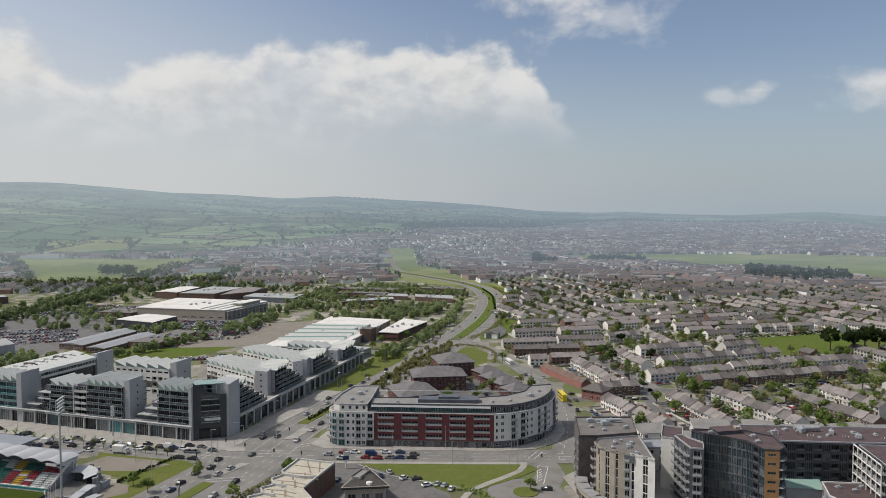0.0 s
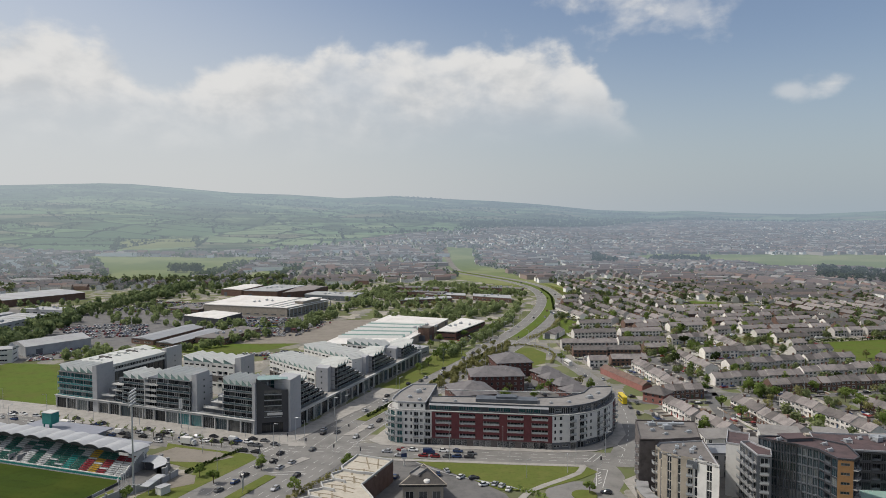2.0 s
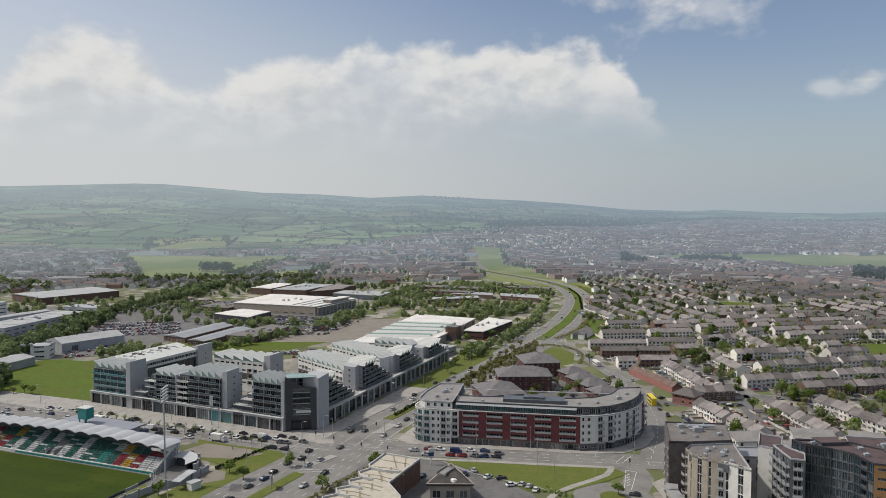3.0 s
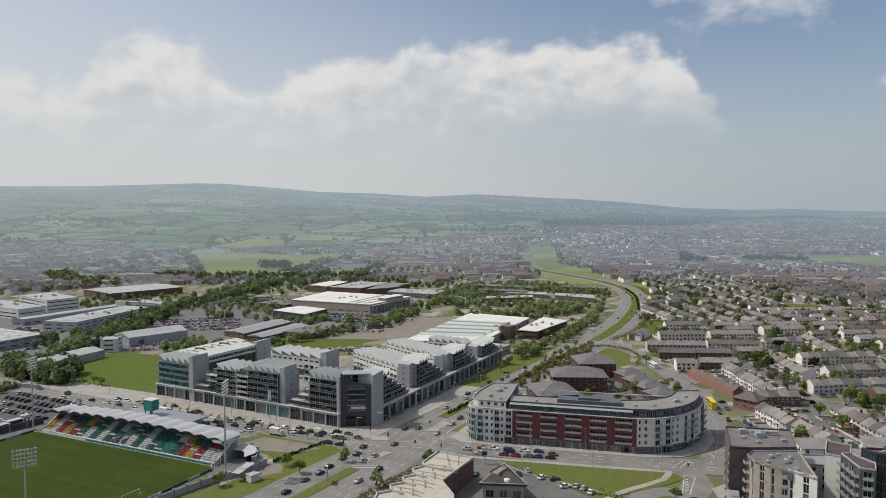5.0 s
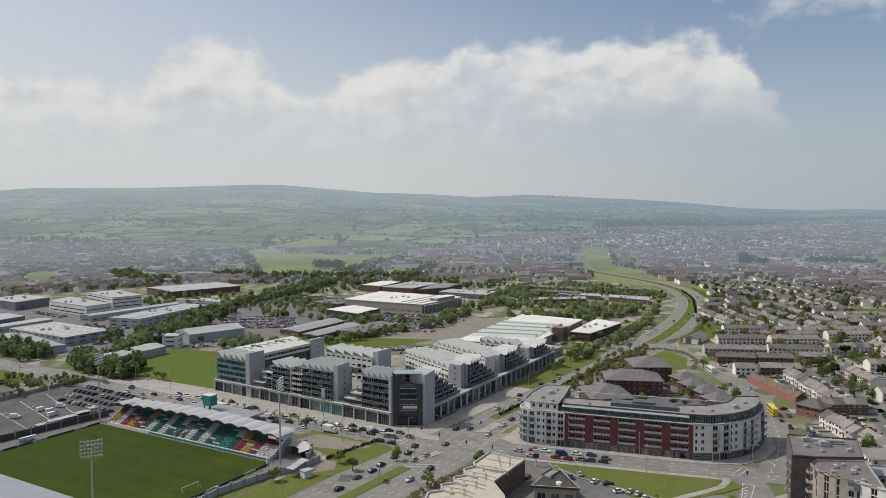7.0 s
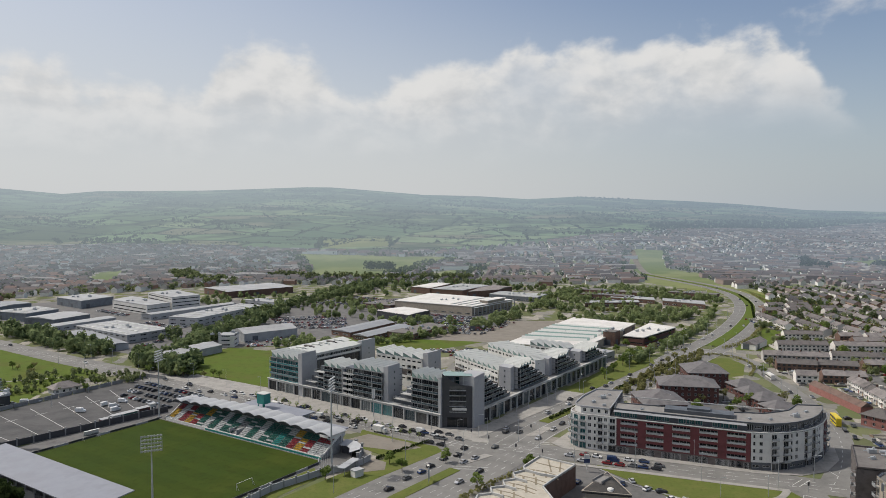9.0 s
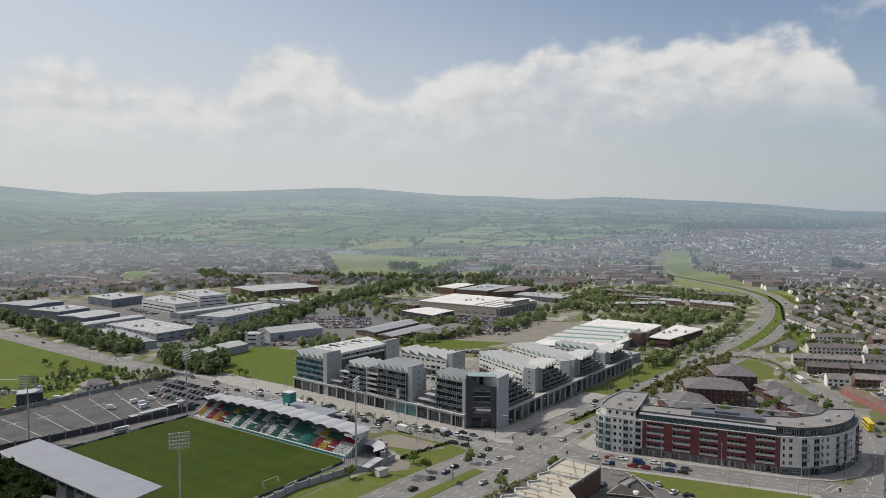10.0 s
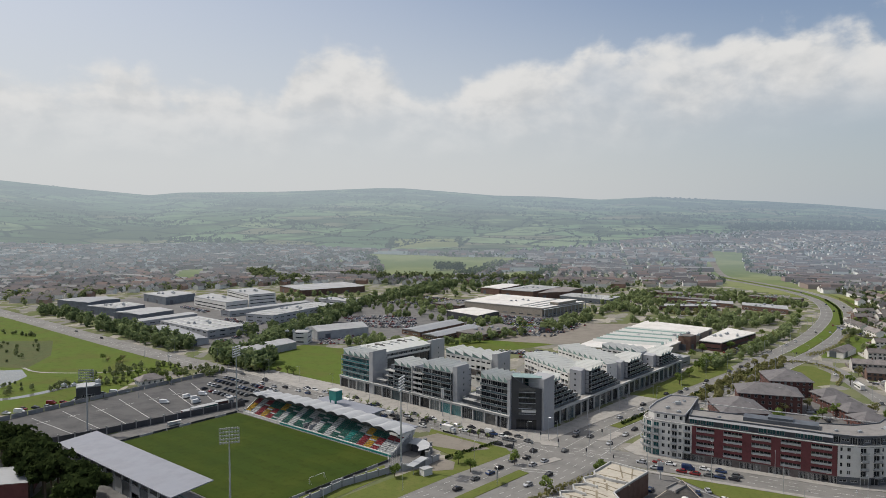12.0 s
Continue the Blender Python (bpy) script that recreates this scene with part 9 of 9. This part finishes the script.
sheet("industrial_yard", [(-760, 500), (-640, 480), (-520, 436), (-430, 405), (-370, 392), (-366, 440), (-300, 460), (-270, 560), (-180, 640), (-190, 760), (-330, 800), (-420, 690), (-520, 700), (-700, 660)], 0.03, ASPHALT_OLD, "asphalt yards and lanes between the sheds", "yard")
sheet("roadside_verge", [(-71, 395), (-57.5, 392), (-42, 437), (-24, 490), (-30, 520), (-46, 515), (-54, 462)], 0.16, GRASS, "green verge between shops and carriageway", "verge", 0.1)
sheet("roadside_verge", [(-30, 390), (-22, 420), (0, 500), (14, 535), (4, 540), (-22, 470), (-44, 400)], 0.05, ROUGH_GRASS, "rough grass verge beside the carriageway", "verge")
sheet("bend_verge", [(30, 560), (50, 560), (66, 620), (86, 740), (92, 860), (84, 960), (60, 1040), (72, 960), (78, 860), (70, 760), (54, 660), (34, 585)], 0.04, MEADOW, "green verge round the carriageway bend", "verge")
sheet("river_pond", [(-520, 262), (-456, 281), (-447, 288), (-425, 277), (-409, 250), (-430, 236)], 0.1, WATER, "shallow park pond with pale water", "pond")
ribbon("stream", [(-420, 236), (-392, 230), (-380, 240), (-377, 258), (-377, 276), (-372, 284)], 6, 0.09, WATER, "narrow stream beside the car park", "stream")
ribbon("park_path", [(-452, 292), (-430, 288), (-400, 300), (-372, 322)], 1.8, 0.08, PAVING, "pale gravel path across the meadow", "path")
crossing = sheet("crossing_apron", [(34, 281), (44, 280), (47, 292), (38, 293)], 0.122, ASPHALT, "asphalt crossing apron with painted lines", "road")
for a, b in (((35.3, 282.3), (39.9, 290.6)), ((37.6, 281.6), (42.3, 290.2)), ((50.5, 303.9), (53.2, 297.8)), ((38.1, 273.8), (42.0, 272.6)), ((42.0, 272.6), (37.5, 254.5)), ((38.1, 273.8), (35.1, 255.0)), ((-66, 297), (-56, 303)), ((-64.5, 294.8), (-54.8, 300.6)), ((-102, 283), (-97, 296)), ((-99.6, 282.2), (-94.8, 295)), ((-90, 259), (-76, 262)), ((-89, 256.6), (-75, 259.6))):
    part("painted_line", Geo().box(0, gap(a, b), -0.13, 0.13, 0, 0.012), WHITE_LINE, crossing, at=along(a, b, 0.14))
for k in range(5):
    part("painted_line", Geo().box(0, 2.2, -0.18, 0.18, 0, 0.012), WHITE_LINE, crossing, at=pose(36.4 + 0.3 * k, 258 + 2.6 * k, 0.14, 0, 0, 50))
# roundabout with planted middle
th = tagged(part("roundabout", Geo().prism([(30 + 4.6 * math.cos(a / 8 * math.pi), 247 + 4.6 * math.sin(a / 8 * math.pi)) for a in range(16)], 0, 0.35), GRASS), "small planted roundabout with a kerb", "roundabout", kind="structure")
sheet("roundabout_road", [(30 + 14 * math.cos(a / 12 * math.pi), 247 + 13 * math.sin(a / 12 * math.pi)) for a in range(24)], 0.11, ASPHALT, "asphalt ring round the small roundabout", "road")
ribbon("road_link", [(40, 278), (42, 266), (38, 254)], 11, 0.105, ASPHALT, "short asphalt link to the roundabout", "road")


def car_lots():
    """Rows of cars left in the works' and shops' car parks."""
    rng = random.Random(31)
    g = Geo()
    lots = [([(-256, 614), (-198, 552), (-168, 562), (-158, 636), (-200, 655), (-237, 636)], 8), ([(-486, 500), (-450, 488), (-430, 512), (-462, 514), (-494, 530)], 80), ([(-408, 416), (-400, 417), (-398, 466), (-408, 462)], 5),
            ([(-190, 470), (-150, 468), (-150, 490), (-185, 492)], 10), ([(-40, 510), (-30, 505), (-10, 590), (-22, 600)], 70), ([(-345, 475), (-322, 445), (-300, 470), (-310, 500)], 30), ([(-470, 628), (-420, 622), (-420, 640), (-470, 648)], 10),
            ([(-600, 560), (-540, 540), (-545, 556), (-600, 576)], -20), ([(-320, 655), (-200, 640), (-198, 655), (-320, 670)], -8), ([(-420, 690), (-330, 690), (-330, 760), (-400, 780)], 12), ([(-345, 530), (-295, 555), (-325, 615), (-400, 590)], 25)]
    for poly, turn in lots:
        xs, ys = [p[0] for p in poly], [p[1] for p in poly]
        cx, cy = sum(xs) / len(xs), sum(ys) / len(ys)
        c, s = math.cos(radians(turn)), math.sin(radians(turn))
        for j in range(-18, 19):
            for i in range(-40, 41):
                v = (j // 2) * 17 + (j % 2) * 5.4
                u = i * 2.6
                x, y = cx + c * u - s * v, cy + s * u + c * v
                if rng.random() < 0.25 or not inside(x, y, poly):
                    continue
                m = np.array([[c, -s], [s, c]])
                z0, side = 0.1, rng.uniform(-0.3, 0.3)
                for hw, y0, y1, a, b, t, k in ((0.88, -2.1, 2.1, 0.25, 0.85, 0.0, 0), (0.76, -1.5, 0.9, 0.85, 1.42, 0.25, 1)):
                    n = len(g.v)
                    for zz, sh in ((a, 0), (b, t)):
                        for px, py in ((-hw + sh * 0.4, y0 + sh), (hw - sh * 0.4, y0 + sh), (hw - sh * 0.4, y1 - sh), (-hw + sh * 0.4, y1 - sh)):
                            q = m @ np.array([px, py + side])
                            g.v.append((x + q[0], y + q[1], z0 + zz))
                    g.f += [tuple(n + e for e in f) for f in ((0, 1, 5, 4), (1, 2, 6, 5), (2, 3, 7, 6), (3, 0, 4, 7), (4, 5, 6, 7))]
                    g.m += [k, k, k, k, 0]
    paint = mixed("far_car_paint", [(0.55, 0.56, 0.58), (0.05, 0.05, 0.055), (0.3, 0.31, 0.33), (0.7, 0.7, 0.7), (0.05, 0.07, 0.16), (0.25, 0.03, 0.03), (0.12, 0.125, 0.13)], 0.35, 0.5)
    tagged(part("parked_cars", g.mesh("parked_cars", paint, SHADOW_GLASS), None), "rows of small cars left in the works' car parks", "cars", kind="stuff")


car_lots()
